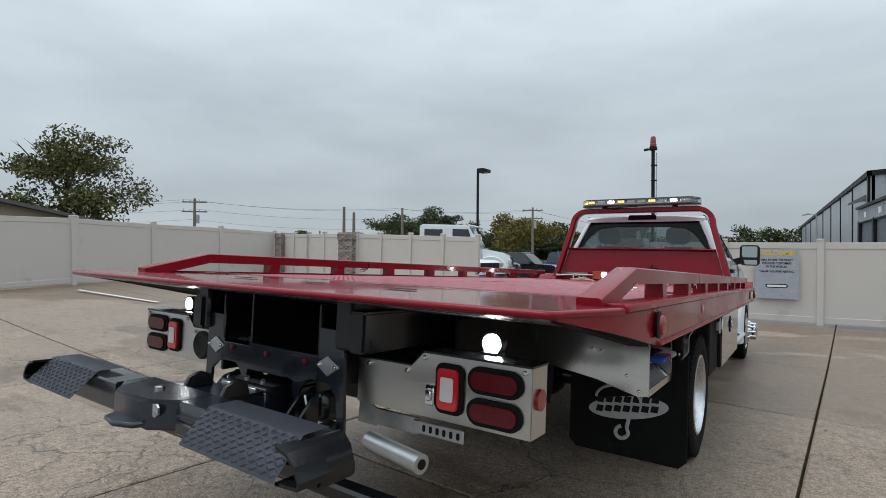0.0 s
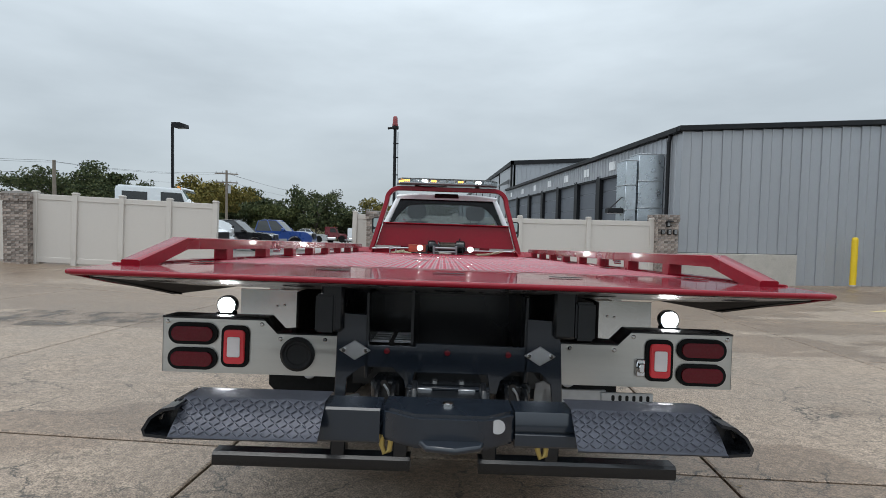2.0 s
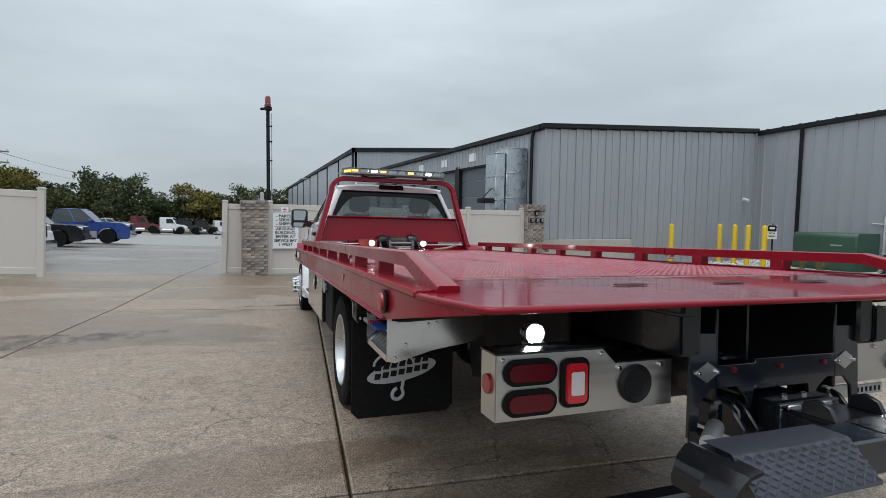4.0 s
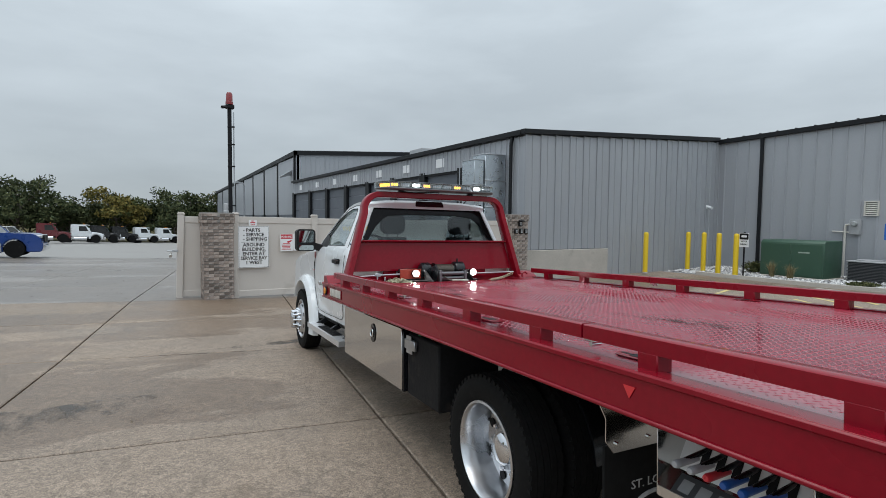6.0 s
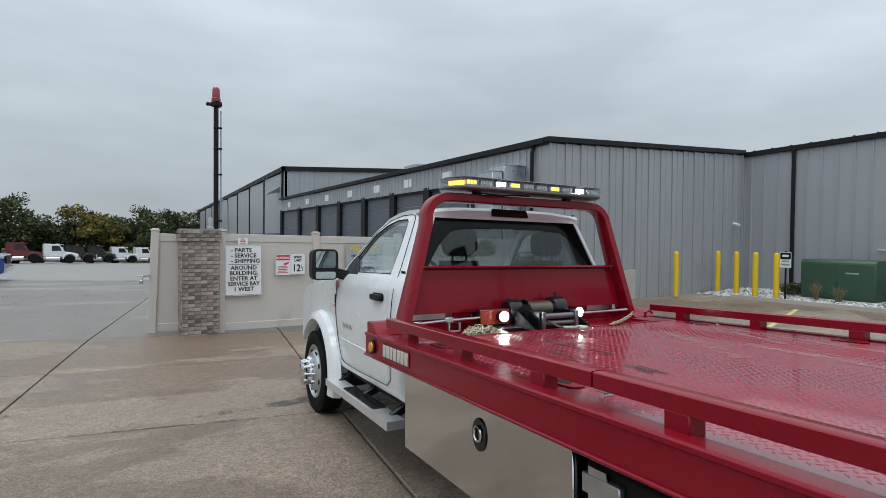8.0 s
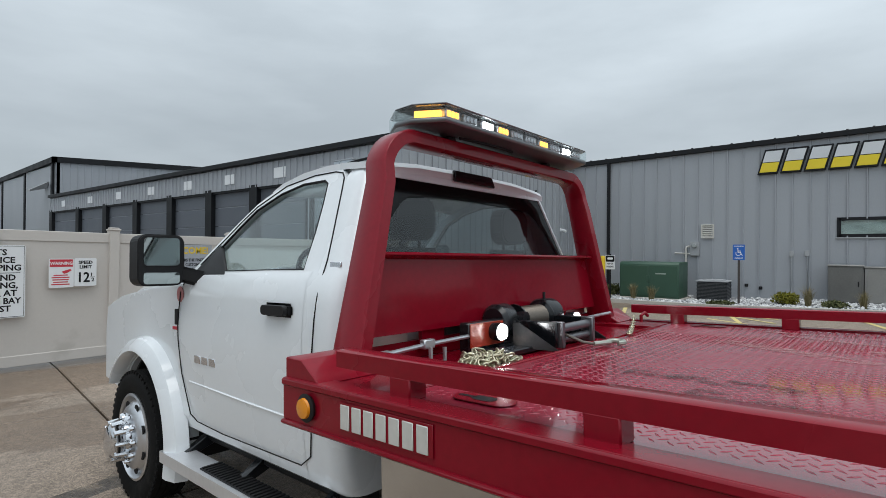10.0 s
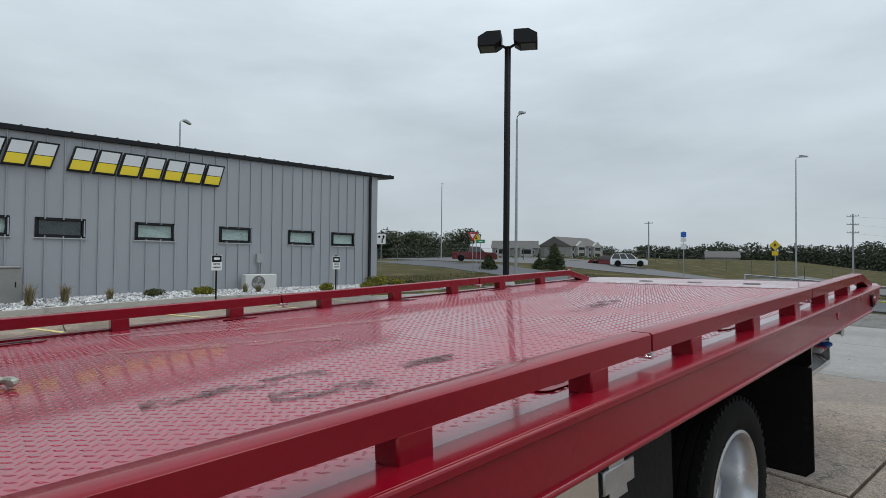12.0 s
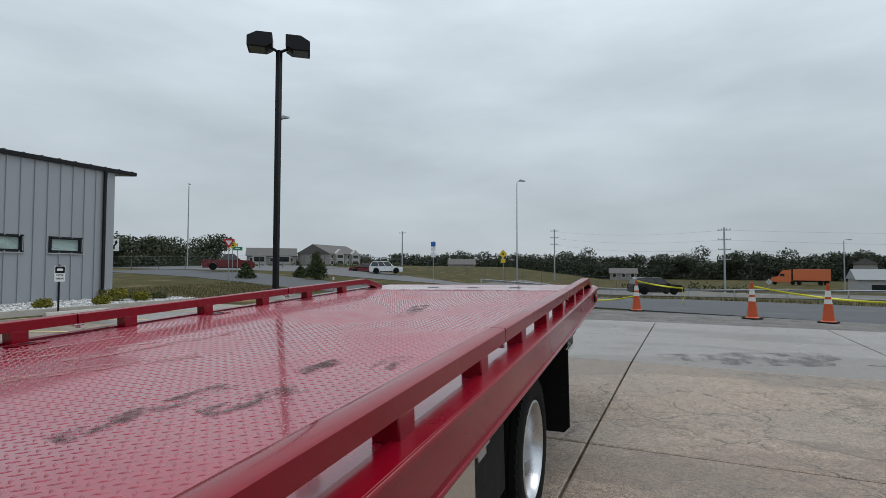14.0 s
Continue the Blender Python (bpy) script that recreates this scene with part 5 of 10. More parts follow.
        prism(bm, [(c.x + a, c.y - 0.014, c.z + 0.045 + b) for a, b in rrect(0.180, 0.148, 0.02)], (0, 0.004, 0))
        prism(bm, [(c.x + a, c.y - 0.014, c.z - 0.095 + b) for a, b in rrect(0.180, 0.062, 0.015)], (0, 0.004, 0))
        part("mirror_glass", bm, mat("mirror_glass", (0.38, 0.42, 0.41), 0.03, 1.0, var=0.0, rvar=0.01), mir)
        # greenhouse: door frame, pillars and glass
        def gx_(z):
            return 0.925 - (z - 0.352) * 0.43
        def G(y, z, d=0.0):
            return (s * (gx_(z) + d), y, z)
        outer = [(2.83, 0.352), (2.83, 0.52), (2.83, 0.66), (2.835, 0.775), (2.90, 0.828), (3.12, 0.838), (3.35, 0.808), (3.57, 0.718), (3.70, 0.625), (3.82, 0.535), (4.05, 0.352)]
        inner = [(2.905, 0.360), (2.92, 0.52), (2.943, 0.66), (2.965, 0.755), (3.00, 0.776), (3.18, 0.780), (3.36, 0.750), (3.55, 0.682), (3.66, 0.600), (3.76, 0.515), (3.94, 0.360)]
        bm = B()
        ov = [bm.verts.new(G(y, z)) for y, z in outer]
        iv = [bm.verts.new(G(y, z)) for y, z in inner]
        for a in range(11):
            c_ = (a + 1) % 11
            bm.faces.new((ov[a], ov[c_], iv[c_], iv[a]))
        ext = bmesh.ops.extrude_face_region(bm, geom=bm.faces[:])
        for v in [g for g in ext["geom"] if isinstance(g, bmesh.types.BMVert)]:
            v.co.x -= s * 0.045
        bmesh.ops.recalc_face_normals(bm, faces=bm.faces[:])
        part("door_frame", bm, WHITEP, cab)
        bm = B()
        prism(bm, [G(y, z, -0.018) for y, z in inner], (-s * 0.004, 0, 0))
        part("side_window", bm, GLASSC, cab, "clear side window").visible_shadow = False
        bm = B()
        tube(bm, [G(y, z, -0.004) for y, z in inner], 0.0065, 6, closed=True)
        part("window_seal", bm, BLACKINK, cab)
        bm = B()
        tube(bm, [G(y, z, 0.0015) for y, z in [(2.752, 0.335), (2.757, 0.40), (2.78, 0.50), (2.805, 0.60), (2.829, 0.70), (2.848, 0.770), (2.872, 0.797), (2.93, 0.811), (3.10, 0.815), (3.33, 0.790), (3.56, 0.700), (3.67, 0.622), (3.78, 0.532), (3.95, 0.400)]], 0.0034, 6)
        part("door_frame_seam", bm, BLACKINK, cab)
        # step board
        bm = B()
        sweep(bm, [(s * 0.99, 2.62, -0.655), (s * 0.99, 4.10, -0.655)], [(-0.075, -0.03), (0.06, -0.03), (0.085, -0.01), (0.085, 0.01), (0.06, 0.03), (-0.075, 0.03)])
        step = part("running_board", bm, mat("bright_step_metal", (0.74, 0.75, 0.77), 0.36, 0.7, var=0.05), cab, "bright aluminium running board")
        bm = B()
        box(bm, s * 0.985 - 0.055, s * 0.985 + 0.055, 2.95, 3.65, -0.627, -0.618, 0.003)
        for k in range(22):
            box(bm, s * 0.985 - 0.05, s * 0.985 + 0.05, 2.97 + k * 0.031, 2.985 + k * 0.031, -0.619, -0.612)
        part("tread_pad", bm, PLASTIC, step)
        for y in (2.75, 3.35, 3.95):
            bm = B()
            prism(bm, [(s * 0.99, y, -0.67), (s * 0.80, y, -0.60), (s * 0.80, y, -0.52), (s * 0.99, y, -0.63)], (0, 0.05, 0), 0.004)
            part("step_bracket", bm, BLACKP, step)
        bm = B()
        box(bm, s * 0.80 - 0.06, s * 0.80 + 0.06, 2.62, 4.0, -0.60, -0.50, 0.02)
        part("sill_underside", bm, PLASTIC, cab)
    # roof, back wall, hood
    bm = B()
    rows = []
    for y, zc, w in ((2.700, 0.845, 0.69), (2.722, 0.868, 0.70), (2.86, 0.882, 0.705), (3.02, 0.888, 0.702), (3.20, 0.878, 0.706), (3.37, 0.846, 0.716), (3.46, 0.812, 0.722)):
        rows.append([bm.verts.new((x * w, y, zc - 0.035 * abs(x) ** 3 - (0.02 if abs(x) == 1 else 0))) for x in (-1.03, -0.94, -0.6, 0.0, 0.6, 0.94, 1.03)])
    for a, b in zip(rows, rows[1:]):
        for i in range(6):
            bm.faces.new((a[i], a[i + 1], b[i + 1], b[i]))
    ext = bmesh.ops.extrude_face_region(bm, geom=bm.faces[:])
    for v in [g for g in ext["geom"] if isinstance(g, bmesh.types.BMVert)]:
        v.co.z -= 0.03
    bmesh.ops.recalc_face_normals(bm, faces=bm.faces[:])
    part("roof", bm, WHITEP, cab)
    bm = B()
    # rounded rear shell of the cab, leaning forward towards the roof, open at the window
    def back_y(z):
        return 2.605 + max(z - 0.352, 0.0) * 0.215
    levels = [(-0.535, 0.90), (-0.50, 0.945), (-0.42, 0.965), (-0.25, 0.978), (-0.10, 0.985), (0.08, 0.982), (0.22, 0.972), (0.31, 0.955), (0.352, 0.925),
              (0.385, 0.911), (0.46, 0.879), (0.55, 0.840), (0.65, 0.797), (0.74, 0.758), (0.775, 0.741), (0.80, 0.718), (0.82, 0.700)]
    grid_ = []
    for z, w in levels:
        r, y0 = 0.078, back_y(z)
        half = [(w, 2.835), (w, y0 + r + 0.03), (w, y0 + r)]
        half += [(w - r + r * math.cos(radians(a)), y0 + r - r * math.sin(radians(a))) for a in (18, 36, 54, 72, 90)]
        half += [((w - r) * k, y0) for k in (0.75, 0.5, 0.25, 0.0)]
        full = half + [(-x, y) for x, y in half[-2::-1]]
        lift = 0.03 if z > 0.81 else 0.0
        grid_.append([bm.verts.new((x, y, z + lift * (1 - (x / w) ** 2))) for x, y in full])
    for i, (r0, r1) in enumerate(zip(grid_, grid_[1:])):
        window = 9 <= i <= 13
        for k in range(len(r0) - 1):
            if not (window and 7 <= k <= len(r0) - 9):
                bm.faces.new((r0[k], r0[k + 1], r1[k + 1], r1[k]))
    bmesh.ops.recalc_face_normals(bm, faces=bm.faces[:])
    bmesh.ops.solidify(bm, geom=bm.faces[:], thickness=0.018)
    part("cab_back", bm, WHITEP, cab)
    bm = B()
    W3 = lambda v, d=0.0: (v[0], back_y(v[1]) + d, v[1])
    prism(bm, [W3((-0.815, 0.385), 0.012), W3((0.815, 0.385), 0.012), W3((0.655, 0.772), 0.012), W3((-0.655, 0.772), 0.012)], (0, 0.004, 0))
    part("rear_window", bm, GLASSD, cab, "tinted curved rear window").visible_shadow = False
    bm = B()
    o_ = [(-0.818, 0.383), (0.0, 0.383), (0.818, 0.383), (0.795, 0.44), (0.735, 0.59), (0.675, 0.735), (0.655, 0.778), (0.45, 0.778), (0.0, 0.778), (-0.45, 0.778), (-0.655, 0.778), (-0.675, 0.735), (-0.735, 0.59), (-0.795, 0.44)]
    i_ = [(-0.765, 0.395), (0.0, 0.395), (0.765, 0.395), (0.735, 0.45), (0.655, 0.565), (0.565, 0.655), (0.505, 0.688), (0.36, 0.702), (0.0, 0.708), (-0.36, 0.702), (-0.505, 0.688), (-0.565, 0.655), (-0.655, 0.565), (-0.735, 0.45)]
    ov, iv = [bm.verts.new(W3(v, 0.006)) for v in o_], [bm.verts.new(W3(v, 0.006)) for v in i_]
    for k in range(len(ov)):
        j = (k + 1) % len(ov)
        bm.faces.new((ov[k], ov[j], iv[j], iv[k]))
    bmesh.ops.solidify(bm, geom=bm.faces[:], thickness=0.002)
    part("window_border", bm, GLASSK, cab, "black printed glass border")
    for s in (-1, 1):
        bm = B()
        tube(bm, [(s * 0.703, 2.735, 0.848), (s * 0.712, 2.80, 0.845), (s * 0.716, 3.0, 0.835)], 0.006, 6)
        part("roof_ditch", bm, BLACKINK, cab, "black roof drip moulding")
    bm = B()
    prism(bm, [(-0.175, 2.676, 0.800), (0.175, 2.676, 0.800), (0.165, 2.692, 0.862), (-0.165, 2.692, 0.862)], (0, 0.02, 0), 0.006, 2)
    part("high_stop_lamp", bm, mat("smoked_lens", (0.02, 0.012, 0.014), 0.15, coat=0.6), cab, "smoked black high stop lamp")
    bm = B()
    rows = []
    for y, zc, w in ((3.90, 0.350, 0.90), (4.10, 0.335, 0.90), (4.60, 0.325, 0.885), (5.05, 0.285, 0.87), (5.33, 0.20, 0.84), (5.40, 0.10, 0.82)):
        rows.append([bm.verts.new((x * w, y, zc + (0.035 if abs(x) < 0.5 else 0.0) - (0.05 if abs(x) == 1.0 else 0))) for x in (-1.0, -0.93, -0.55, -0.48, 0.48, 0.55, 0.93, 1.0)])
    for a, b in zip(rows, rows[1:]):
        for i in range(7):
            bm.faces.new((a[i], a[i + 1], b[i + 1], b[i]))
    ext = bmesh.ops.extrude_face_region(bm, geom=bm.faces[:])
    for v in [g for g in ext["geom"] if isinstance(g, bmesh.types.BMVert)]:
        v.co.z -= 0.05
    bmesh.ops.recalc_face_normals(bm, faces=bm.faces[:])
    part("hood", bm, WHITEP, cab)
    bm = B()
    box(bm, -0.88, 0.88, 5.38, 5.44, -0.30, 0.10, 0.02)
    part("grille", bm, CHROME, cab)
    bm = B()
    box(bm, -0.78, 0.78, 5.40, 5.56, -0.66, -0.42, 0.03, 2)
    part("front_bumper", bm, CHROME, cab)
    for s in (-1, 1):
        bm = B()
        box(bm, s * 0.80 - 0.13, s * 0.80 + 0.13, 5.22, 5.42, -0.05, 0.12, 0.03, 2)
        part("headlamp", bm, mat("clear_lamp", (0.6, 0.62, 0.64), 0.1, 0.4, coat=0.8), cab)
    bm = B()
    prism(bm, [(-0.86, 4.05, 0.352), (0.86, 4.05, 0.352), (0.70, 3.45, 0.800), (-0.70, 3.45, 0.800)], (0, 0.003, 0.003))
    part("windscreen", bm, GLASSC, cab).visible_shadow = False
    # inside: floor, seats, wheel, dash
    bm = B()
    box(bm, -0.86, 0.86, 2.66, 3.95, -0.48, -0.40)
    box(bm, -0.84, 0.84, 3.62, 3.92, -0.1, 0.34, 0.05, 2)
    part("dashboard", bm, PLASTIC, cab)
    SEAT = mat("grey_seat_cloth", (0.06, 0.06, 0.065), 0.9, var=0.15, bump=0.2, bscale=200)
    for x in (-0.42, 0.42):
        bm = B()
        box(bm, x - 0.25, x + 0.25, 2.80, 3.32, -0.15, 0.02, 0.04, 2)
        prism(bm, [(x - 0.25, 2.74, 0.0), (x + 0.25, 2.74, 0.0), (x + 0.20, 2.70, 0.46), (x - 0.20, 2.70, 0.46)], (0, 0.13, 0), 0.04, 2)
        prism(bm, [(x + a, 2.71, 0.60 + b) for a, b in rrect(0.27, 0.21, 0.07)], (0, 0.10, 0), 0.03, 2)
        cyl(bm, (x - 0.06, 2.76, 0.4), (x - 0.06, 2.76, 0.55), 0.008)
        cyl(bm, (x + 0.06, 2.76, 0.4), (x + 0.06, 2.76, 0.55), 0.008)
        part("seat", bm, SEAT, cab)
    bm = B()
    tube(bm, [(-0.42 + 0.19 * math.cos(a), 3.42 + 0.07 * math.sin(a), 0.33 + 0.16 * math.sin(a)) for a in [2 * math.pi * k / 20 for k in range(20)]], 0.016, 8, closed=True)
    cyl(bm, (-0.42, 3.44, 0.33), (-0.42, 3.72, 0.20), 0.03)
    box(bm, -0.60, -0.24, 3.41, 3.43, 0.30, 0.36, 0.008)
    part("steering_wheel", bm, PLASTIC, cab)


def truck_headboard():
    hb = new("headboard")
    hb.parent = truck
    hb.location.y = 0.045
    tagged(hb, "red steel cab guard hoop with a solid lower panel")
    # hoop
    bm = B()
    path = [(-1.03, 2.42, 0.0), (-0.835, 2.46, 0.70)]
    for k in range(8):
        a = radians(180 - 90 * (k + 0.5) / 8 - 8 * (1 - k / 7))
        path.append((-0.665 + 0.165 * math.cos(a), 2.475, 0.735 + 0.165 * math.sin(a)))
    path += [(-0.60, 2.48, 0.902)]
    full = path + [(-x, y, z) for x, y, z in path[::-1]]
    pts, rings = [Vector(p) for p in full], []
    n = len(pts)
    for i, p in enumerate(pts):
        d = (pts[min(i + 1, n - 1)] - pts[max(i - 1, 0)]).normalized()
        side = Vector((0, 1, 0))
        nrm = side.cross(d).normalized()
        leg = max(0.0, 1 - p.z / 0.9)
        hw = 0.055 + 0.025 * leg
        rings.append([bm.verts.new(p + side * a * hw + nrm * b * 0.030) for a, b in ((-1, -0.8), (-0.85, -1), (0.85, -1), (1, -0.8), (1, 0.8), (0.85, 1), (-0.85, 1), (-1, 0.8))])
    for a, b in zip(rings, rings[1:]):
        for k in range(8):
            bm.faces.new((a[k], a[(k + 1) % 8], b[(k + 1) % 8], b[k]))
    bm.faces.new(rings[0])
    bm.faces.new(rings[-1][::-1])
    bmesh.ops.recalc_face_normals(bm, faces=bm.faces[:])
    part("hoop", bm, RED, hb)
    bm = B()
    prism(bm, [(-0.96, 2.435, 0.10), (0.96, 2.435, 0.10), (0.875, 2.452, 0.40), (-0.875, 2.452, 0.40)], (0, 0.008, 0))
    prism(bm, [(-0.875, 2.445, 0.395), (0.875, 2.445, 0.395), (0.875, 2.40, 0.412), (-0.875, 2.40, 0.412)], (0, 0.01, 0.012), 0.003)
    part("panel", bm, RED, hb)
    for s in (-1, 1):
        bm = B()
        box(bm, s * 0.55 - 0.07, s * 0.55 + 0.07, 2.455, 2.475, 0.02, 0.10)
        part("panel_foot", bm, RED, hb)
    # stainless strip below the panel
    for xa, xb in ((-0.97, -0.66), (-0.44, -0.30), (0.42, 0.95)):
        bm = B()
        box(bm, xa, xb, 2.50, 2.506, 0.045, 0.125, 0.002)
        part("stainless_strip", bm, BRUSHED, hb)
    # light bar
    lb = new("light_bar")
    lb.parent = truck
    lb.location.y = 0.045
    tagged(lb, "clear roof light bar with amber and white LED modules lit")
    bm = B()
    out = [(-0.70, 2.42), (-0.62, 2.30), (0.62, 2.30), (0.70, 2.42), (0.70, 2.52), (0.62, 2.64), (-0.62, 2.64), (-0.70, 2.52)]
    prism(bm, [(x, y, 0.950) for x, y in out], (0, 0, 0.022), 0.006)
    part("base_extrusion", bm, mat("bar_base_metal", (0.16, 0.165, 0.17), 0.35, 0.7, var=0.1), lb)
    bm = B()
    prism(bm, [(x * 0.995, y, 1.022) for x, y in out], (0, 0, 0.010), 0.005)
    part("top_cover", bm, mat("smoked_top", (0.05, 0.053, 0.056), 0.12, coat=0.5), lb)
    bm = B()
    prism(bm, [(x, y, 0.972) for x, y in out], (0, 0, 0.050))
    part("clear_dome", bm, GLASSC, lb).visible_shadow = False
    mods = ["a", "o", "w", "a", "o", "o", "a", "o", "w", "o"]
    for i, k in enumerate(mods):
        x = -0.55 + i * 1.10 / 9
        bm = B()
        prism(bm, [(x - 0.048, 2.325, 0.975), (x + 0.048, 2.325, 0.975), (x + 0.048, 2.325, 1.018), (x - 0.048, 2.325, 1.018)], (0, 0.03, 0), 0.004)
        mod = part("led_module", bm, LED_OFF, lb)
        for q in range(3):
            bm = B()
            xq = x + 0.026 * (q - 1)
            box(bm, xq - 0.010, xq + 0.010, 2.319, 2.327, 0.984, 1.010, 0.003)
            part("led", bm, {"a": LED_A, "w": LED_W, "o": LED_OFF}[k], mod)
    for s in (-1, 1):
        bm = B()
        prism(bm, [(s * 0.612, 2.335, 0.977), (s * 0.675, 2.43, 0.977), (s * 0.675, 2.43, 1.008), (s * 0.612, 2.335, 1.008)], (-s * 0.03, 0.02, 0), 0.003)
        part("led_module", bm, LED_A if s < 0 else LED_OFF, lb)
        bm = B()
        prism(bm, [(s * 0.42 - 0.04, 2.44, 0.905), (s * 0.42 + 0.04, 2.44, 0.905), (s * 0.42 + 0.025, 2.44, 0.952), (s * 0.42 - 0.025, 2.44, 0.952)], (0, 0.06, 0), 0.006)
        part("mount", bm, BLACKP, lb)
    bm = B()
    tube(bm, [(-0.42, 2.40, 0.935), (-0.3, 2.36, 0.925), (-0.15, 2.38, 0.935), (0.0, 2.40, 0.94)], 0.006, 6)
    part("cable", bm, BLACKINK, lb)


def truck_winch():
    wi = new("winch")
    wi.parent = truck
    tagged(wi, "black hydraulic winch with wire rope, hook and work lamps")
    cx = 0.0
    bm = B()
    box(bm, cx - 0.42, cx + 0.36, 2.20, 2.46, -0.012, 0.012, 0.004)
    box(bm, cx - 0.175, cx - 0.155, 2.12, 2.44, 0.0, 0.115, 0.006)
    box(bm, cx + 0.155, cx + 0.175, 2.12, 2.44, 0.0, 0.115, 0.006)
    box(bm, cx - 0.50, cx - 0.24, 2.344, 2.40, 0.0, 0.125, 0.006)
    part("winch_frame", bm, BLACKP, wi)
    bm = B()
    lathe(bm, [(0.045, -0.13), (0.075, -0.13), (0.075, -0.12), (0.056, -0.11), (0.056, 0.11), (0.075, 0.12), (0.075, 0.13), (0.045, 0.13)], "x", (cx + 0.03, 2.39, 0.105), 24)
    part("drum", bm, BLACKP, wi)
    bm = B()
    for k in range(20):
        lathe(bm, [(0.058, -0.0045), (0.0625, 0.0), (0.058, 0.0045)], "x", (cx - 0.065 + k * 0.010, 2.39, 0.105), 20)
    part("wire_rope_coil", bm, mat("wire_rope", (0.16, 0.14, 0.12), 0.45, 0.8, var=0.25, fine=200), wi)
    bm = B()
    lathe(bm, [(0.0, -0.19), (0.060, -0.19), (0.078, -0.17), (0.080, -0.10), (0.072, -0.085), (0.0, -0.085)], "x", (cx - 0.05, 2.41, 0.108), 24)
    cyl(bm, (cx - 0.13, 2.34, 0.12), (cx - 0.13, 2.30, 0.12), 0.03, n=14)
    part("motor_housing", bm, BLACKP, wi)
    bm = B()
    lathe(bm, [(0.0, 0.12), (0.078, 0.12), (0.086, 0.135), (0.084, 0.225), (0.06, 0.245), (0.0, 0.245)], "x", (cx + 0.03, 2.40, 0.108), 24)
    cyl(bm, (cx + 0.20, 2.40, 0.185), (cx + 0.20, 2.40, 0.225), 0.008)
    part("gear_housing", bm, BLACKP, wi)
    bm = B()
    cyl(bm, (cx - 0.13, 2.13, 0.082), (cx + 0.13, 2.13, 0.082), 0.020, n=14)
    cyl(bm, (cx - 0.13, 2.13, 0.035), (cx + 0.13, 2.13, 0.035), 0.017, n=14)
    part("fairlead_roller", bm, mat("dull_roller_steel", (0.20, 0.20, 0.21), 0.35, 0.8, var=0.15), wi)
    for s in (-1, 1):
        bm = B()
        box(bm, cx + s * 0.145 - 0.014, cx + s * 0.145 + 0.014, 2.10, 2.16, 0.0, 0.115, 0.004)
        part("roller_block", bm, MATS["dull_roller_steel"], wi)
        bm = B()
        x = cx + s * 0.235
        prism(bm, [(x, 2.07, 0.0), (x, 2.30, 0.0), (x, 2.30, 0.108), (x, 2.27, 0.112)], (s * 0.007, 0, 0), 0.001)
        part("gusset", bm, UNDER, wi)
        bm = B()
        xl = s * 0.341
        lathe(bm, [(0.0, 0.05), (0.036, 0.045), (0.040, 0.0), (0.038, -0.008), (0.0, -0.008)], "y", (xl, 2.30, 0.078), 24)
        lamp = part("work_lamp", bm, BLACKP, wi, "round white LED work lamp, lit")
        bm = B()
        lathe(bm, [(0.0, -0.010), (0.035, -0.010), (0.033, -0.018), (0.0, -0.020)], "y", (xl, 2.30, 0.078), 24)
        part("lamp_lens", bm, LED_W, lamp)
    bm = B()
    box(bm, -0.50, -0.265, 2.335, 2.342, 0.022, 0.122, 0.002)
    part("red_reflector", bm, mat("orange_red_reflector", (0.34, 0.035, 0.015), 0.3, coat=0.4, bump=0.1, bscale=200), wi)
    bm = B()
    tube(bm, [(-0.95, 2.36, 0.055), (-0.75, 2.36, 0.065), (-0.50, 2.35, 0.072)], 0.009, 8)
    box(bm, -1.0, -0.93, 2.345, 2.375, 0.04, 0.068, 0.008)
    box(bm, -0.765, -0.705, 2.345, 2.375, 0.05, 0.085, 0.004)
    tube(bm, [(-0.75, 2.33, 0.06), (-0.75, 2.33, -0.005), (-0.67, 2.33, -0.005), (-0.67, 2.33, 0.05)], 0.009, 6)
    part("clutch_lever", bm, GALV, wi)
    bm = B()
    tube(bm, [(0.30, 2.36, 0.06), (0.6, 2.36, 0.062), (0.92, 2.36, 0.066)], 0.009, 8)
    part("clutch_rod", bm, GALV, wi)
    # rope end, hook
    bm = B()
    tube(bm, [(-0.10, 2.14, 0.06), (-0.10, 2.09, 0.045), (-0.085, 2.04, 0.025), (-0.06, 1.995, 0.018)], 0.007, 8)
    part("rope_end", bm, MATS["wire_rope"], wi)
    bm = B()
    hook = []
    for k in range(15):
        a = radians(150 - 290 * k / 14)
        hook.append((0.035 + 0.038 * math.cos(a), 1.945 + 0.034 * math.sin(a), 0.020))
    tube(bm, [(-0.07, 2.0, 0.02), (-0.03, 1.98, 0.02), (0.0, 1.965, 0.02)] + hook, 0.011, 8)
    part("hook", bm, mat("hook_grey", (0.42, 0.44, 0.38), 0.45, 0.7, var=0.15), wi)
    # loose chain, heaped
    ch = new("chain")
    ch.parent = wi
    tagged(ch, "heap of yellowish plated chain")
    rnd = random.Random(4)
    ring = B()
    tube(ring, [(0.016 * math.cos(a) + (0.009 if math.cos(a) > 0 else -0.009), 0.011 * math.sin(a), 0) for a in [2 * math.pi * k / 12 for k in range(12)]], 0.0042, 6, closed=True)
    me = bpy.data.meshes.new("chain_link")
    ring.to_mesh(me)
    ring.free()
    for p in me.polygons:
        p.use_smooth = True
    me.materials.append(mat("plated_chain", (0.50, 0.47, 0.34), 0.3, 0.9, var=0.2))
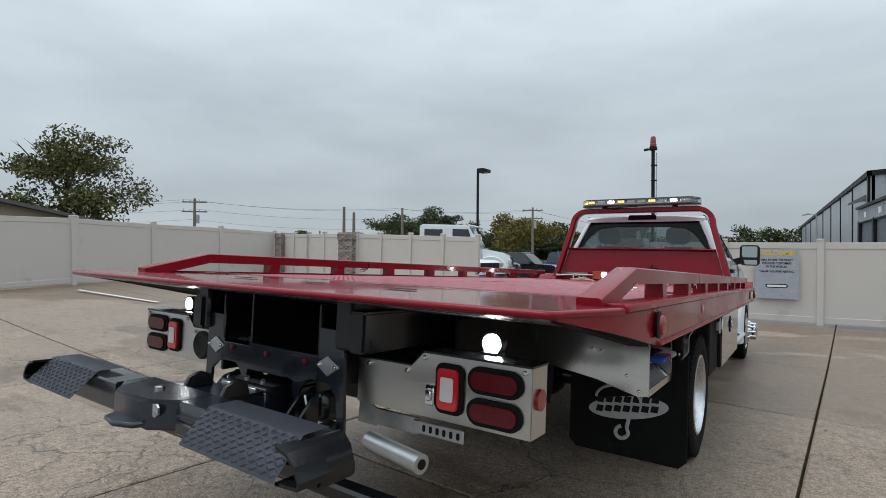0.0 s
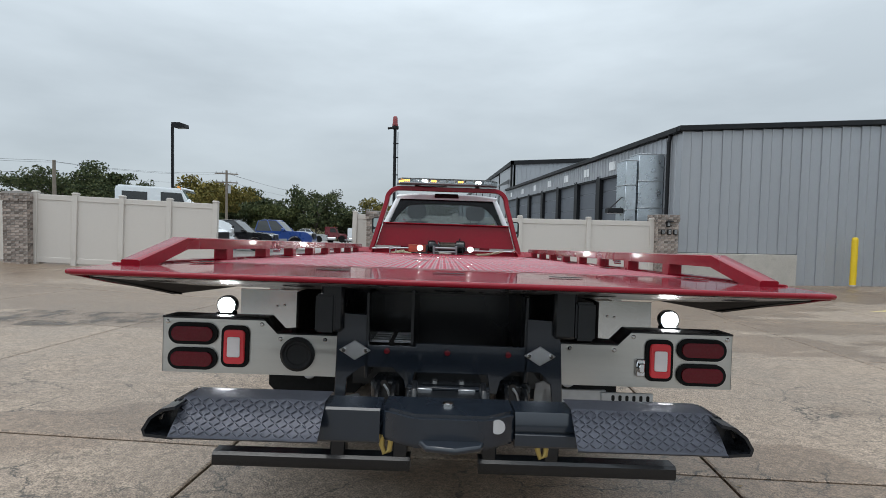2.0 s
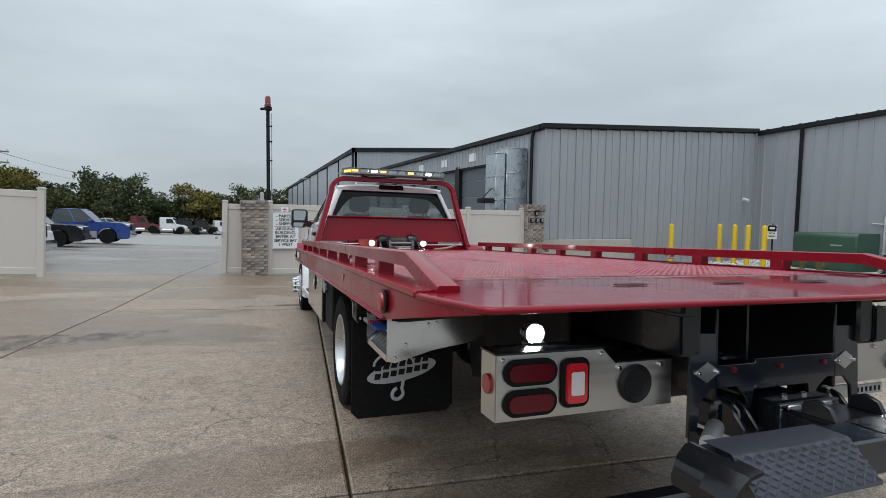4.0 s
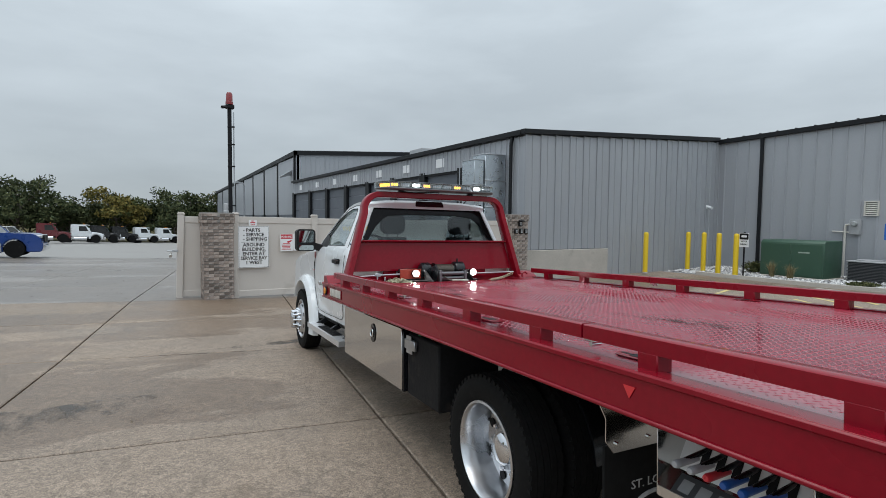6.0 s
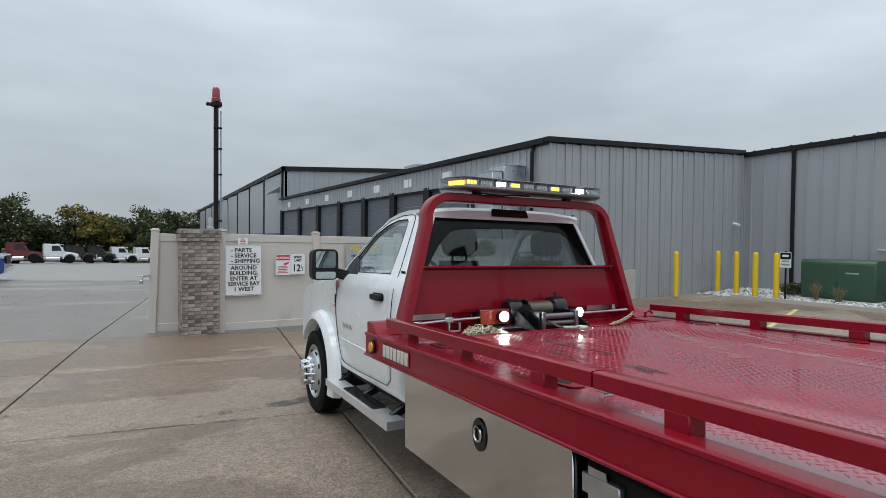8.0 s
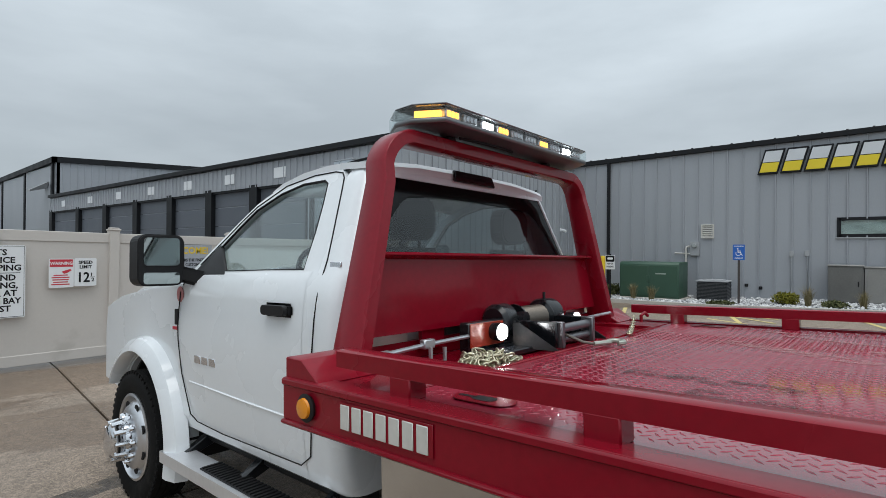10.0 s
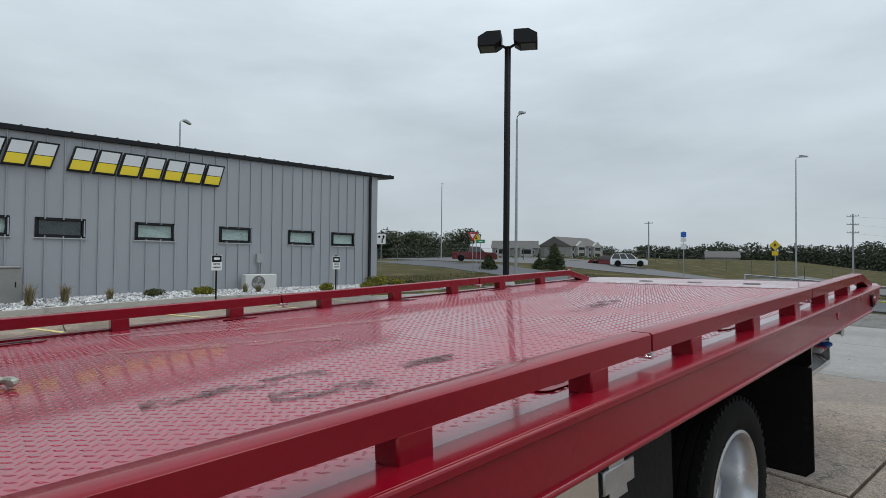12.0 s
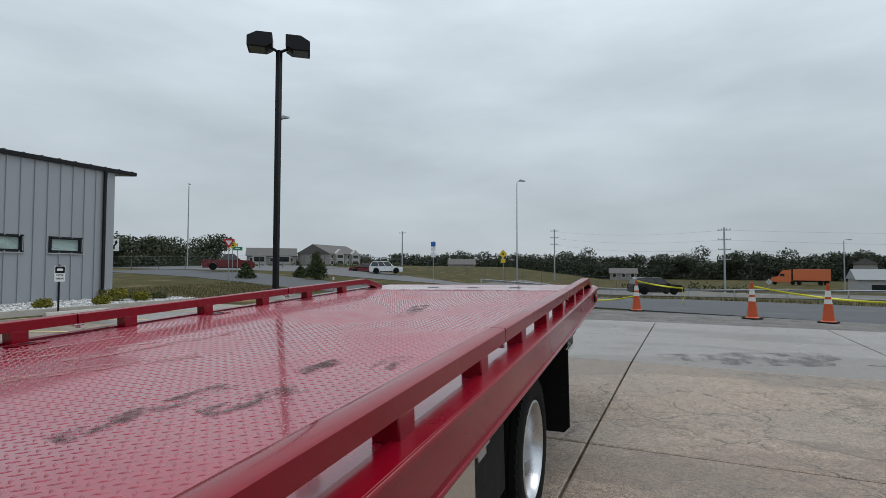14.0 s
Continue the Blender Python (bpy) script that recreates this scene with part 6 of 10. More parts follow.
    for k in range(130):
        t = k / 130
        x = -0.58 + 0.10 * math.sin(t * 23) + rnd.uniform(-0.03, 0.03)
        y = 2.185 + 0.055 * math.cos(t * 31) + rnd.uniform(-0.015, 0.015)
        z = -0.010 + 0.045 * rnd.random() * max(0, 1 - abs(x + 0.58) / 0.15)
        ob = new("chain_link", me)
        ob.parent = ch
        ob.matrix_basis = pose(x, y, z, rnd.uniform(-70, 70), rnd.uniform(-50, 50), rnd.uniform(0, 360))
    for k in range(16):
        t = k / 15
        ob = new("chain_link", me)
        ob.parent = ch
        ob.matrix_basis = pose(0.42 + 0.32 * t, 2.04 + 0.10 * t, 0.012 - 0.05 * t * (1 - t) + 0.05 * t, 90 * (k % 2), 0, 20)
    bm = B()
    tube(bm, [(0.90 + 0.0, 2.16, 0.02), (0.90, 2.16, 0.06), (0.93, 2.15, 0.075), (0.955, 2.14, 0.055)], 0.010, 8)
    part("chain_hook", bm, RED, wi)


def bolt(parent, x, y, z, s=1, r=0.010, axis="y"):
    bm = B()
    lathe(bm, [(r, 0), (r, s * 0.007), (r * 0.6, s * 0.010), (0, s * 0.010)], axis, (x, y, z), 8)
    part("bolt", bm, STEEL, parent)


def truck_rear():
    YT = -2.855
    for s in (-1, 1):
        p = new("tail_panel")
        p.parent = truck
        tagged(p, "brushed stainless tail panel with red lamps")
        bm = B()
        prism(bm, [(s * 1.026, YT, -0.378), (s * 1.026, YT, -0.184), (s * 0.66, YT, -0.184), (s * 0.613, YT, -0.231), (s * 0.39, YT, -0.231), (s * 0.39, YT, -0.378)], (0, 0.003, 0))
        prism(bm, [(s * 1.026, YT, -0.378), (s * 1.026, YT + 0.10, -0.378), (s * 1.026, YT + 0.10, -0.184), (s * 1.026, YT, -0.184)], (-s * 0.003, 0, 0))
        part("panel_sheet", bm, BRUSHED, p)
        bm = B()
        prism(bm, [(s * 1.028, YT - 0.003, -0.184), (s * 0.66, YT - 0.003, -0.184), (s * 0.613, YT - 0.003, -0.231), (s * 0.39, YT - 0.003, -0.231), (s * 0.39, YT - 0.003, -0.225), (s * 0.616, YT - 0.003, -0.225), (s * 0.663, YT - 0.003, -0.177), (s * 1.028, YT - 0.003, -0.177)], (0, 0.11, 0), 0.001)
        part("panel_flange", bm, BLACKP, p)
        for z in (-0.237, -0.327):
            bm = B()
            prism(bm, [(s * 0.914 + a, YT, z + b) for a, b in rrect(0.176, 0.078, 0.0385, 8)], (0, -0.010, 0), 0.003)
            g = part("lamp_grommet", bm, RUBBER, p, "black rubber grommet")
            bm = B()
            prism(bm, [(s * 0.914 + a, YT - 0.008, z + b) for a, b in rrect(0.148, 0.052, 0.025, 8)], (0, -0.010, 0), 0.004, 2)
            part("lamp_lens", bm, LENSR, g, "dark red oval lens")
        bm = B()
        prism(bm, [(s * 0.762 + a, YT, -0.279 + b) for a, b in rrect(0.100, 0.150, 0.025, 5)], (0, -0.010, 0), 0.003)
        g = part("lamp_grommet", bm, RUBBER, p)
        bm = B()
        prism(bm, [(s * 0.762 + a, YT - 0.008, -0.279 + b) for a, b in rrect(0.074, 0.122, 0.014, 4)], (0, -0.012, 0), 0.004, 2)
        part("lamp_lens", bm, LENSB, g, "bright red square lens")
        bm = B()
        prism(bm, [(s * 0.762 + a, YT - 0.020, -0.279 + b) for a, b in rrect(0.046, 0.072, 0.006, 3)], (0, -0.004, 0), 0.002)
        part("reverse_lens", bm, LENSW, g, "white reversing lens")
        for x, z in ((1.006, -0.197), (0.668, -0.197), (0.44, -0.245), (0.60, -0.247)):
            bolt(p, s * x, YT, z, -1, 0.008)
        bm = B()
        lathe(bm, [(0.030, 0.0), (0.030, s * 0.008), (0.0, s * 0.010)], "x", (s * 1.026, YT + 0.05, -0.275), 20)
        part("side_marker", bm, LENSM, p, "round red side marker")
        if s > 0:
            bm = B()
            box(bm, 0.678, 0.712, YT - 0.014, YT, -0.338, -0.275, 0.004)
            box(bm, 0.684, 0.706, YT - 0.024, YT - 0.012, -0.323, -0.288, 0.004)
            part("paddle_latch", bm, CHROME, p, "chrome paddle latch")
        # work lamp above the panel
        bm = B()
        lathe(bm, [(0.0, 0.045), (0.026, 0.04), (0.037, 0.012), (0.038, -0.014), (0.033, -0.016), (0.032, -0.008), (0.0, -0.008)], "y", (s * 0.842, -2.74, -0.146), 24)
        box(bm, s * 0.842 - 0.03, s * 0.842 + 0.03, -2.78, -2.72, -0.184, -0.170, 0.003)
        lamp = part("work_lamp", bm, BLACKP, p, "round white LED work lamp, lit")
        bm = B()
        lathe(bm, [(0.0, -0.013), (0.029, -0.012), (0.030, -0.009), (0.0, -0.008)], "y", (s * 0.842, -2.74, -0.146), 24)
        part("lamp_lens", bm, LED_W, lamp)
        # stainless control box with an inclined slotted panel and six levers
        hs = new("control_box")
        hs.parent = truck
        tagged(hs, "polished stainless control box with six coloured levers")
        for nm, y in (("rear_plate", -1.87), ("front_plate", -1.40)):
            bm = B()
            prism(bm, [(s * v[0], y, v[1]) for v in ((1.12, -0.16), (1.12, -0.415), (1.08, -0.425), (0.90, -0.375), (0.70, -0.345), (0.56, -0.27), (0.56, -0.16))], (0, 0.004, 0), 0.001)
            part(nm, bm, STEEL, hs)
        for x, z in ((0.92, -0.25), (0.88, -0.245), (1.03, -0.34), (1.08, -0.40)):
            bolt(hs, s * x, -1.87, z, -1, 0.007)
        bm = B()
        prism(bm, [(s * 1.03, -1.866, -0.345), (s * 1.03, -1.40, -0.345), (s * 0.93, -1.40, -0.165), (s * 0.93, -1.866, -0.165)], (-s * 0.004, 0, 0))
        part("slot_panel", bm, mat("white_panel_paint", (0.80, 0.80, 0.79), 0.35, var=0.04), hs)
        bm = B()
        prism(bm, [(s * 1.03, -1.866, -0.345), (s * 1.03, -1.40, -0.345), (s * 1.118, -1.40, -0.415), (s * 1.118, -1.866, -0.415)], (0, 0, -0.004))
        prism(bm, [(s * 1.118, -1.866, -0.415), (s * 1.118, -1.40, -0.415), (s * 1.118, -1.40, -0.385), (s * 1.118, -1.866, -0.385)], (s * 0.004, 0, 0))
        part("tray", bm, STEEL, hs)
        bm = B()
        prism(bm, [(s * 1.04, -1.84, -0.352), (s * 1.04, -1.43, -0.352), (s * 1.105, -1.43, -0.4037), (s * 1.105, -1.84, -0.4037)], (0, 0, 0.002))
        lab = part("instruction_plate", bm, mat("dark_label_plate", (0.07, 0.072, 0.075), 0.3, 0.3), hs)
        for k in range(6):
            bm = B()
            yk = -1.47 - 0.062 * k
            prism(bm, [(s * 1.055, yk - 0.02, -0.3605), (s * 1.055, yk + 0.02, -0.3605), (s * 1.09, yk + 0.02, -0.3884), (s * 1.09, yk - 0.02, -0.3884)], (0, 0, 0.001))
            part("text_bar", bm, mat("pale_label_ink", (0.22, 0.22, 0.22), 0.5), lab)
        cols = [(0.40, 0.40, 0.42), (0.40, 0.40, 0.42), (0.50, 0.03, 0.04), (0.02, 0.09, 0.32), (0.02, 0.09, 0.32), (0.03, 0.10, 0.42)]
        for k in range(6):
            y = -1.487 - 0.053 * k
            bm = B()
            prism(bm, [(s * (0.983 - 0.556 * (b_ + 0.0)), y + a_, -0.255 + b_) for a_, b_ in rrect(0.024, 0.120, 0.006, 2)], (s * 0.002, 0, 0))
            part("lever_slot", bm, BLACKINK, hs)
            bm = B()
            cyl(bm, (s * 0.985, y, -0.262), (s * 1.125, y - 0.004, -0.278), 0.008, 0.010, n=10)
            lv_ = part("lever", bm, BLACKP, hs)
            bm = B()
            lathe(bm, [(0.0, -s * 0.075), (0.0095, -s * 0.075), (0.0115, -s * 0.03), (0.0125, s * 0.010), (0.0135, s * 0.022), (0.010, s * 0.032), (0.0, s * 0.035)], "x", (s * 1.122, y - 0.004, -0.278), 12)
            part("lever_knob", bm, mat("lever_knob_%d" % k, cols[k], 0.3), lv_)
        hs.location.y = -0.027
        # mud flap
        fl = new("mud_flap")
        fl.parent = truck
        fl.location.y = -0.05
        tagged(fl, "black rubber mud flap with a plain pale logo shape")
        yf = -1.19
        bm = B()
        prism(bm, [(s * 1.17, yf, -0.32), (s * 0.55, yf, -0.32), (s * 0.55, yf, -0.86), (s * 0.59, yf, -0.90), (s * 1.13, yf, -0.90), (s * 1.17, yf, -0.86)], (0, 0.012, 0), 0.003)
        part("flap_sheet", bm, RUBBER, fl)
        bm = B()
        prism(bm, [(s * 1.20, yf - 0.006, -0.165), (s * 0.55, yf - 0.006, -0.165), (s * 0.55, yf - 0.006, -0.35), (s * 1.13, yf - 0.006, -0.35), (s * 1.17, yf - 0.006, -0.30), (s * 1.17, yf - 0.006, -0.22)], (0, 0.004, 0), 0.002)
        hg = part("flap_hanger", bm, STEEL, fl)
        for x in (1.12, 0.96, 0.80):
            bolt(hg, s * x, yf - 0.006, -0.315, -1, 0.008)
        pale = mat("pale_print", (0.46, 0.46, 0.46), 0.6, var=0.1)
        xm = s * 0.87
        words("lettering", "ST. LOUIS, MO", 0.046, pose(xm, yf - 0.0015, -0.50, 90, 0, 0), pale, fl, 1.15, 0.0, "CENTER", 0.0008)
        bm = B()
        e = [(xm + 0.21 * math.cos(a), yf - 0.002, -0.635 + 0.062 * math.sin(a) + 0.035 * math.cos(a)) for a in [2 * math.pi * k / 28 for k in range(28)]]
        prism(bm, e, (0, 0.001, 0))
        part("logo_shape", bm, pale, fl)
        bm = B()
        tube(bm, [(xm - 0.05 + 0.12 * math.cos(a), yf - 0.001, -0.60 + 0.075 * math.sin(a)) for a in [math.pi * k / 12 for k in range(13)]], 0.008, 6)
        part("logo_arc", bm, pale, fl)
        bm = B()
        tube(bm, [(xm + 0.01, yf - 0.001, -0.69), (xm + 0.0, yf - 0.001, -0.74)] + [(xm - 0.025 - 0.034 * math.cos(a + 3.3), yf - 0.001, -0.770 - 0.034 * math.sin(a)) for a in [math.pi * 1.4 * k / 12 for k in range(13)]], 0.011, 6)
        part("logo_curl", bm, pale, fl)
        for r, z in enumerate((-0.625, -0.675)):
            bm = B()
            for k in range(7):
                x = xm - 0.165 + k * 0.048 - r * 0.004
                prism(bm, [(x, yf - 0.0035, z + 0.007 * k - 0.004), (x + 0.036, yf - 0.0035, z + 0.007 * k - 0.004), (x + 0.043, yf - 0.0035, z + 0.007 * k + 0.030), (x + 0.007, yf - 0.0035, z + 0.007 * k + 0.030)], (0, 0.001, 0))
            part("logo_bar", bm, BLACKINK, fl)
    # centre frame
    fr = new("wheel_lift")
    fr.parent = truck
    tagged(fr, "black under-reach wheel lift with diamond plate steps")
    yc = -2.93
    bm = B()
    poly = [(-0.388, -0.47), (-0.384, -0.22), (-0.371, -0.135), (-0.279, -0.140), (-0.272, -0.246), (-0.11, -0.246), (-0.11, -0.232), (0.266, -0.236), (0.270, -0.137), (0.374, -0.140), (0.392, -0.22), (0.404, -0.47), (0.372, -0.47), (0.360, -0.36), (0.322, -0.322), (0.232, -0.320), (0.186, -0.355), (0.175, -0.40), (0.150, -0.40), (0.140, -0.335), (-0.112, -0.335), (-0.125, -0.40), (-0.140, -0.40), (-0.150, -0.36), (-0.188, -0.320), (-0.295, -0.320), (-0.345, -0.36), (-0.352, -0.47)]
    prism(bm, [(x, yc, z) for x, z in poly], (0, 0.014, 0), 0.002)
    part("cross_plate", bm, BLUEBLK, fr)
    bm = B()
    for x in (-0.279, 0.272):
        box(bm, x - 0.008, x + 0.008, yc, -2.2, -0.36, -0.06, 0.004)
    box(bm, -0.13, -0.12, yc + 0.02, -2.3, -0.30, -0.05)
    box(bm, -0.40, 0.42, yc + 0.45, yc + 0.47, -0.5, -0.05)
    part("side_plate", bm, BLACKP, fr)
    bm = B()
    for k in range(4):
        for r in range(2):
            box(bm, -0.27 + r * 0.08, -0.21 + r * 0.08, yc + 0.06 + k * 0.05, yc + 0.085 + k * 0.05, -0.245, -0.236)
    part("cooler_grille", bm, ALU, fr)
    for s in (-1, 1):
        bm = B()
        xa = -0.422 if s < 0 else 0.467
        box(bm, xa - 0.034, xa + 0.034, -2.96, -2.2, -0.202, -0.070, 0.008, 2)
        part("bed_tube", bm, BLACKP, fr)
        bm = B()
        c = s * 0.320
        prism(bm, [(c + 0.056, yc, -0.263), (c, yc, -0.228), (c - 0.056, yc, -0.263), (c, yc, -0.298)], (0, -0.004, 0), 0.002)
        d = part("diamond_plate", bm, ALU, fr, "diamond-shaped bright plate")
        bolt(d, c - 0.038, yc - 0.004, -0.263, -1, 0.007)
        bolt(d, c + 0.038, yc - 0.004, -0.263, -1, 0.007)
    for x in (-0.209, 0.0, 0.21):
        bm = B()
        lathe(bm, [(0.0115, 0), (0.010, -0.008), (0, -0.010)], "y", (x, yc, -0.262), 12)
        part("red_marker", bm, LENSR, fr, "small dull red marker lamp")
    bm = B()
    lathe(bm, [(0.062, 0), (0.062, -0.008), (0.052, -0.016), (0.045, -0.010), (0.040, -0.010), (0.036, -0.006), (0.0, -0.004)], "y", (-0.538, YT, -0.300), 28)
    k = part("speaker", bm, PLASTIC, fr, "round black reversing alarm speaker")
    bm = B()
    for r in (0.010, 0.018, 0.026):
        for q in range(int(r * 700)):
            a = 2 * math.pi * q / int(r * 700)
            lathe(bm, [(0.0016, 0), (0.0016, -0.001), (0, -0.001)], "y", (-0.538 + r * math.cos(a), YT - 0.006, -0.300 + r * math.sin(a)), 6)
    part("speaker_grille", bm, BLACKINK, k)
    # padlocks and chain stubs in the openings
    for x in (-0.205, 0.238):
        bm = B()
        box(bm, x - 0.06, x + 0.06, yc + 0.02, yc + 0.12, -0.47, -0.36, 0.02)
        cyl(bm, (x - 0.01, yc - 0.01, -0.372), (x - 0.01, yc + 0.03, -0.368), 0.011)
        part("pocket", bm, BLACKP, fr)
        bm = B()
        tube(bm, [(x - 0.01, yc - 0.012, -0.375), (x + 0.005, yc - 0.018, -0.395), (x + 0.012, yc - 0.014, -0.42)], 0.0045, 6)
        part("pin_chain", bm, GALV, fr)
    # boom box
    bm = B()
    box(bm, -0.115, 0.125, -3.20, -2.70, -0.475, -0.365, 0.014, 2)
    box(bm, -0.135, 0.145, -3.02, -2.95, -0.49, -0.352, 0.014, 2)
    part("boom", bm, BLACKP, fr)
    for x in (-0.045, 0.045):
        bolt(fr, x + 0.005, -2.98, -0.352, 1, 0.010, "z")
    bm = B()
    for (xa_, xb_, za_, zb_) in ((-0.128, 0.138, -0.366, -0.354), (-0.128, 0.138, -0.488, -0.476), (-0.128, -0.112, -0.476, -0.366), (0.122, 0.138, -0.476, -0.366)):
        box(bm, xa_, xb_, -3.036, -3.018, za_, zb_, 0.003)
    part("boom_collar", bm, BLUEBLK, fr)
    for x in (-0.075, 0.065):
        bm = B()
        box(bm, x - 0.028, x + 0.028, -3.045, -3.034, -0.372, -0.356, 0.003)
        part("collar_pad", bm, ALU, fr)
    for x in (-0.10, 0.11):
        bm = B()
        prism(bm, [(x - 0.008, -3.19, -0.365), (x - 0.008, -3.08, -0.365), (x - 0.008, -3.09, -0.325), (x - 0.008, -3.13, -0.310), (x - 0.008, -3.17, -0.325)], (0.016, 0, 0), 0.003)
        part("boom_ear", bm, BLACKP, fr)
    for x in (-0.18, -0.235, 0.205, 0.27):
        bm = B()
        prism(bm, [(x - 0.007, yc + 0.01, -0.47), (x - 0.007, yc - 0.075, -0.47), (x - 0.007, yc - 0.075, -0.435), (x - 0.007, yc - 0.02, -0.375), (x - 0.007, yc + 0.01, -0.365)], (0.014, 0, 0), 0.003)
        part("pivot_lug", bm, BLACKP, fr)
    bm = B()
    box(bm, -0.095, -0.025, -3.203, -3.2, -0.39, -0.375, 0.001)
    box(bm, 0.035, 0.105, -3.203, -3.2, -0.39, -0.375, 0.001)
    part("wear_pad", bm, ALU, fr)
    # pivot head
    bm = B()
    prism(bm, [(-0.178, -3.24, -0.325), (0.182, -3.24, -0.325), (0.182, -3.35, -0.325), (0.10, -3.41, -0.325), (-0.085, -3.41, -0.325), (-0.178, -3.35, -0.325)], (0, 0, -0.087), 0.010, 2)
    prism(bm, [(-0.085, -3.385, -0.388), (0.10, -3.385, -0.388), (0.085, -3.435, -0.388), (0.02, -3.462, -0.388), (-0.055, -3.448, -0.388)], (0, 0, -0.016), 0.005)
    part("pivot_head", bm, BLUEBLK, fr)
    bm = B()
    lathe(bm, [(0.0, -0.006), (0.019, -0.006), (0.019, 0.0), (0.012, 0.004), (0, 0.004)], "y", (0.128, -3.392, -0.352), 20)
    part("pivot_pin", bm, CHROME, fr)
    bolt(fr, 0.0, -3.318, -0.325, 1, 0.016, "z")
    # crossbar tubes and plate steps
    for s in (-1, 1):
        cx0 = 0.0
        bm = B()
        xa, xb = cx0 + s * 0.178, cx0 + s * 0.695
        sweep(bm, [(xa, -3.305, -0.372), (xb, -3.305, -0.372)], [(-0.055, -0.046), (0.052, -0.046), (0.057, -0.040), (0.057, -0.012), (0.050, -0.006), (0.057, 0.0), (0.057, 0.020), (0.046, 0.046), (-0.055, 0.046), (-0.06, 0.040), (-0.06, -0.040)])
        part("cross_tube", bm, BLUEBLK, fr)
        sa, sb = cx0 + s * 0.321, cx0 + s * 0.698
        bm = B()
        sec_ = [(-3.27, -0.3115), (-3.352, -0.3115), (-3.358, -0.314), (-3.432, -0.388), (-3.434, -0.393), (-3.424, -0.400)]
        outer_ = [(sa + s * 0.001 * k, y_, z_) for k, (y_, z_) in enumerate(sec_)]
        wide_ = [(sb - s * 0.010 + s * 0.003 * k, y_, z_) for k, (y_, z_) in enumerate(sec_)]
        va_, vb_ = [bm.verts.new(v) for v in outer_], [bm.verts.new(v) for v in wide_]
        for k in range(5):
            bm.faces.new((va_[k], va_[k + 1], vb_[k + 1], vb_[k]))
        bmesh.ops.solidify(bm, geom=bm.faces[:], thickness=0.005)
        bmesh.ops.recalc_face_normals(bm, faces=bm.faces[:])
        st = part("step_plate", bm, TREADB, fr, "slate blue diamond tread step plate")
        bm = B()
        n_ = Vector((0, -0.074, 0.074)).normalized()
        for i in range(22):
            for j in range(8):
                u = sa + (sb - sa) * (i + 0.5) / 22.2
                v = (j + 0.5) / 8
                o = Vector((u, -3.358 - 0.074 * v, -0.314 - 0.074 * v)) + n_ * 0.0030
                ax = Vector((1, 0, 0))
                ay = Vector((0, -0.074, -0.074)).normalized()
                d = (ax * (1 if (i + j) % 2 else -1) * 0.8 + ay * 0.6).normalized()
                e = d.cross(n_)
                vv = [bm.verts.new(o + d * a + e * b + n_ * h) for a, b, h in ((-0.0095, 0, -0.002), (0, -0.0022, -0.002), (0.0095, 0, -0.002), (0, 0.0022, -0.002), (-0.004, 0, 0.0012), (0.004, 0, 0.0012))]
                for f in ((0, 1, 4), (1, 5, 4), (1, 2, 5), (2, 3, 5), (3, 4, 5), (3, 0, 4)):
                    bm.faces.new([vv[q] for q in f])
        bmesh.ops.recalc_face_normals(bm, faces=bm.faces[:])
        tagged(part("tread_pattern", bm, TREADB, st), "raised diamond tread pattern", kind="stuff")
        # open strap loop that closes the outer end of the step, and the bevelled tube end behind it
        bm = B()
        lo = [(0.685, -0.318), (0.722, -0.326), (0.750, -0.348), (0.768, -0.378), (0.762, -0.396), (0.690, -0.402)]
        li = [(0.685, -0.326), (0.718, -0.333), (0.744, -0.353), (0.760, -0.380), (0.757, -0.389), (0.690, -0.394)]
        for k in range(len(lo) - 1):
            q_ = [lo[k], lo[k + 1], li[k + 1], li[k]]
            prism(bm, [(cx0 + s * a_, -3.425, b_) for a_, b_ in q_], (0, 0.085, 0))
        bmesh.ops.remove_doubles(bm, verts=bm.verts[:], dist=0.0002)
        part("cradle_ear", bm, BLACKP, fr, "open strap loop at the step end")
        bm = B()
        prism(bm, [(cx0 + s * a_, -3.362, b_) for a_, b_ in ((0.690, -0.418), (0.690, -0.322), (0.715, -0.318), (0.742, -0.345), (0.760, -0.395), (0.755, -0.418))], (0, 0.118, 0), 0.006, 2)
        part("tube_end", bm, BLACKP, fr, "bevelled black end of the cross tube")
        bm = B()
        box(bm, cx0 + s * 0.47 - 0.05, cx0 + s * 0.47 + 0.05, -3.292, -3.278, -0.3165, -0.3155)
        part("warning_decal", bm, mat("dull_decal", (0.42, 0.33, 0.10), 0.5), fr)
        # lower bars with gold hooks
        bm = B()
        xa, xb = cx0 + s * 0.115, cx0 + s * 0.778
        sweep(bm, [(xa, -2.955, -0.631), (xb, -2.955, -0.631)], [(-0.03, -0.023), (0.03, -0.023), (0.035, -0.013), (0.035, 0.014), (0.025, 0.023), (-0.025, 0.023), (-0.035, 0.014), (-0.035, -0.013)])
        part("lower_bar", bm, BLACKP, fr)
        for xx in (0.15, 0.36):
            bm = B()
            box(bm, cx0 + s * xx - 0.025, cx0 + s * xx + 0.025, -2.98, -2.92, -0.62, -0.44, 0.004)
            part("bar_hanger", bm, BLACKP, fr)
        bm = B()
        xh = -0.165 if s < 0 else 0.26
        tube(bm, [(xh - 0.010, -3.31, -0.40), (xh - 0.012, -3.31, -0.44), (xh - 0.004, -3.31, -0.462), (xh + 0.009, -3.31, -0.456), (xh + 0.012, -3.31, -0.43), (xh + 0.006, -3.31, -0.415)], 0.0075, 8)
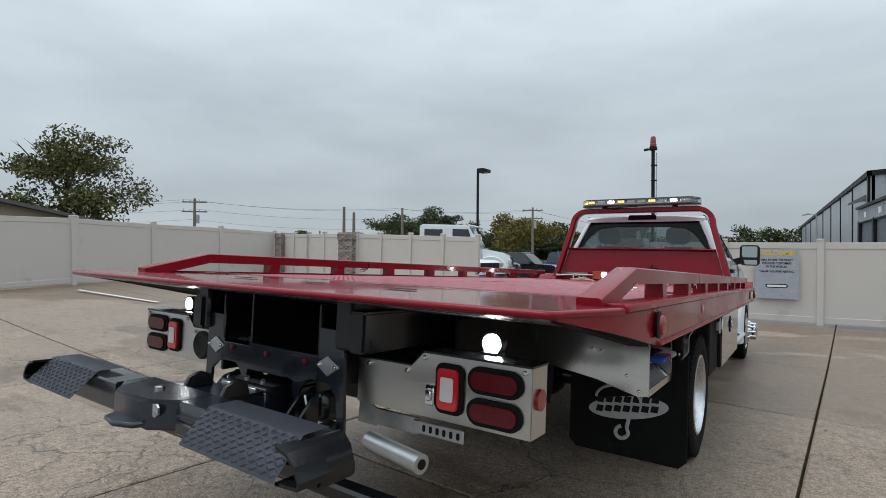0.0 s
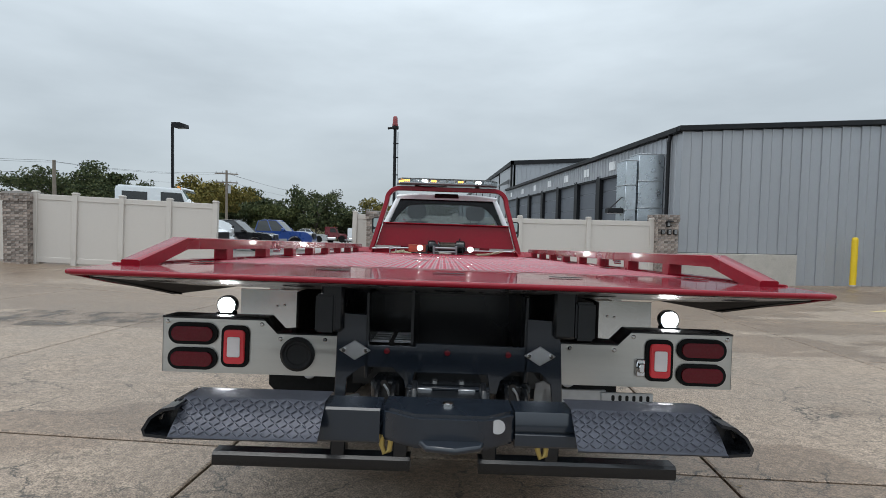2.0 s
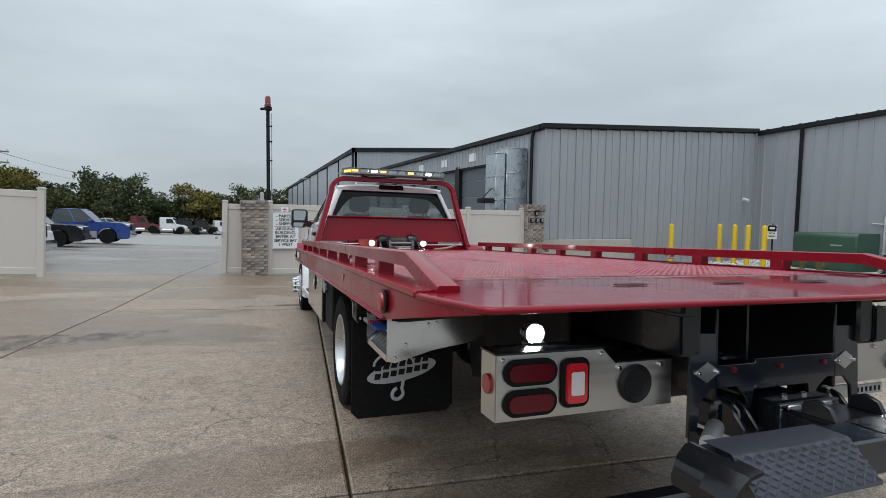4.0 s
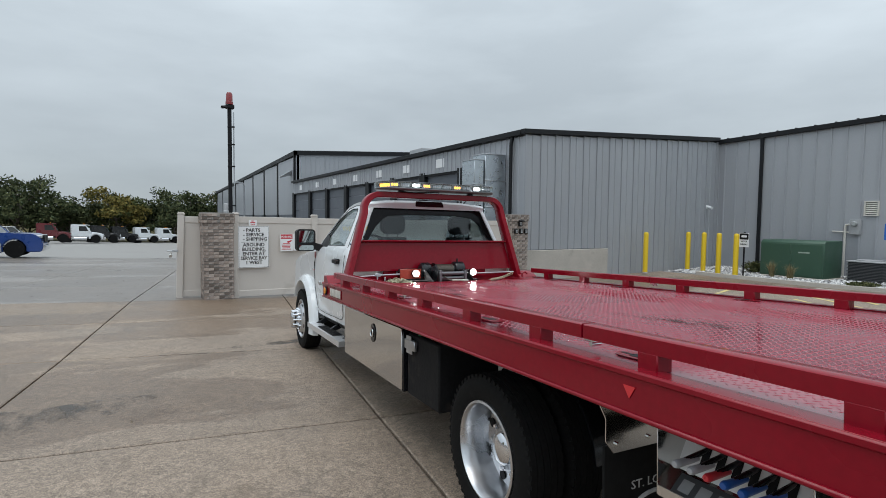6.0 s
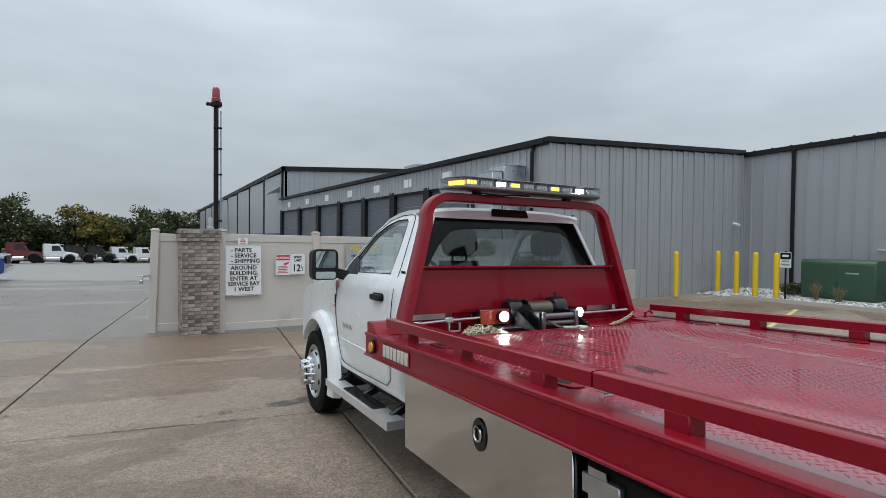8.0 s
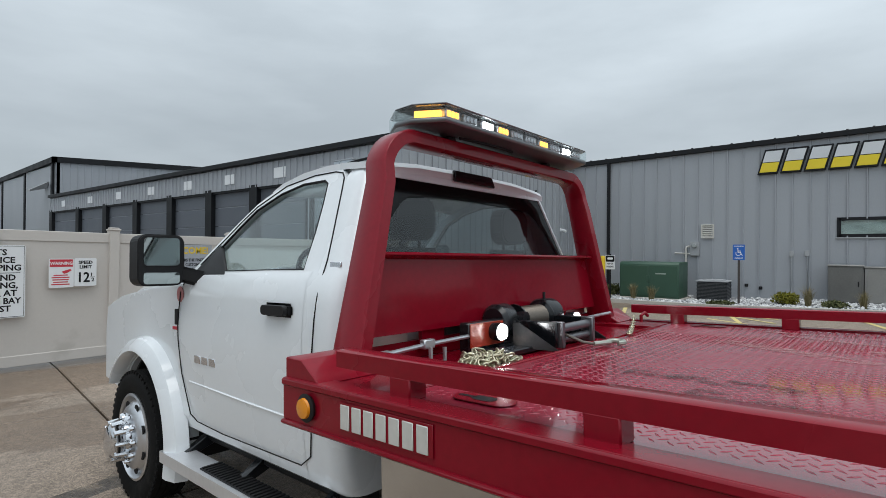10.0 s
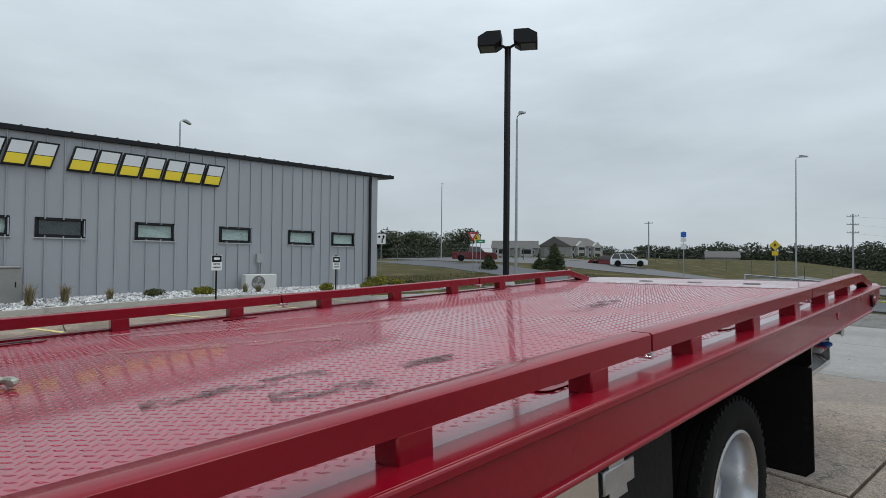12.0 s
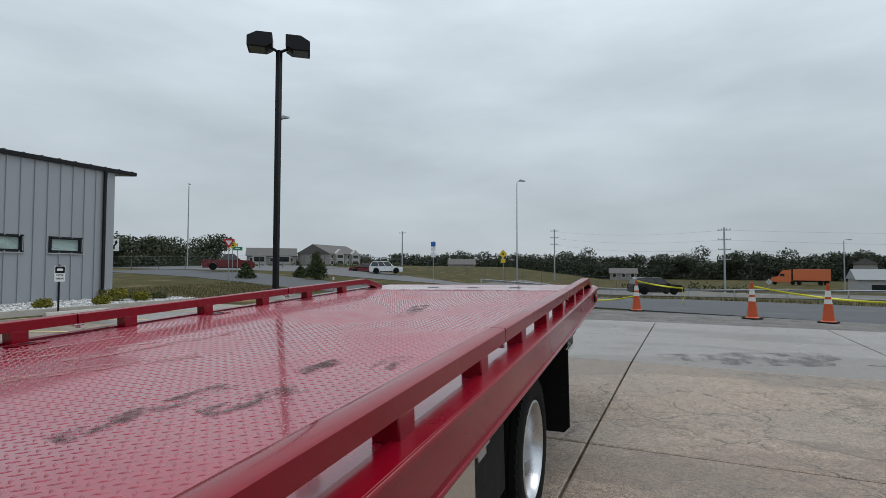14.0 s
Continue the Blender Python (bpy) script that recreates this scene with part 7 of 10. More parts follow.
        part("gold_hook", bm, YZINC, fr)
        bm = B()
        xo = 0.80 if s > 0 else 0.42
        xi = 0.58 if s > 0 else 0.30
        cyl(bm, (s * xi, -3.0 if s > 0 else -2.95, -0.434), (s * xo, -3.04, -0.440), 0.027, n=20)
        pin_ = part("cross_pin_tube", bm, GALV, fr, "galvanised tube")
        bm = B()
        cyl(bm, (s * (xo - 0.0005), -3.0399, -0.440), (s * (xo + 0.002), -3.0404, -0.440), 0.014, n=12)
        part("tube_hole", bm, BLACKINK, pin_)
        if s > 0:
            bm = B()
            box(bm, 0.58, 0.775, -2.79, -2.784, -0.460, -0.418, 0.003)
            box(bm, 0.36, 0.60, -2.784, -2.776, -0.468, -0.412, 0.003)
            prism(bm, [(0.33, -2.784, -0.475), (0.42, -2.784, -0.475), (0.42, -2.784, -0.415), (0.365, -2.784, -0.385), (0.335, -2.784, -0.395)], (0, 0.006, 0), 0.002)
            br_ = part("perforated_bracket", bm, GALV, fr)
            for q in range(6):
                bm = B()
                xq = 0.625 + 0.026 * q
                prism(bm, [(xq + a_, -2.791, -0.439 + b_) for a_, b_ in rrect(0.012, 0.022, 0.005, 3)], (0, 0.002, 0))
                part("slot", bm, BLACKINK, br_)
    # rear axle and tank
    bm = B()
    cyl(bm, (-0.9, -0.314, -0.69), (0.9, -0.314, -0.69), 0.07, n=14)
    bmesh.ops.create_uvsphere(bm, u_segments=16, v_segments=10, radius=0.19, matrix=Matrix.Translation((0, -0.314, -0.69)))
    cyl(bm, (-0.9, 4.572, -0.632), (0.9, 4.572, -0.632), 0.05, n=12)
    cyl(bm, (0, -0.3, -0.66), (0, 3.0, -0.5), 0.05, n=12)
    part("axle", bm, BLACKP, truck)
    # inner wheel covers
    for s in (-1, 1):
        bm = B()
        prism(bm, [(s * 0.55, y, z) for y, z in arc(-0.314, -0.69, 0.47, 175, 5) + arc(-0.314, -0.69, 0.455, 5, 175)], (s * 0.22, 0, 0))
        part("wheel_cover", bm, BLACKP, truck)
    # tool boxes
    for s in (-1, 1):
        tb = new("tool_box")
        tb.parent = truck
        tagged(tb, "polished stainless underbody tool box with a black latch")
        bm = B()
        box(bm, s * 0.86 - 0.255, s * 0.86 + 0.255, 0.76, 2.20, -0.655, -0.20, 0.006)
        part("box_body", bm, BLACKP, tb)
        bm = B()
        xx = s * 1.118
        box(bm, xx - 0.006, xx + 0.006, 0.765, 2.195, -0.645, -0.205, 0.004)
        part("box_door", bm, STEEL, tb, "mirror polished stainless door")
        bm = B()
        prism(bm, [(xx + s * 0.006, 1.37 + a, -0.33 + b) for a, b in [(0.055 * math.cos(t), 0.075 * math.sin(t)) for t in [2 * math.pi * k / 24 for k in range(24)]]], (s * 0.008, 0, 0), 0.002)
        lt = part("latch", bm, BLACKP, tb, "oval black folding latch")
        bm = B()
        tube(bm, [(xx + s * 0.02, 1.37 + 0.028 * math.cos(t), -0.325 + 0.034 * math.sin(t)) for t in [2 * math.pi * k / 16 for k in range(16)]], 0.006, 6, closed=True)
        part("latch_ring", bm, CHROME, lt)
        bm = B()
        box(bm, s * 0.87 - 0.22, s * 0.87 + 0.22, 0.24, 0.74, -0.66, -0.235, 0.01)
        part("battery_box", bm, UNDER, tb)
        bm = B()
        box(bm, s * 1.105 - 0.014, s * 1.105 + 0.014, 0.56, 0.73, -0.335, -0.265, 0.005)
        prism(bm, [(s * 1.112, 0.60, -0.36), (s * 1.112, 0.70, -0.36), (s * 1.112, 0.70, -0.24), (s * 1.112, 0.62, -0.24)], (s * 0.004, 0, 0))
        part("side_bracket", bm, GALV, tb)
        bm = B()
        tube(bm, [(s * 1.02, 0.55, -0.19), (s * 1.06, 0.60, -0.24), (s * 1.04, 0.64, -0.28)], 0.012, 8)
        part("green_hose", bm, mat("green_hose", (0.03, 0.22, 0.09), 0.4), tb)
    bm = B()
    lathe(bm, [(0.0, -0.03), (0.022, -0.025), (0.028, 0.0), (0.022, 0.025), (0.0, 0.03)], "y", (-1.0, 2.30, -0.185), 16)
    k = part("fuel_cap", bm, mat("bright_blue_plastic", (0.03, 0.20, 0.62), 0.35), truck, "bright blue filler cap on a tether")
    bm = B()
    tube(bm, [(-1.0 + 0.0, 2.30 + 0.055 * math.sin(a), -0.22 + 0.05 * math.cos(a)) for a in [2 * math.pi * q / 20 for q in range(20)]], 0.0025, 5, closed=True)
    part("tether", bm, BLACKINK, k)


truck_deck()
for s in (-1, 1):
    wheel(s * 1.115, -0.314, -0.690, s, "rear_wheel", dual=True)
    wheel(s * 1.065, 4.572, -0.645, s, "front_wheel", front=True)
truck_cab()
truck_headboard()
truck_winch()
truck_rear()


# ---- gate signs and fittings ----
def board(name, label, x, y, z, w, h, rz, material=None, t=0.006, r=0.02, category="sign", group=""):
    """A thin sheet sign with rounded corners; its face lies at z = 0 of its own frame, text runs along x and y."""
    m = pose(x, y, z, 90, 0, rz)
    s = thing(name, label, category, m, group)
    bm = B()
    prism(bm, [(px, py, -t) for px, py in rrect(w, h, r)], (0, 0, t))
    part("sheet", bm, material or WHITESIGN, s, smooth=False)
    return s


def line(s, text, size, x, y, material=None, squeeze=1.0, bold=0.0, align="CENTER", name="lettering"):
    return words(name, text, size, Matrix.Translation((x, y, 0.0015)), material or BLACKINK, s, squeeze, bold, align, 0.001)


def bars(s, rows, x, y, w, h, gap, material=None, name="text_bar"):
    """Unreadable lines as plain bars."""
    for i in range(rows):
        bm = B()
        k = w * (0.72 + 0.28 * ((i * 37) % 10) / 10)
        box(bm, x - k / 2, x + k / 2, y - i * gap - h, y - i * gap, 0.0, 0.002)
        part(name, bm, material or BLACKINK, s, smooth=False)


s = board("direction_sign", "large white gate sign with black directions in capitals", -0.470, 13.095, 0.963, 0.646, 0.92, 0)
for i, tx in enumerate(("- PARTS", "- SERVICE", "- SHIPPING")):
    line(s, tx, 0.105, -0.225, 0.335 - i * 0.098, bold=0.0028, align="LEFT")
for i, tx in enumerate(("AROUND", "BUILDING,", "ENTER AT", "SERVICE BAY", "1 WEST")):
    line(s, tx, 0.105, 0.0, 0.015 - i * 0.098, bold=0.0028, squeeze=1.0 if i != 3 else 0.92)
bm = B()
box(bm, -0.27, 0.27, 0.105, 0.112, 0, 0.002)
part("rule_line", bm, BLACKINK, s)
bm = B()
for a in ((-0.312, -0.307, -0.45, 0.45), (0.307, 0.312, -0.45, 0.45), (-0.307, 0.307, -0.45, -0.445), (-0.307, 0.307, 0.445, 0.45)):
    box(bm, a[0], a[1], a[2], a[3], 0, 0.0015)
part("border", bm, BLACKINK, s)
s = board("key_drop_sign", "small white key drop sign with a red arrow", -0.488, 13.095, 1.494, 0.17, 0.125, 0)
line(s, "KEY", 0.034, 0, 0.028, REDINK, bold=0.001)
line(s, "DROP", 0.034, 0, -0.052, REDINK, bold=0.001)
bm = B()
prism(bm, [(-0.05, -0.006, 0), (0.02, -0.006, 0), (0.02, -0.016, 0), (0.055, 0.004, 0), (0.02, 0.024, 0), (0.02, 0.014, 0), (-0.05, 0.014, 0)], (0, 0, 0.002))
part("arrow", bm, REDINK, s)
s = board("warning_sign", "white warning sign with a red header on the fence", 0.243, 13.095, 1.052, 0.282, 0.391, 0)
bm = B()
box(bm, -0.13, 0.13, 0.085, 0.185, 0, 0.002)
part("header", bm, REDINK, s)
line(s, "WARNING", 0.060, 0, 0.112, WHITESIGN, 0.88, 0.0015)
bm = B()
prism(bm, [(0.0, 0.02, 0), (0.10, 0.055, 0), (0.115, 0.035, 0), (0.06, 0.0, 0), (0.03, -0.01, 0)], (0, 0, 0.002))
part("symbol", bm, REDINK, s)
bars(s, 5, -0.01, -0.02, 0.22, 0.014, 0.031, REDINK)
s = board("speed_limit_sign", "white speed limit sign with black lettering on the fence", 0.524, 13.098, 1.059, 0.266, 0.388, 0)
line(s, "SPEED", 0.062, 0, 0.115, bold=0.0018)
line(s, "LIMIT", 0.062, 0, 0.052, bold=0.0018)
line(s, "12", 0.19, -0.028, -0.135, bold=0.004, squeeze=0.85)
line(s, "1", 0.07, 0.072, -0.06, bold=0.0015)
line(s, "2", 0.07, 0.088, -0.13, bold=0.0015)
bm = B()
box(bm, 0.055, 0.115, -0.073, -0.067, 0, 0.002)
part("fraction_bar", bm, BLACKINK, s)
BANNER = mat("grey_banner_vinyl", (0.36, 0.38, 0.42), 0.5, var=0.18, scale=7, fine=30)
s = board("welcome_banner", "grey welcome banner with yellow and white lettering on the fence", 1.925, 13.10, 0.898, 0.83, 1.116, 0, BANNER, 0.004, 0.01)
line(s, "WELCOME!", 0.150, 0, 0.415, YELLOW, 0.93, 0.004)
for i, (tx, z) in enumerate((("HERE ENTERS THE FINEST", 0.29), ("WRECKER CUSTOMERS", 0.215), ("IN THE WORLD!", 0.140), ("THANK YOU FOR VISITING.", 0.030))):
    line(s, tx, 0.066, 0, z, BLACKINK, 0.80, 0.0016)
bm = B()
prism(bm, [(px, py - 0.27, 0.0016) for px, py in rrect(0.42, 0.085, 0.04)], (0, 0, 0.001))
part("logo_shape", bm, BLACKINK, s)
bm = B()
prism(bm, [(px, py - 0.27, 0.0026) for px, py in rrect(0.37, 0.045, 0.02)], (0, 0, 0.001))
part("logo_band", bm, WHITESIGN, s)
bm = B()
for k in range(24):
    for j in range(15):
        a = 40 if (k + j) % 2 else -40
        m = Matrix.Translation((-0.40 + k * 0.034, -0.53 + j * 0.03, 0.0005)) @ Matrix.Rotation(radians(a), 4, "Z")
        box(bm, -0.011, 0.011, -0.002, 0.002, 0, 0.001, m=m)
part("tread_print", bm, mat("banner_silver", (0.55, 0.56, 0.58), 0.5), s)

latch = thing("gate_latch", "galvanised steel slide latch with a padlock on the gate leaf", "latch", pose(-1.95, 13.55, 0.86))
bm = B()
box(bm, -0.10, 0.02, -0.03, 0.0, 0.0, 0.05, 0.004)
cyl(bm, (-0.19, -0.02, 0.025), (0.0, -0.02, 0.025), 0.011, n=8)
part("bolt_body", bm, GALV, latch)
bm = B()
tube(bm, [(-0.13, -0.03, 0.0), (-0.145, -0.03, -0.04), (-0.11, -0.03, -0.05), (-0.10, -0.03, 0.0)], 0.006, 6)
box(bm, -0.155, -0.095, -0.045, -0.015, -0.115, -0.05, 0.006)
part("padlock", bm, STEEL, latch)

cap = thing("pillar_lamp", "small grey domed lamp on the pillar cap", "lamp", pose(-1.02, 13.2, gz(-1.2, 13.2) + 1.87))
bm = B()
lathe(bm, [(0.06, 0), (0.06, 0.03), (0.045, 0.04), (0.05, 0.15), (0.04, 0.19), (0.0, 0.205)], "z", (0, 0, 0), 14)
part("dome", bm, UNIT, cap)

for x, z, w, h in ((6.898, 1.512, 0.10, 0.14), (6.749, 1.293, 0.10, 0.13), (6.936, 1.296, 0.11, 0.15), (7.108, 1.298, 0.11, 0.14)):
    k = thing("entry_keypad", "small black entry keypad box on the brick pillar", "keypad", pose(x, 12.985, z, 90, 0, 0), "keypads")
    bm = B()
    box(bm, -w / 2, w / 2, -h / 2, h / 2, -0.02, 0.05, 0.008)
    part("case", bm, PLASTIC, k)
    bm = B()
    box(bm, -w * 0.34, w * 0.34, -h * 0.30, h * 0.34, 0.049, 0.053, 0.002)
    part("face_plate", bm, UNIT, k)
    for i in range(6):
        bm = B()
        bx, by = (i % 3 - 1) * w * 0.2, (i // 3 - 0.5) * h * 0.22
        box(bm, bx - 0.007, bx + 0.007, by - 0.007, by + 0.007, 0.053, 0.056, 0.001)
        part("key", bm, BLACKINK, k)
k = thing("intercom_visor", "small black hood over the keypads on the pillar", "hood", pose(6.93, 12.985, 1.60, 90, 0, 0))
bm = B()
prism(bm, [(-0.09, -0.02, -0.02), (-0.09, 0.03, -0.02), (-0.09, 0.0, 0.10), (-0.09, -0.02, 0.10)], (0.18, 0, 0), 0.006)
part("hood", bm, PLASTIC, k)

# pole with a red beacon, a small camera and its conduit
p = thing("beacon_pole", "slim black steel pole with a red beacon and camera", "pole", pose(-0.80, 14.04, gz(-0.8, 14.04) - 0.15))
bm = B()
cyl(bm, (0, 0, 0.05), (0, 0, 4.50), 0.045, n=14)
part("shaft", bm, POLEB, p)
bm = B()
cyl(bm, (0.085, -0.02, 0.2), (0.085, -0.02, 4.35), 0.014, n=8)
part("conduit", bm, GALV, p)
for z in (2.2, 3.1, 3.6, 4.0):
    bm = B()
    box(bm, -0.05, 0.105, -0.055, 0.0, z, z + 0.03, 0.004)
    part("bracket", bm, POLEB, p)
bm = B()
box(bm, -0.09, 0.10, -0.08, 0.06, 4.42, 4.52, 0.02)
b_ = part("junction_box", bm, POLEB, p)
bm = B()
lathe(bm, [(0.085, 4.52), (0.085, 4.58), (0.075, 4.59), (0.07, 4.75), (0.05, 4.79), (0.0, 4.795)], "z", (0, 0, 0), 18)
part("beacon_lens", bm, mat("red_beacon", (0.22, 0.010, 0.012), 0.25, coat=0.5, bump=0.2, bscale=60), p, "ribbed red beacon lens")
bm = B()
cyl(bm, (-0.11, -0.10, 4.44), (-0.18, -0.20, 4.41), 0.035, n=10)
box(bm, -0.12, -0.05, -0.09, -0.03, 4.42, 4.46, 0.005)
part("camera_body", bm, PLASTIC, p)

# ---- along the building ----
def bollard(x, y, z0, h=1.42):
    p = thing("bollard", "bright yellow domed steel bollard", "bollard", pose(x, y, z0), "bollards")
    bm = B()
    lathe(bm, [(0.082, 0), (0.082, h - 0.09), (0.078, h - 0.045), (0.055, h - 0.012), (0.0, h)], "z", (0, 0, 0), 20)
    part("sleeve", bm, YELLOW, p)
    bm = B()
    lathe(bm, [(0.085, 0.0), (0.085, 0.03), (0.082, 0.035)], "z", (0, 0, 0), 20)
    part("base_ring", bm, CONC, p)


for x, y in ((12.5, 13.0), (14.95, 13.05), (14.9, 12.4), (14.5, 11.6), (14.37, 10.93)):
    bollard(x, y, -0.16)

c = thing("wall_camera", "small white security camera on the metal wall", "camera", pose(16.74, 13.5, 2.2))
bm = B()
cyl(bm, (0, -0.02, 0.03), (-0.05, -0.24, -0.03), 0.055, n=12)
part("body", bm, WHITEP, c)
bm = B()
box(bm, -0.06, 0.06, -0.02, 0.03, -0.05, 0.09, 0.01)
cyl(bm, (0, 0.0, 0.05), (0, -0.08, 0.06), 0.02, n=8)
part("bracket", bm, WHITEP, c)

DUCT = mat("bright_galvanised_duct", (0.55, 0.60, 0.64), 0.32, 0.85, var=0.12, scale=5, fine=22, rvar=0.1)
for x0, x1, z0, z1 in ((6.64, 7.42, 1.2, 3.66), (6.24, 6.58, 1.2, 3.46)):
    k = thing("duct", "bright galvanised box duct beside the wall", "duct", group="wall ducts")
    n = 3
    for i in range(n):
        bm = B()
        a, b_ = z0 + (z1 - z0) * i / n, z0 + (z1 - z0) * (i + 1) / n
        box(bm, x0, x1, 14.4, 15.1, a + 0.012, b_ - 0.012, 0.01)
        part("duct_section", bm, DUCT, k)
        bm = B()
        box(bm, x0 - 0.02, x1 + 0.02, 14.38, 15.12, b_ - 0.014, b_ + 0.014, 0.003)
        part("flange", bm, GALV, k)
    bm = B()
    box(bm, x0 + 0.08, x1 - 0.08, 14.5, 15.0, -0.2, 1.2, 0.01)
    part("stand", bm, GALV, k)
k = thing("wall_lamp", "black box lamp on an arm beside the ducts", "lamp")
bm = B()
box(bm, 5.73, 6.20, 14.4, 14.7, 1.84, 2.0, 0.02)
part("head", bm, TRIMD, k)
bm = B()
tube(bm, [(5.83, 14.5, 2.0), (6.2, 14.6, 2.32), (6.42, 14.7, 2.4)], 0.02, 6)
part("arm", bm, TRIMD, k)
bm = B()
box(bm, 5.78, 6.15, 14.45, 14.65, 1.825, 1.842)
part("lens", bm, LENSW, k)


def visitor_sign(x, y, zc, rz=-90):
    z0 = gz(x, y) - 0.05
    s = board("visitor_parking_sign", "white visitor parking sign with a black header on a thin post", x, y, zc, 0.31, 0.46, rz, group="visitor signs")
    bm = B()
    prism(bm, [(px, py + 0.115, 0.0) for px, py in rrect(0.285, 0.20, 0.03)], (0, 0, 0.0015))
    part("header", bm, BLACKINK, s)
    bm = B()
    prism(bm, [(px, py + 0.12, 0.0015) for px, py in rrect(0.18, 0.07, 0.03)], (0, 0, 0.001))
    part("logo_shape", bm, WHITESIGN, s)
    line(s, "VISITOR", 0.072, 0, -0.07, squeeze=0.80, bold=0.002)
    line(s, "PARKING", 0.072, 0, -0.165, squeeze=0.76, bold=0.002)
    bm = B()
    box(bm, -0.02, 0.02, z0 - zc, 0.27, -0.045, -0.008, 0.003)
    part("post", bm, POLEB, s)
    return s


visitor_sign(13.66, -0.70, 1.17)
visitor_sign(13.66, -4.92, 1.17)
visitor_sign(14.40, 10.70, 1.05)
s = board("handicapped_sign", "blue handicapped parking sign with white symbol on a dark post", 15.31, 7.18, 1.40, 0.31, 0.46, -90, BLUESIGN)
line(s, "HANDICAPPED", 0.044, 0, 0.165, WHITESIGN, 0.82, 0.0012)
line(s, "PARKING", 0.060, 0, -0.195, WHITESIGN, 0.85, 0.0015)
bm = B()
for k in range(16):
    a0, a1 = radians(150 + 270 * k / 16), radians(150 + 270 * (k + 1) / 16)
    prism(bm, [(0.075 * math.cos(a0) * f - 0.01, 0.075 * math.sin(a0) * f - 0.03, 0) for f in (1.0,)] + [(0.075 * math.cos(a1) - 0.01, 0.075 * math.sin(a1) - 0.03, 0), (0.057 * math.cos(a1) - 0.01, 0.057 * math.sin(a1) - 0.03, 0), (0.057 * math.cos(a0) - 0.01, 0.057 * math.sin(a0) - 0.03, 0)], (0, 0, 0.0015))
part("wheel_symbol", bm, WHITESIGN, s)
bm = B()
for q in ([(-0.035, 0.09), (-0.015, 0.09), (-0.005, -0.005), (-0.028, -0.005)], [(-0.028, -0.02), (0.055, -0.02), (0.055, 0.0), (-0.028, 0.0)], [(0.038, -0.02), (0.056, -0.02), (0.10, -0.095), (0.082, -0.10)], [(-0.018, 0.032), (0.045, 0.032), (0.045, 0.048), (-0.018, 0.048)]):
    prism(bm, [(a, b_, 0) for a, b_ in q], (0, 0, 0.002))
lathe(bm, [(0.0, 0.0), (0.02, 0.0), (0.02, 0.002), (0.0, 0.002)], "z", (-0.03, 0.112, 0), 12)
part("seat_symbol", bm, WHITESIGN, s)
bm = B()
box(bm, -0.03, 0.03, -1.60, 0.20, -0.055, -0.008, 0.004)
part("post", bm, mat("dark_brown_post", (0.06, 0.05, 0.045), 0.6), s)

t_ = thing("utility_transformer", "dark green pad-mounted transformer cabinet with padlocked doors", "transformer")
bm = B()
prism(bm, [(15.62, 8.9, -0.12), (16.8, 8.9, -0.12), (16.8, 8.9, 1.06), (15.70, 8.9, 1.06), (15.62, 8.9, 0.98)], (0, 1.9, 0), 0.012)
part("cabinet", bm, GREENBOX, t_)
for y0, y1 in ((8.94, 9.83), (9.86, 10.76)):
    bm = B()
    box(bm, 15.602, 15.62, y0, y1, -0.06, 0.94, 0.005)
    part("door", bm, GREENBOX, t_)
bm = B()
box(bm, 15.585, 15.60, 9.80, 9.90, 0.40, 0.62, 0.005)
part("lock_hasp", bm, GREENBOX, t_)
bm = B()
box(bm, 15.596, 15.602, 9.3, 9.62, 0.66, 0.70)
part("text_bar", bm, mat("pale_label", (0.35, 0.42, 0.36), 0.6), t_)
bm = B()
box(bm, 15.5, 16.9, 8.8, 10.9, -0.20, -0.12, 0.01)
tagged(link("concrete_pad", bm, CONC), "concrete pad under the transformer", "slab", kind="structure")

ac = thing("ac_condenser", "square dark grey louvred air conditioning condenser", "air conditioner")
bm = B()
box(bm, 16.15, 16.95, 7.62, 8.48, -0.17, 0.45, 0.02)
part("coil", bm, mat("dark_coil", (0.03, 0.032, 0.035), 0.6, 0.3), ac)
for z in [-0.14 + 0.045 * k for k in range(13)]:
    bm = B()
    for a in ((16.13, 16.15, 7.60, 8.50), (16.95, 16.97, 7.60, 8.50), (16.15, 16.95, 7.60, 7.62), (16.15, 16.95, 8.48, 8.50)):
        box(bm, a[0], a[1], a[2], a[3], z, z + 0.012)
    part("louvre", bm, mat("condenser_louvre", (0.10, 0.105, 0.11), 0.5, 0.2), ac, smooth=False)
bm = B()
box(bm, 16.11, 16.99, 7.58, 8.52, 0.45, 0.49, 0.01)
lathe(bm, [(0.34, 0.49), (0.34, 0.515), (0.30, 0.52), (0.0, 0.53)], "z", (16.55, 8.05, 0), 20)
part("top_guard", bm, UNIT, ac)

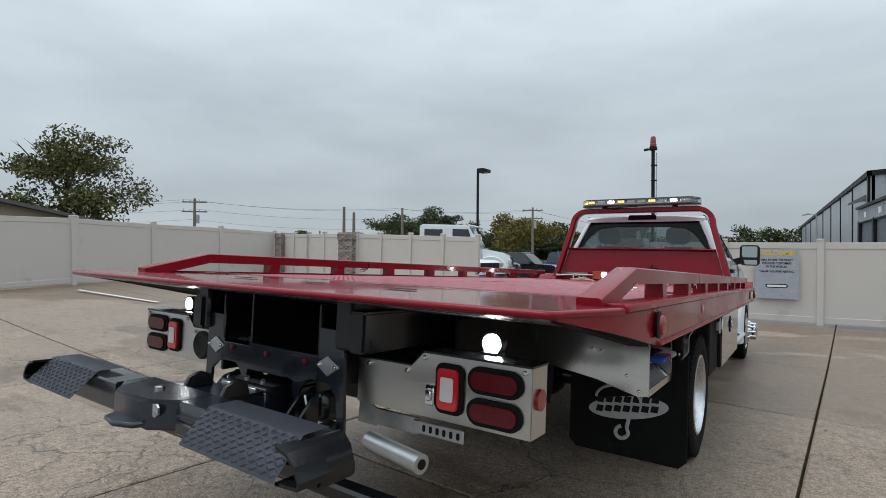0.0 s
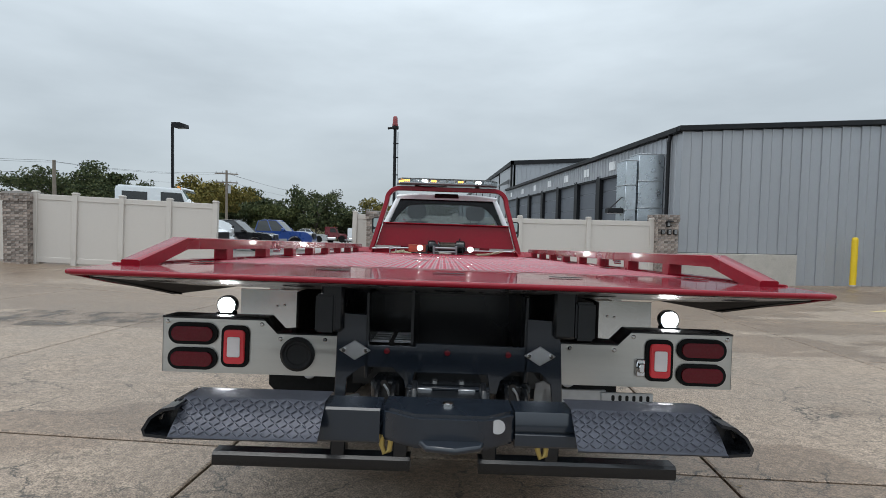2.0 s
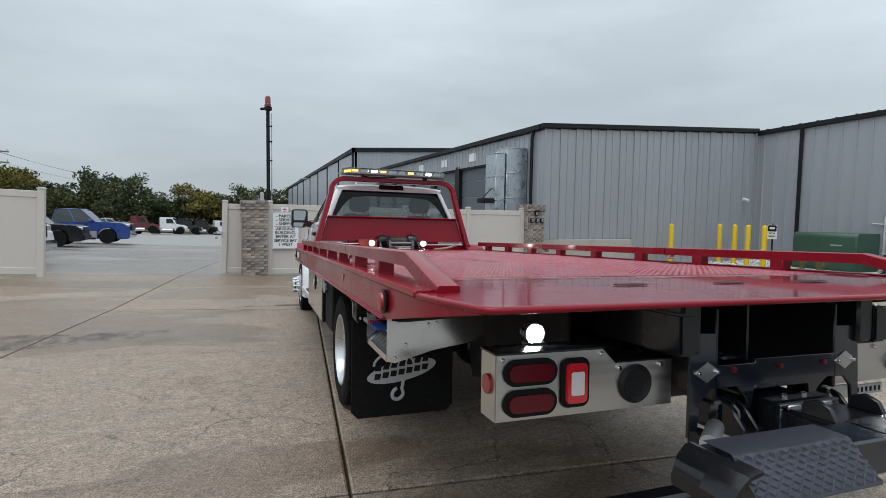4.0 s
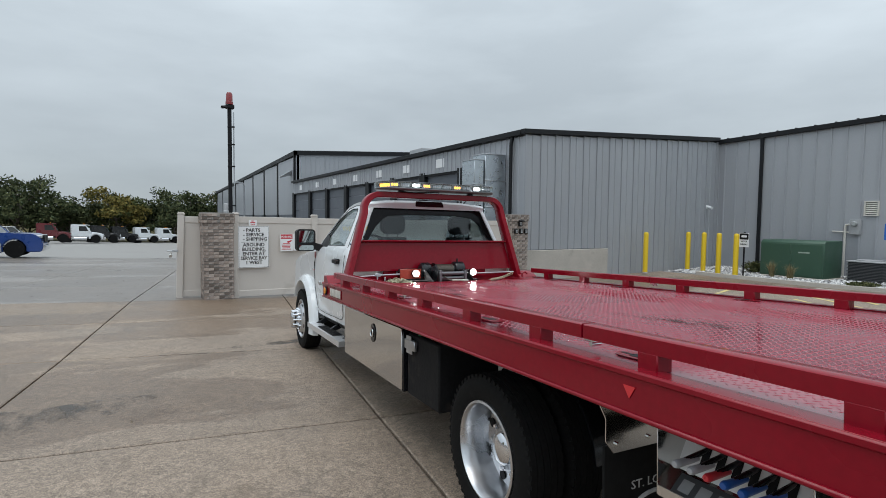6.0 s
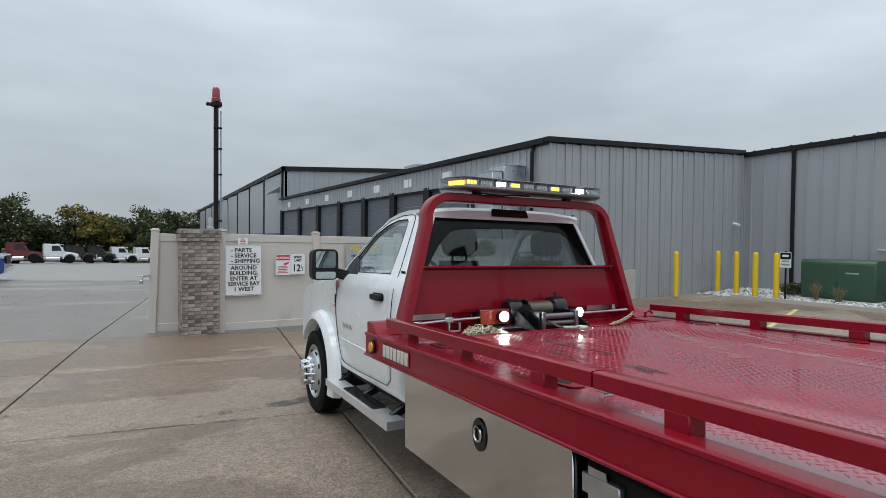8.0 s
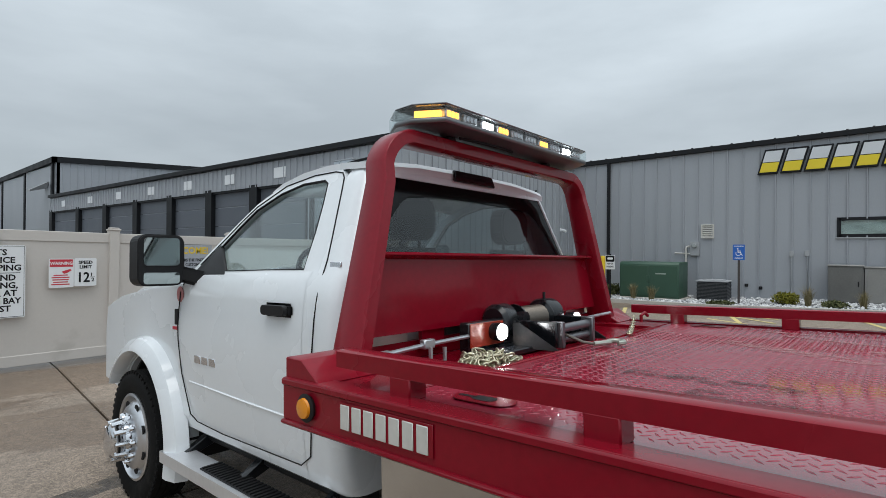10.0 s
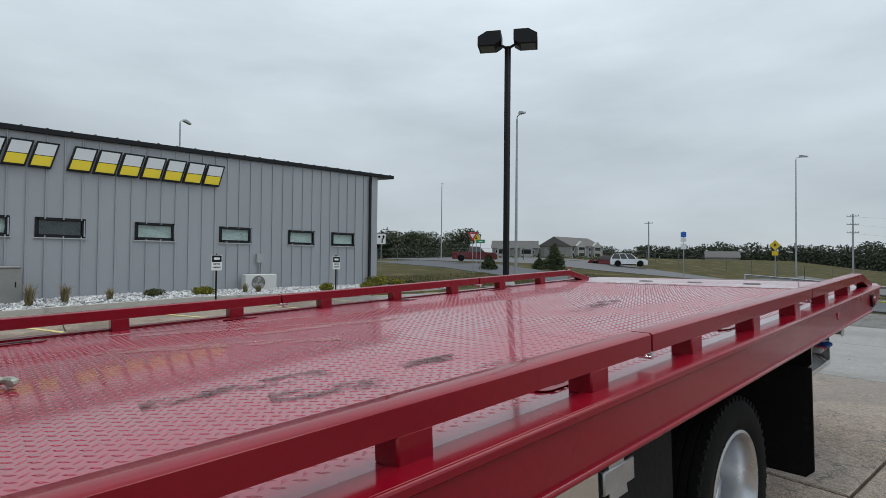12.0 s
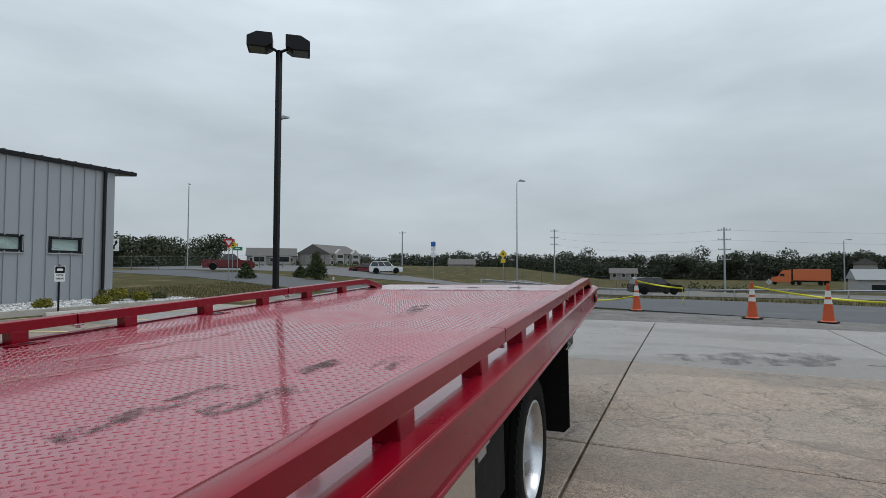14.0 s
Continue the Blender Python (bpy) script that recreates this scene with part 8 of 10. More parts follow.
BRONZE = mat("dull_painted_cabinet", (0.30, 0.295, 0.28), 0.42, 0.45, var=0.15, scale=2.2)
BRONZED = mat("dark_weathered_cabinet", (0.15, 0.148, 0.14), 0.5, 0.3, var=0.2, scale=2.2)
for y0, y1, z1 in ((3.47, 4.26, 1.02), (4.28, 5.09, 1.06)):
    u = thing("generator_cabinet", "beige grey painted metal equipment cabinet on the gravel", "cabinet", group="equipment cabinets")
    bm = B()
    box(bm, 16.45, 17.25, y0, y1, -0.10, z1 - 0.04, 0.012)
    part("body", bm, BRONZE if y0 < 4 else BRONZED, u)
    bm = B()
    box(bm, 16.42, 17.28, y0 - 0.015, y1 + 0.015, z1 - 0.04, z1, 0.01)
    part("lid", bm, BRONZE, u)
    bm = B()
    box(bm, 16.436, 16.45, y0 + 0.05, y1 - 0.05, 0.02, z1 - 0.10, 0.004)
    d = part("door", bm, BRONZE if y0 < 4 else BRONZED, u)
    bm = B()
    box(bm, 16.425, 16.436, y0 + 0.10, y0 + 0.13, 0.45, 0.60, 0.004)
    part("handle", bm, BLACKP, d)

ms = thing("mini_split_unit", "white outdoor heat pump unit with a round fan grille", "air conditioner")
bm = B()
box(bm, 16.86, 17.22, -4.37, -3.12, 0.05, 0.69, 0.025)
part("case", bm, mat("white_unit_paint", (0.62, 0.62, 0.60), 0.4, var=0.03), ms)
bm = B()
lathe(bm, [(0.0, -0.004), (0.27, -0.004), (0.27, 0.01), (0.0, 0.01)], "x", (16.85, -3.62, 0.37), 28)
part("fan_opening", bm, mat("dark_fan", (0.06, 0.06, 0.055), 0.6), ms)
for r in (0.06, 0.11, 0.16, 0.21, 0.26):
    bm = B()
    tube(bm, [(16.838, -3.62 + r * math.cos(2 * math.pi * i / 28), 0.37 + r * math.sin(2 * math.pi * i / 28)) for i in range(28)], 0.006, 5, True)
    part("guard_ring", bm, BEIGE, ms)
for k in range(3):
    bm = B()
    m = Matrix.Translation((16.852, -3.62, 0.37)) @ Matrix.Rotation(radians(120 * k + 20), 4, "X")
    prism(bm, [m @ Vector(v) for v in ((-0.006, -0.04, 0.03), (-0.006, 0.06, 0.05), (-0.006, 0.10, 0.22), (-0.006, -0.02, 0.24))], (0.004, 0, 0))
    part("fan_blade", bm, UNIT, ms)
for y in (-4.1, -3.4):
    bm = B()
    box(bm, 16.9, 17.4, y - 0.03, y + 0.03, -0.10, 0.05, 0.006)
    part("foot", bm, GALV, ms)

lv = thing("wall_vent", "pale metal louvred wall vent", "vent")
bm = B()
for a in ((8.22, 8.62, 2.31, 2.35), (8.22, 8.62, 1.87, 1.91), (8.22, 8.26, 1.91, 2.31), (8.58, 8.62, 1.91, 2.31)):
    box(bm, WX - 0.07, WX, a[0], a[1], a[2], a[3], 0.004)
part("frame", bm, BEIGE, lv)
bm = B()
box(bm, WX - 0.012, WX, 8.25, 8.59, 1.9, 2.32)
part("backing", bm, BLACKINK, lv)
for k in range(6):
    bm = B()
    z = 1.93 + k * 0.063
    prism(bm, [(WX - 0.06, 8.26, z), (WX - 0.02, 8.26, z + 0.045), (WX - 0.02, 8.26, z + 0.053), (WX - 0.06, 8.26, z + 0.008)], (0, 0.32, 0))
    part("slat", bm, BEIGE, lv)

em = thing("electric_meter", "grey electric meter box with glass dome and conduit", "meter")
bm = B()
box(bm, WX - 0.14, WX - 0.0, 8.66, 8.96, 1.27, 1.75, 0.012)
part("box", bm, UNIT, em)
bm = B()
lathe(bm, [(0.0, -0.10), (0.06, -0.10), (0.085, -0.07), (0.09, 0.0)], "x", (WX - 0.13, 8.81, 1.62), 18)
part("dome", bm, mat("meter_dome", (0.35, 0.37, 0.37), 0.15, coat=0.7), em)
bm = B()
tube(bm, [(WX - 0.08, 9.09, -0.15), (WX - 0.08, 9.09, 1.5), (WX - 0.08, 9.07, 1.58), (WX - 0.08, 8.97, 1.60)], 0.035, 8)
part("conduit", bm, BEIGE, em)
bm = B()
tube(bm, [(WX - 0.06, 9.45, 1.36), (WX - 0.06, 8.97, 1.34)], 0.022, 8)
tube(bm, [(WX - 0.06, 9.45, 1.36), (WX + 0.01, 9.47, 1.36)], 0.022, 8)
part("side_pipe", bm, BEIGE, em)
for y, zt in ((5.62, 1.38), (6.02, 1.36)):
    k = thing("conduit_box", "small grey outlet box on a conduit against the wall", "conduit", group="conduit boxes")
    bm = B()
    box(bm, WX - 0.11, WX - 0.01, y - 0.06, y + 0.06, zt - 0.09, zt + 0.09, 0.01)
    part("box", bm, UNIT, k)
    bm = B()
    cyl(bm, (WX - 0.05, y, -0.2), (WX - 0.05, y, zt - 0.08), 0.022, n=8)
    part("pipe", bm, GALV, k)
k = thing("disconnect_box", "grey disconnect box and conduit beside the heat pump", "conduit")
bm = B()
box(bm, WX - 0.14, WX - 0.01, -4.05, -3.80, 1.12, 1.48, 0.012)
part("box", bm, UNIT, k)
bm = B()
cyl(bm, (WX - 0.06, -3.92, 0.3), (WX - 0.06, -3.92, 1.14), 0.025, n=8)
part("pipe", bm, GALV, k)
for y, z in ((7.25, 0.32), (6.85, 0.25)):
    k = thing("hose_bib", "small dark pipe fitting on the wall", "fitting", group="wall fittings")
    bm = B()
    box(bm, WX - 0.07, WX - 0.01, y - 0.05, y + 0.05, z - 0.05, z + 0.05, 0.01)
    cyl(bm, (WX - 0.12, y, z), (WX - 0.02, y, z), 0.018, n=8)
    part("body", bm, PLASTIC, k)

# big raised sign: plain slanted blocks in place of its letters
SILVER = mat("silver_letter_face", (0.66, 0.68, 0.70), 0.4, 0.2, var=0.04)
SIGNY = mat("yellow_letter_face", (0.80, 0.62, 0.03), 0.4, var=0.03)
sg = thing("raised_wall_sign", "raised slanted block sign, silver over yellow with black edges", "sign")
words_w = [(6.91, 2.62, 7), (2.30, -2.38, 7)]
for ya, yb, n in words_w:
    w = (ya - yb) / n
    for i in range(n):
        y0, y1 = ya - i * w, ya - (i + 1) * w - 0.01
        def para(f0, f1, g0, g1, x):
            """A slanted block: f runs along, g up, both 0 to 1."""
            out = []
            for f, g in ((f0, g0), (f1, g0), (f1, g1), (f0, g1)):
                out.append((x, y0 + (y1 - y0 + 0.10) * f - 0.20 * g + 0.02, 3.94 + 0.74 * g))
            return out
        bm = B()
        prism(bm, para(-0.03, 1.03, -0.03, 1.03, WX - 0.13), (0.10, 0, 0), 0.01)
        back = part("black_return", bm, TRIMD, sg)
        for name, mt, cells in (("lower_face", SIGNY, [(0.06, 0.94, 0.05, 0.45)]), ("upper_face", SILVER, [(0.06, 0.94, 0.48, 0.95)])):
            bm = B()
            for c_ in cells:
                prism(bm, para(*c_, WX - 0.145), (0.018, 0, 0))
            part(name, bm, mt, back, smooth=False)

# ---- planting bed: curb, stones, shrubs, tufts ----
def bed_z(x, y):
    return gz(x, y) - 0.02 + clamp((x - 13.9) * 0.02, 0, 0.06)


bm = B()
sweep(bm, [(13.95, 12.0 - 1.5 * i, gz(13.95, 12.0 - 1.5 * i)) for i in range(16)], [(-0.09, -0.1), (0.09, -0.1), (0.07, 0.11), (-0.07, 0.11)])
tagged(link("curb", bm, CONC), "low pale concrete curb along the planting bed", "curb", kind="structure")
strip("planting_bed", [(14.0, 13.4), (17.45, 13.4), (17.45, -12.0), (14.0, -11.0)], 0.0, mat("grey_grit", (0.33, 0.33, 0.33), 0.9, var=0.3, scale=6, fine=60, bump=0.6, bscale=40), "bed of grey grit under white stones", "planting bed", 0.05, 3.0)
rng = np.random.default_rng(11)


def stones(name, n, x0, x1, y0, y1, s0, s1, material, label):
    vs, fs = [], []
    for i in range(n):
        x, y = rng.uniform(x0, x1), rng.uniform(y0, y1)
        if 15.45 < x < 16.95 and 8.75 < y < 10.95:
            continue
        z = bed_z(x, y) + 0.03
        s = rng.uniform(s0, s1)
        k = len(vs)
        a = rng.uniform(0, 6.28)
        ca, sa = math.cos(a), math.sin(a)
        for u, v, w in ((1, 0, 0), (0, 0.75, 0.1), (-1, 0, 0.05), (0, -0.75, 0), (0.1, 0, 0.62), (0, 0, -0.5)):
            u, v, w = u * s * rng.uniform(0.7, 1.2), v * s * rng.uniform(0.7, 1.2), w * s
            vs.append((x + u * ca - v * sa, y + u * sa + v * ca, z + w))
        for a_, b_ in ((0, 1), (1, 2), (2, 3), (3, 0)):
            fs += [(k + a_, k + b_, k + 4), (k + b_, k + a_, k + 5)]
    me = bpy.data.meshes.new(name)
    me.from_pydata(vs, [], fs)
    me.materials.append(material)
    tagged(new(name, me), label, "stones", kind="stuff")


def island_mat(name, base, base2, rough=0.9, spec=0.3):
    """Colour that varies from piece to piece of one joined mesh."""
    m = bpy.data.materials.new(name)
    m.use_nodes = True
    n, l = m.node_tree.nodes, m.node_tree.links
    b = n["Principled BSDF"]
    g = n.new("ShaderNodeNewGeometry")
    mx = n.new("ShaderNodeMix")
    mx.data_type = "RGBA"
    mx.inputs["A"].default_value, mx.inputs["B"].default_value = (*base, 1), (*base2, 1)
    l.new(g.outputs["Random Per Island"], mx.inputs["Factor"])
    l.new(mx.outputs["Result"], b.inputs["Base Color"])
    b.inputs["Roughness"].default_value = rough
    b.inputs["Specular IOR Level"].default_value = spec
    MATS[name] = m
    return m


STONE = island_mat("white_grey_stones", (0.22, 0.22, 0.23), (0.70, 0.70, 0.69))
stones("landscape_stones", 9000, 14.08, 17.42, -11.5, 13.3, 0.03, 0.085, STONE, "loose white and grey landscape stones along the wall")


def leaf_cloud(bm_name, blobs, n, size, material, seed, parent=None, hollow=0.45, flat=1.0):
    """Many small bent leaves scattered through a set of lumps (centre, radii)."""
    r = np.random.default_rng(seed)
    wts = np.array([b[1][0] * b[1][1] * b[1][2] for b in blobs]) ** 0.7
    pick = r.choice(len(blobs), n, p=wts / wts.sum())
    d = r.normal(size=(n, 3))
    d /= np.linalg.norm(d, axis=1)[:, None]
    rad = hollow + (1.06 - hollow) * r.random(n) ** 0.6
    cen = np.array([b[0] for b in blobs])[pick]
    rr = np.array([b[1] for b in blobs])[pick]
    c = cen + d * rr * rad[:, None]
    s = size * r.uniform(0.6, 1.35, n)
    u = r.normal(size=(n, 3))
    u[:, 2] *= flat
    u /= np.linalg.norm(u, axis=1)[:, None]
    w = r.normal(size=(n, 3))
    v = np.cross(u, w)
    v /= np.linalg.norm(v, axis=1)[:, None]
    P = np.stack([c - u * s[:, None], c + v * s[:, None] * 0.45, c + u * s[:, None], c - v * s[:, None] * 0.45], 1).reshape(-1, 3)
    F = np.arange(4 * n).reshape(n, 4)
    me = bpy.data.meshes.new(bm_name)
    me.from_pydata(P.tolist(), [], F.tolist())
    me.materials.append(material)
    ob = new(bm_name, me)
    if parent:
        ob.parent = parent
    return ob


SHRUBY = island_mat("yellow_green_leaves", (0.105, 0.112, 0.012), (0.25, 0.22, 0.03))
SHRUBD = island_mat("olive_leaves", (0.05, 0.065, 0.025), (0.13, 0.13, 0.055))
TUFT = island_mat("tan_grass_blades", (0.15, 0.13, 0.06), (0.33, 0.27, 0.15))


def shrub(x, y, r, h, material, name, label, seed):
    p = thing(name, label, "shrub", pose(x, y, bed_z(x, y)), name + "s")
    rr = random.Random(seed)
    blobs = [((rr.uniform(-0.35, 0.35) * r, rr.uniform(-0.35, 0.35) * r, h * rr.uniform(0.35, 0.6)), (r * 0.62, r * 0.62, h * 0.42)) for _ in range(7)]
    leaf_cloud("foliage", blobs, 900, 0.045, material, seed, p, 0.3)
    bm = B()
    for k in range(5):
        a = k * 1.3
        cyl(bm, (0, 0, -0.02), (0.3 * r * math.cos(a), 0.3 * r * math.sin(a), h * 0.5), 0.012, 0.006, 5)
    part("stem", bm, WOODP, p)


def tuft(x, y, h, seed):
    p = thing("grass_tuft", "tan ornamental grass tuft in the stone bed", "grass", pose(x, y, bed_z(x, y)), "grass tufts")
    r = random.Random(seed)
    vs, fs = [], []
    for k in range(170):
        a, lean = r.uniform(0, 6.28), r.uniform(0.05, 0.62)
        hh = h * r.uniform(0.6, 1.1)
        b0 = Vector((r.uniform(-0.06, 0.06), r.uniform(-0.06, 0.06), 0))
        t1 = b0 + Vector((math.cos(a) * lean * 0.35, math.sin(a) * lean * 0.35, 0.6)) * hh
        t2 = b0 + Vector((math.cos(a) * lean, math.sin(a) * lean, 1 - lean * 0.35)) * hh
        s_ = Vector((-math.sin(a), math.cos(a), 0)) * 0.006
        i = len(vs)
        vs += [b0 - s_, b0 + s_, t1 + s_ * 0.8, t1 - s_ * 0.8, t2]
        fs += [(i, i + 1, i + 2, i + 3), (i + 3, i + 2, i + 4)]
    me = bpy.data.meshes.new("tuft")
    me.from_pydata([tuple(v) for v in vs], [], fs)
    me.materials.append(TUFT)
    ob = new("tuft", me)
    ob.parent = p


for i, (x, y, r, h) in enumerate(((15.6, 6.05, 0.45, 0.40), (15.7, -1.1, 0.40, 0.30), (15.2, -5.6, 0.35, 0.34), (15.9, -8.6, 0.55, 0.55), (15.3, -9.3, 0.45, 0.40), (14.9, -7.3, 0.40, 0.35))):
    shrub(x, y, r, h, SHRUBY, "yellow_shrub", "low bright yellow-green shrub among white stones", 20 + i)
for i, (x, y, r, h) in enumerate(((14.9, 7.6, 0.42, 0.16), (15.2, 4.9, 0.4, 0.22), (16.1, 11.3, 0.4, 0.45), (16.2, 0.2, 0.35, 0.25), (15.8, -10.3, 0.5, 0.3), (16.4, -9.9, 0.5, 0.28))):
    shrub(x, y, r, h, SHRUBD, "olive_shrub", "low dull olive green shrub in the stones", 40 + i)
for i, (x, y, h) in enumerate(((15.2, 10.2, 0.62), (15.1, 9.6, 0.55), (15.4, 5.5, 0.62), (15.5, 4.3, 0.50), (15.6, 3.4, 0.72), (15.7, 2.6, 0.65), (15.8, 1.5, 0.42), (15.6, -3.0, 0.35), (15.8, -2.6, 0.4))):
    tuft(x, y, h, 60 + i)
for x, y in ((12.2, 6.7), (12.5, -0.9), (12.5, -4.6)):
    ws = thing("wheel_stop", "pale concrete wheel stop on the slab", "wheel stop", pose(x, y, gz(x, y)), "wheel stops")
    bm = B()
    prism(bm, [(-0.09, -0.9, 0), (0.09, -0.9, 0), (0.06, -0.9, 0.12), (-0.06, -0.9, 0.12)], (0, 1.8, 0), 0.015)
    part("block", bm, CONC, ws)

# ---- poles ----
def head(parent, x, y, z, a, w=0.42, l=0.62, h=0.26):
    """A wedge-sided box head pointing along a."""
    m = Matrix.Translation((x, y, z)) @ Matrix.Rotation(a, 4, "Z")
    bm = B()
    prism(bm, [m @ Vector(v) for v in ((0.0, -w / 2, -h * 0.25), (l * 0.25, -w / 2, -h * 0.5), (l, -w / 2, -h * 0.5), (l, -w / 2, h * 0.15), (l * 0.62, -w / 2, h * 0.5), (0.0, -w / 2, h * 0.5))], m.to_3x3() @ Vector((0, w, 0)), 0.01)
    hd = part("lamp_head", bm, POLEB, parent)
    bm = B()
    prism(bm, [m @ Vector(v) for v in ((l * 0.3, -w * 0.38, -h * 0.52), (l * 0.92, -w * 0.38, -h * 0.52), (l * 0.92, w * 0.38, -h * 0.52), (l * 0.3, w * 0.38, -h * 0.52))], (0, 0, 0.01))
    part("lens", bm, mat("dark_lamp_glass", (0.10, 0.10, 0.10), 0.15, var=0.1), hd)


def twin_lamp(x, y, z1):
    z0 = gz(x, y)
    p = thing("parking_lamp", "tall black parking lot lamp with two box heads", "lamp post", pose(x, y, z0))
    bm = B()
    box(bm, -0.075, 0.075, -0.075, 0.075, 0.35, z1 - z0 - 0.1, 0.008)
    part("shaft", bm, POLEB, p)
    bm = B()
    lathe(bm, [(0.28, -0.1), (0.28, 0.55), (0.26, 0.6), (0.0, 0.6)], "z", (0, 0, 0), 24)
    part("footing", bm, CONC, p, "round concrete footing")
    bm = B()
    box(bm, -0.16, 0.16, -0.16, 0.16, 0.6, 0.68, 0.01)
    part("base_cover", bm, POLEB, p)
    for a in (radians(32), radians(212)):
        bm = B()
        d = Vector((math.cos(a), math.sin(a), 0))
        cyl(bm, d * 0.03 + Vector((0, 0, z1 - z0 - 0.14)), d * 0.26 + Vector((0, 0, z1 - z0 - 0.02)), 0.045, n=8)
        part("arm", bm, POLEB, p)
        head(p, d.x * 0.20, d.y * 0.20, z1 - z0 + 0.10, a, 0.66, 0.74, 0.46)


twin_lamp(8.2, -7.6, 8.3)
p = thing("lot_lamp", "black lot lamp post with a single shoebox head", "lamp post", pose(-15.0, 32.2, gz(-15.0, 32.2)))
zt = 7.24 - gz(-15.0, 32.2)
bm = B()
box(bm, -0.07, 0.07, -0.07, 0.07, 0, zt, 0.008)
part("shaft", bm, POLEB, p)
head(p, 0.07, 0.0, zt - 0.10, radians(-10), 0.5, 0.85, 0.34)


def street_lamp(x, y, z1, z0=None, arm=1.0, a=180):
    z0 = gz(x, y) if z0 is None else z0
    p = thing("street_lamp", "tall grey galvanised street lamp with a small head", "street lamp", pose(x, y, z0 - 0.1, 0, 0, a), "street lamps")
    h = z1 - z0
    bm = B()
    cyl(bm, (0, 0, 0), (0, 0, h - 0.2), 0.12, 0.07, 12)
    tube(bm, [(0, 0, h - 0.22), (0.03, 0, h - 0.05), (0.14, 0, h + 0.02), (arm * 0.6, 0, h + 0.05)], 0.04, 8)
    part("mast", bm, POLEG, p)
    bm = B()
    k = max(1.0, h / 9.0)
    prism(bm, [(arm * 0.5, -0.10 * k, h + 0.02), (arm * 0.6 + 0.5 * k, -0.10 * k, h - 0.06 * k), (arm * 0.6 + 0.5 * k, -0.10 * k, h + 0.05 * k), (arm * 0.7, -0.10 * k, h + 0.18 * k), (arm * 0.5, -0.10 * k, h + 0.14 * k)], (0, 0.2 * k, 0), 0.02)
    part("lamp_head", bm, POLEG, p)


for x, y, z1, a in ((66.7, -65.4, 15.6, 140), (21.45, -26.6, 12.4, 150), (12.8, -82.6, 16.4, 160), (54.9, -13.9, 15.5, -60), (-40, -96.7, 6.4, 160), (7.2, 59, 5.3, 180)):
    street_lamp(x, y, z1, a=a)


def utility_pole(x, y, z1, arms=1, rot=0.0, steel=False, twin=False):
    z0 = gz(x, y)
    p = thing("utility_pole", ("weathered wooden utility pole with cross-arms" if arms else "bare weathered wooden utility pole") if not steel else "tall grey steel utility pole with insulator arms", "utility pole", pose(x, y, z0 - 0.1, 0, 0, rot), "utility poles")
    h = z1 - z0 + 0.1
    for dx in ((0.0, 0.9) if twin else (0.0,)):
        bm = B()
        cyl(bm, (dx, 0, 0), (dx, 0, h - (0.5 if dx else 0)), 0.17, 0.12, 10)
        part("shaft", bm, POLEG if steel else WOODP, p)
    for k in range(arms):
        z = h - 0.45 - k * (1.5 if steel else 1.0)
        bm = B()
        box(bm, -1.25 if not steel else -0.9, 1.25 if not steel else 0.9, -0.06, 0.06, z, z + 0.13, 0.01)
        part("cross_arm", bm, POLEG if steel else WOODP, p)
        for dx in (-1.1, -0.45, 0.45, 1.1):
            bm = B()
            cyl(bm, (dx * (0.75 if steel else 1), 0, z + 0.12), (dx * (0.75 if steel else 1), 0, z + 0.34), 0.05, 0.03, 6)
            part("insulator", bm, UNIT, p)
    if not steel and arms:
        bm = B()
        cyl(bm, (0.26, 0.1, h - 2.6), (0.26, 0.1, h - 1.7), 0.2, n=10)
        part("transformer_can", bm, UNIT, p)


for x, y, z1, arms, rot, steel, twin in ((-48.4, 33, 6.9, 2, 40, False, False), (-30.2, 35.5, 5.5, 0, 30, False, True), (-30, 44.5, 6.1, 0, 20, False, False), (-21.3, 60.2, 7.1, 2, 20, False, False),
                                         (-19.1, -82, 7.7, 4, 0, True, False), (43, -105, 9.8, 1, 0, True, False), (9.2, -113, 10.2, 3, 0, True, False)):
    utility_pole(x, y, z1, arms, rot, steel, twin)


def wire(a, b, sag, n=14, r=0.012):
    a, b = Vector(a), Vector(b)
    bm = B()
    tube(bm, [a.lerp(b, i / n) - Vector((0, 0, sag * 4 * (i / n) * (1 - i / n))) for i in range(n + 1)], r, 4)
    tagged(link("power_line", bm, BLACKINK), "thin dark overhead power line", "cable", "power lines")


for dz, off in ((-0.2, -0.8), (-0.2, 0.8), (-1.1, 0.6), (-2.2, 0.0)):
    wire((-110, 12 + off, 8.0 + dz), (-48.4, 33 + off, 6.9 + dz), 1.0)
    wire((-48.4, 33 + off, 6.9 + dz), (-30.2, 44.5 + off, 6.2 + dz), 0.5)
    wire((-30.2, 44.5 + off, 6.2 + dz), (-21.3, 60.2 + off, 7.0 + dz), 0.4)
    wire((-21.3, 60.2 + off, 7.0 + dz), (-14, 110 + off, 7.0 + dz), 0.8)
for k in range(4):
    z = 7.3 - 1.5 * k
    wire((-19.1, -82, z), (9.2, -113, z + 2.4), 0.8, r=0.009)
    wire((-19.1, -82, z), (-130, -60, z + 1), 2.2, r=0.009)

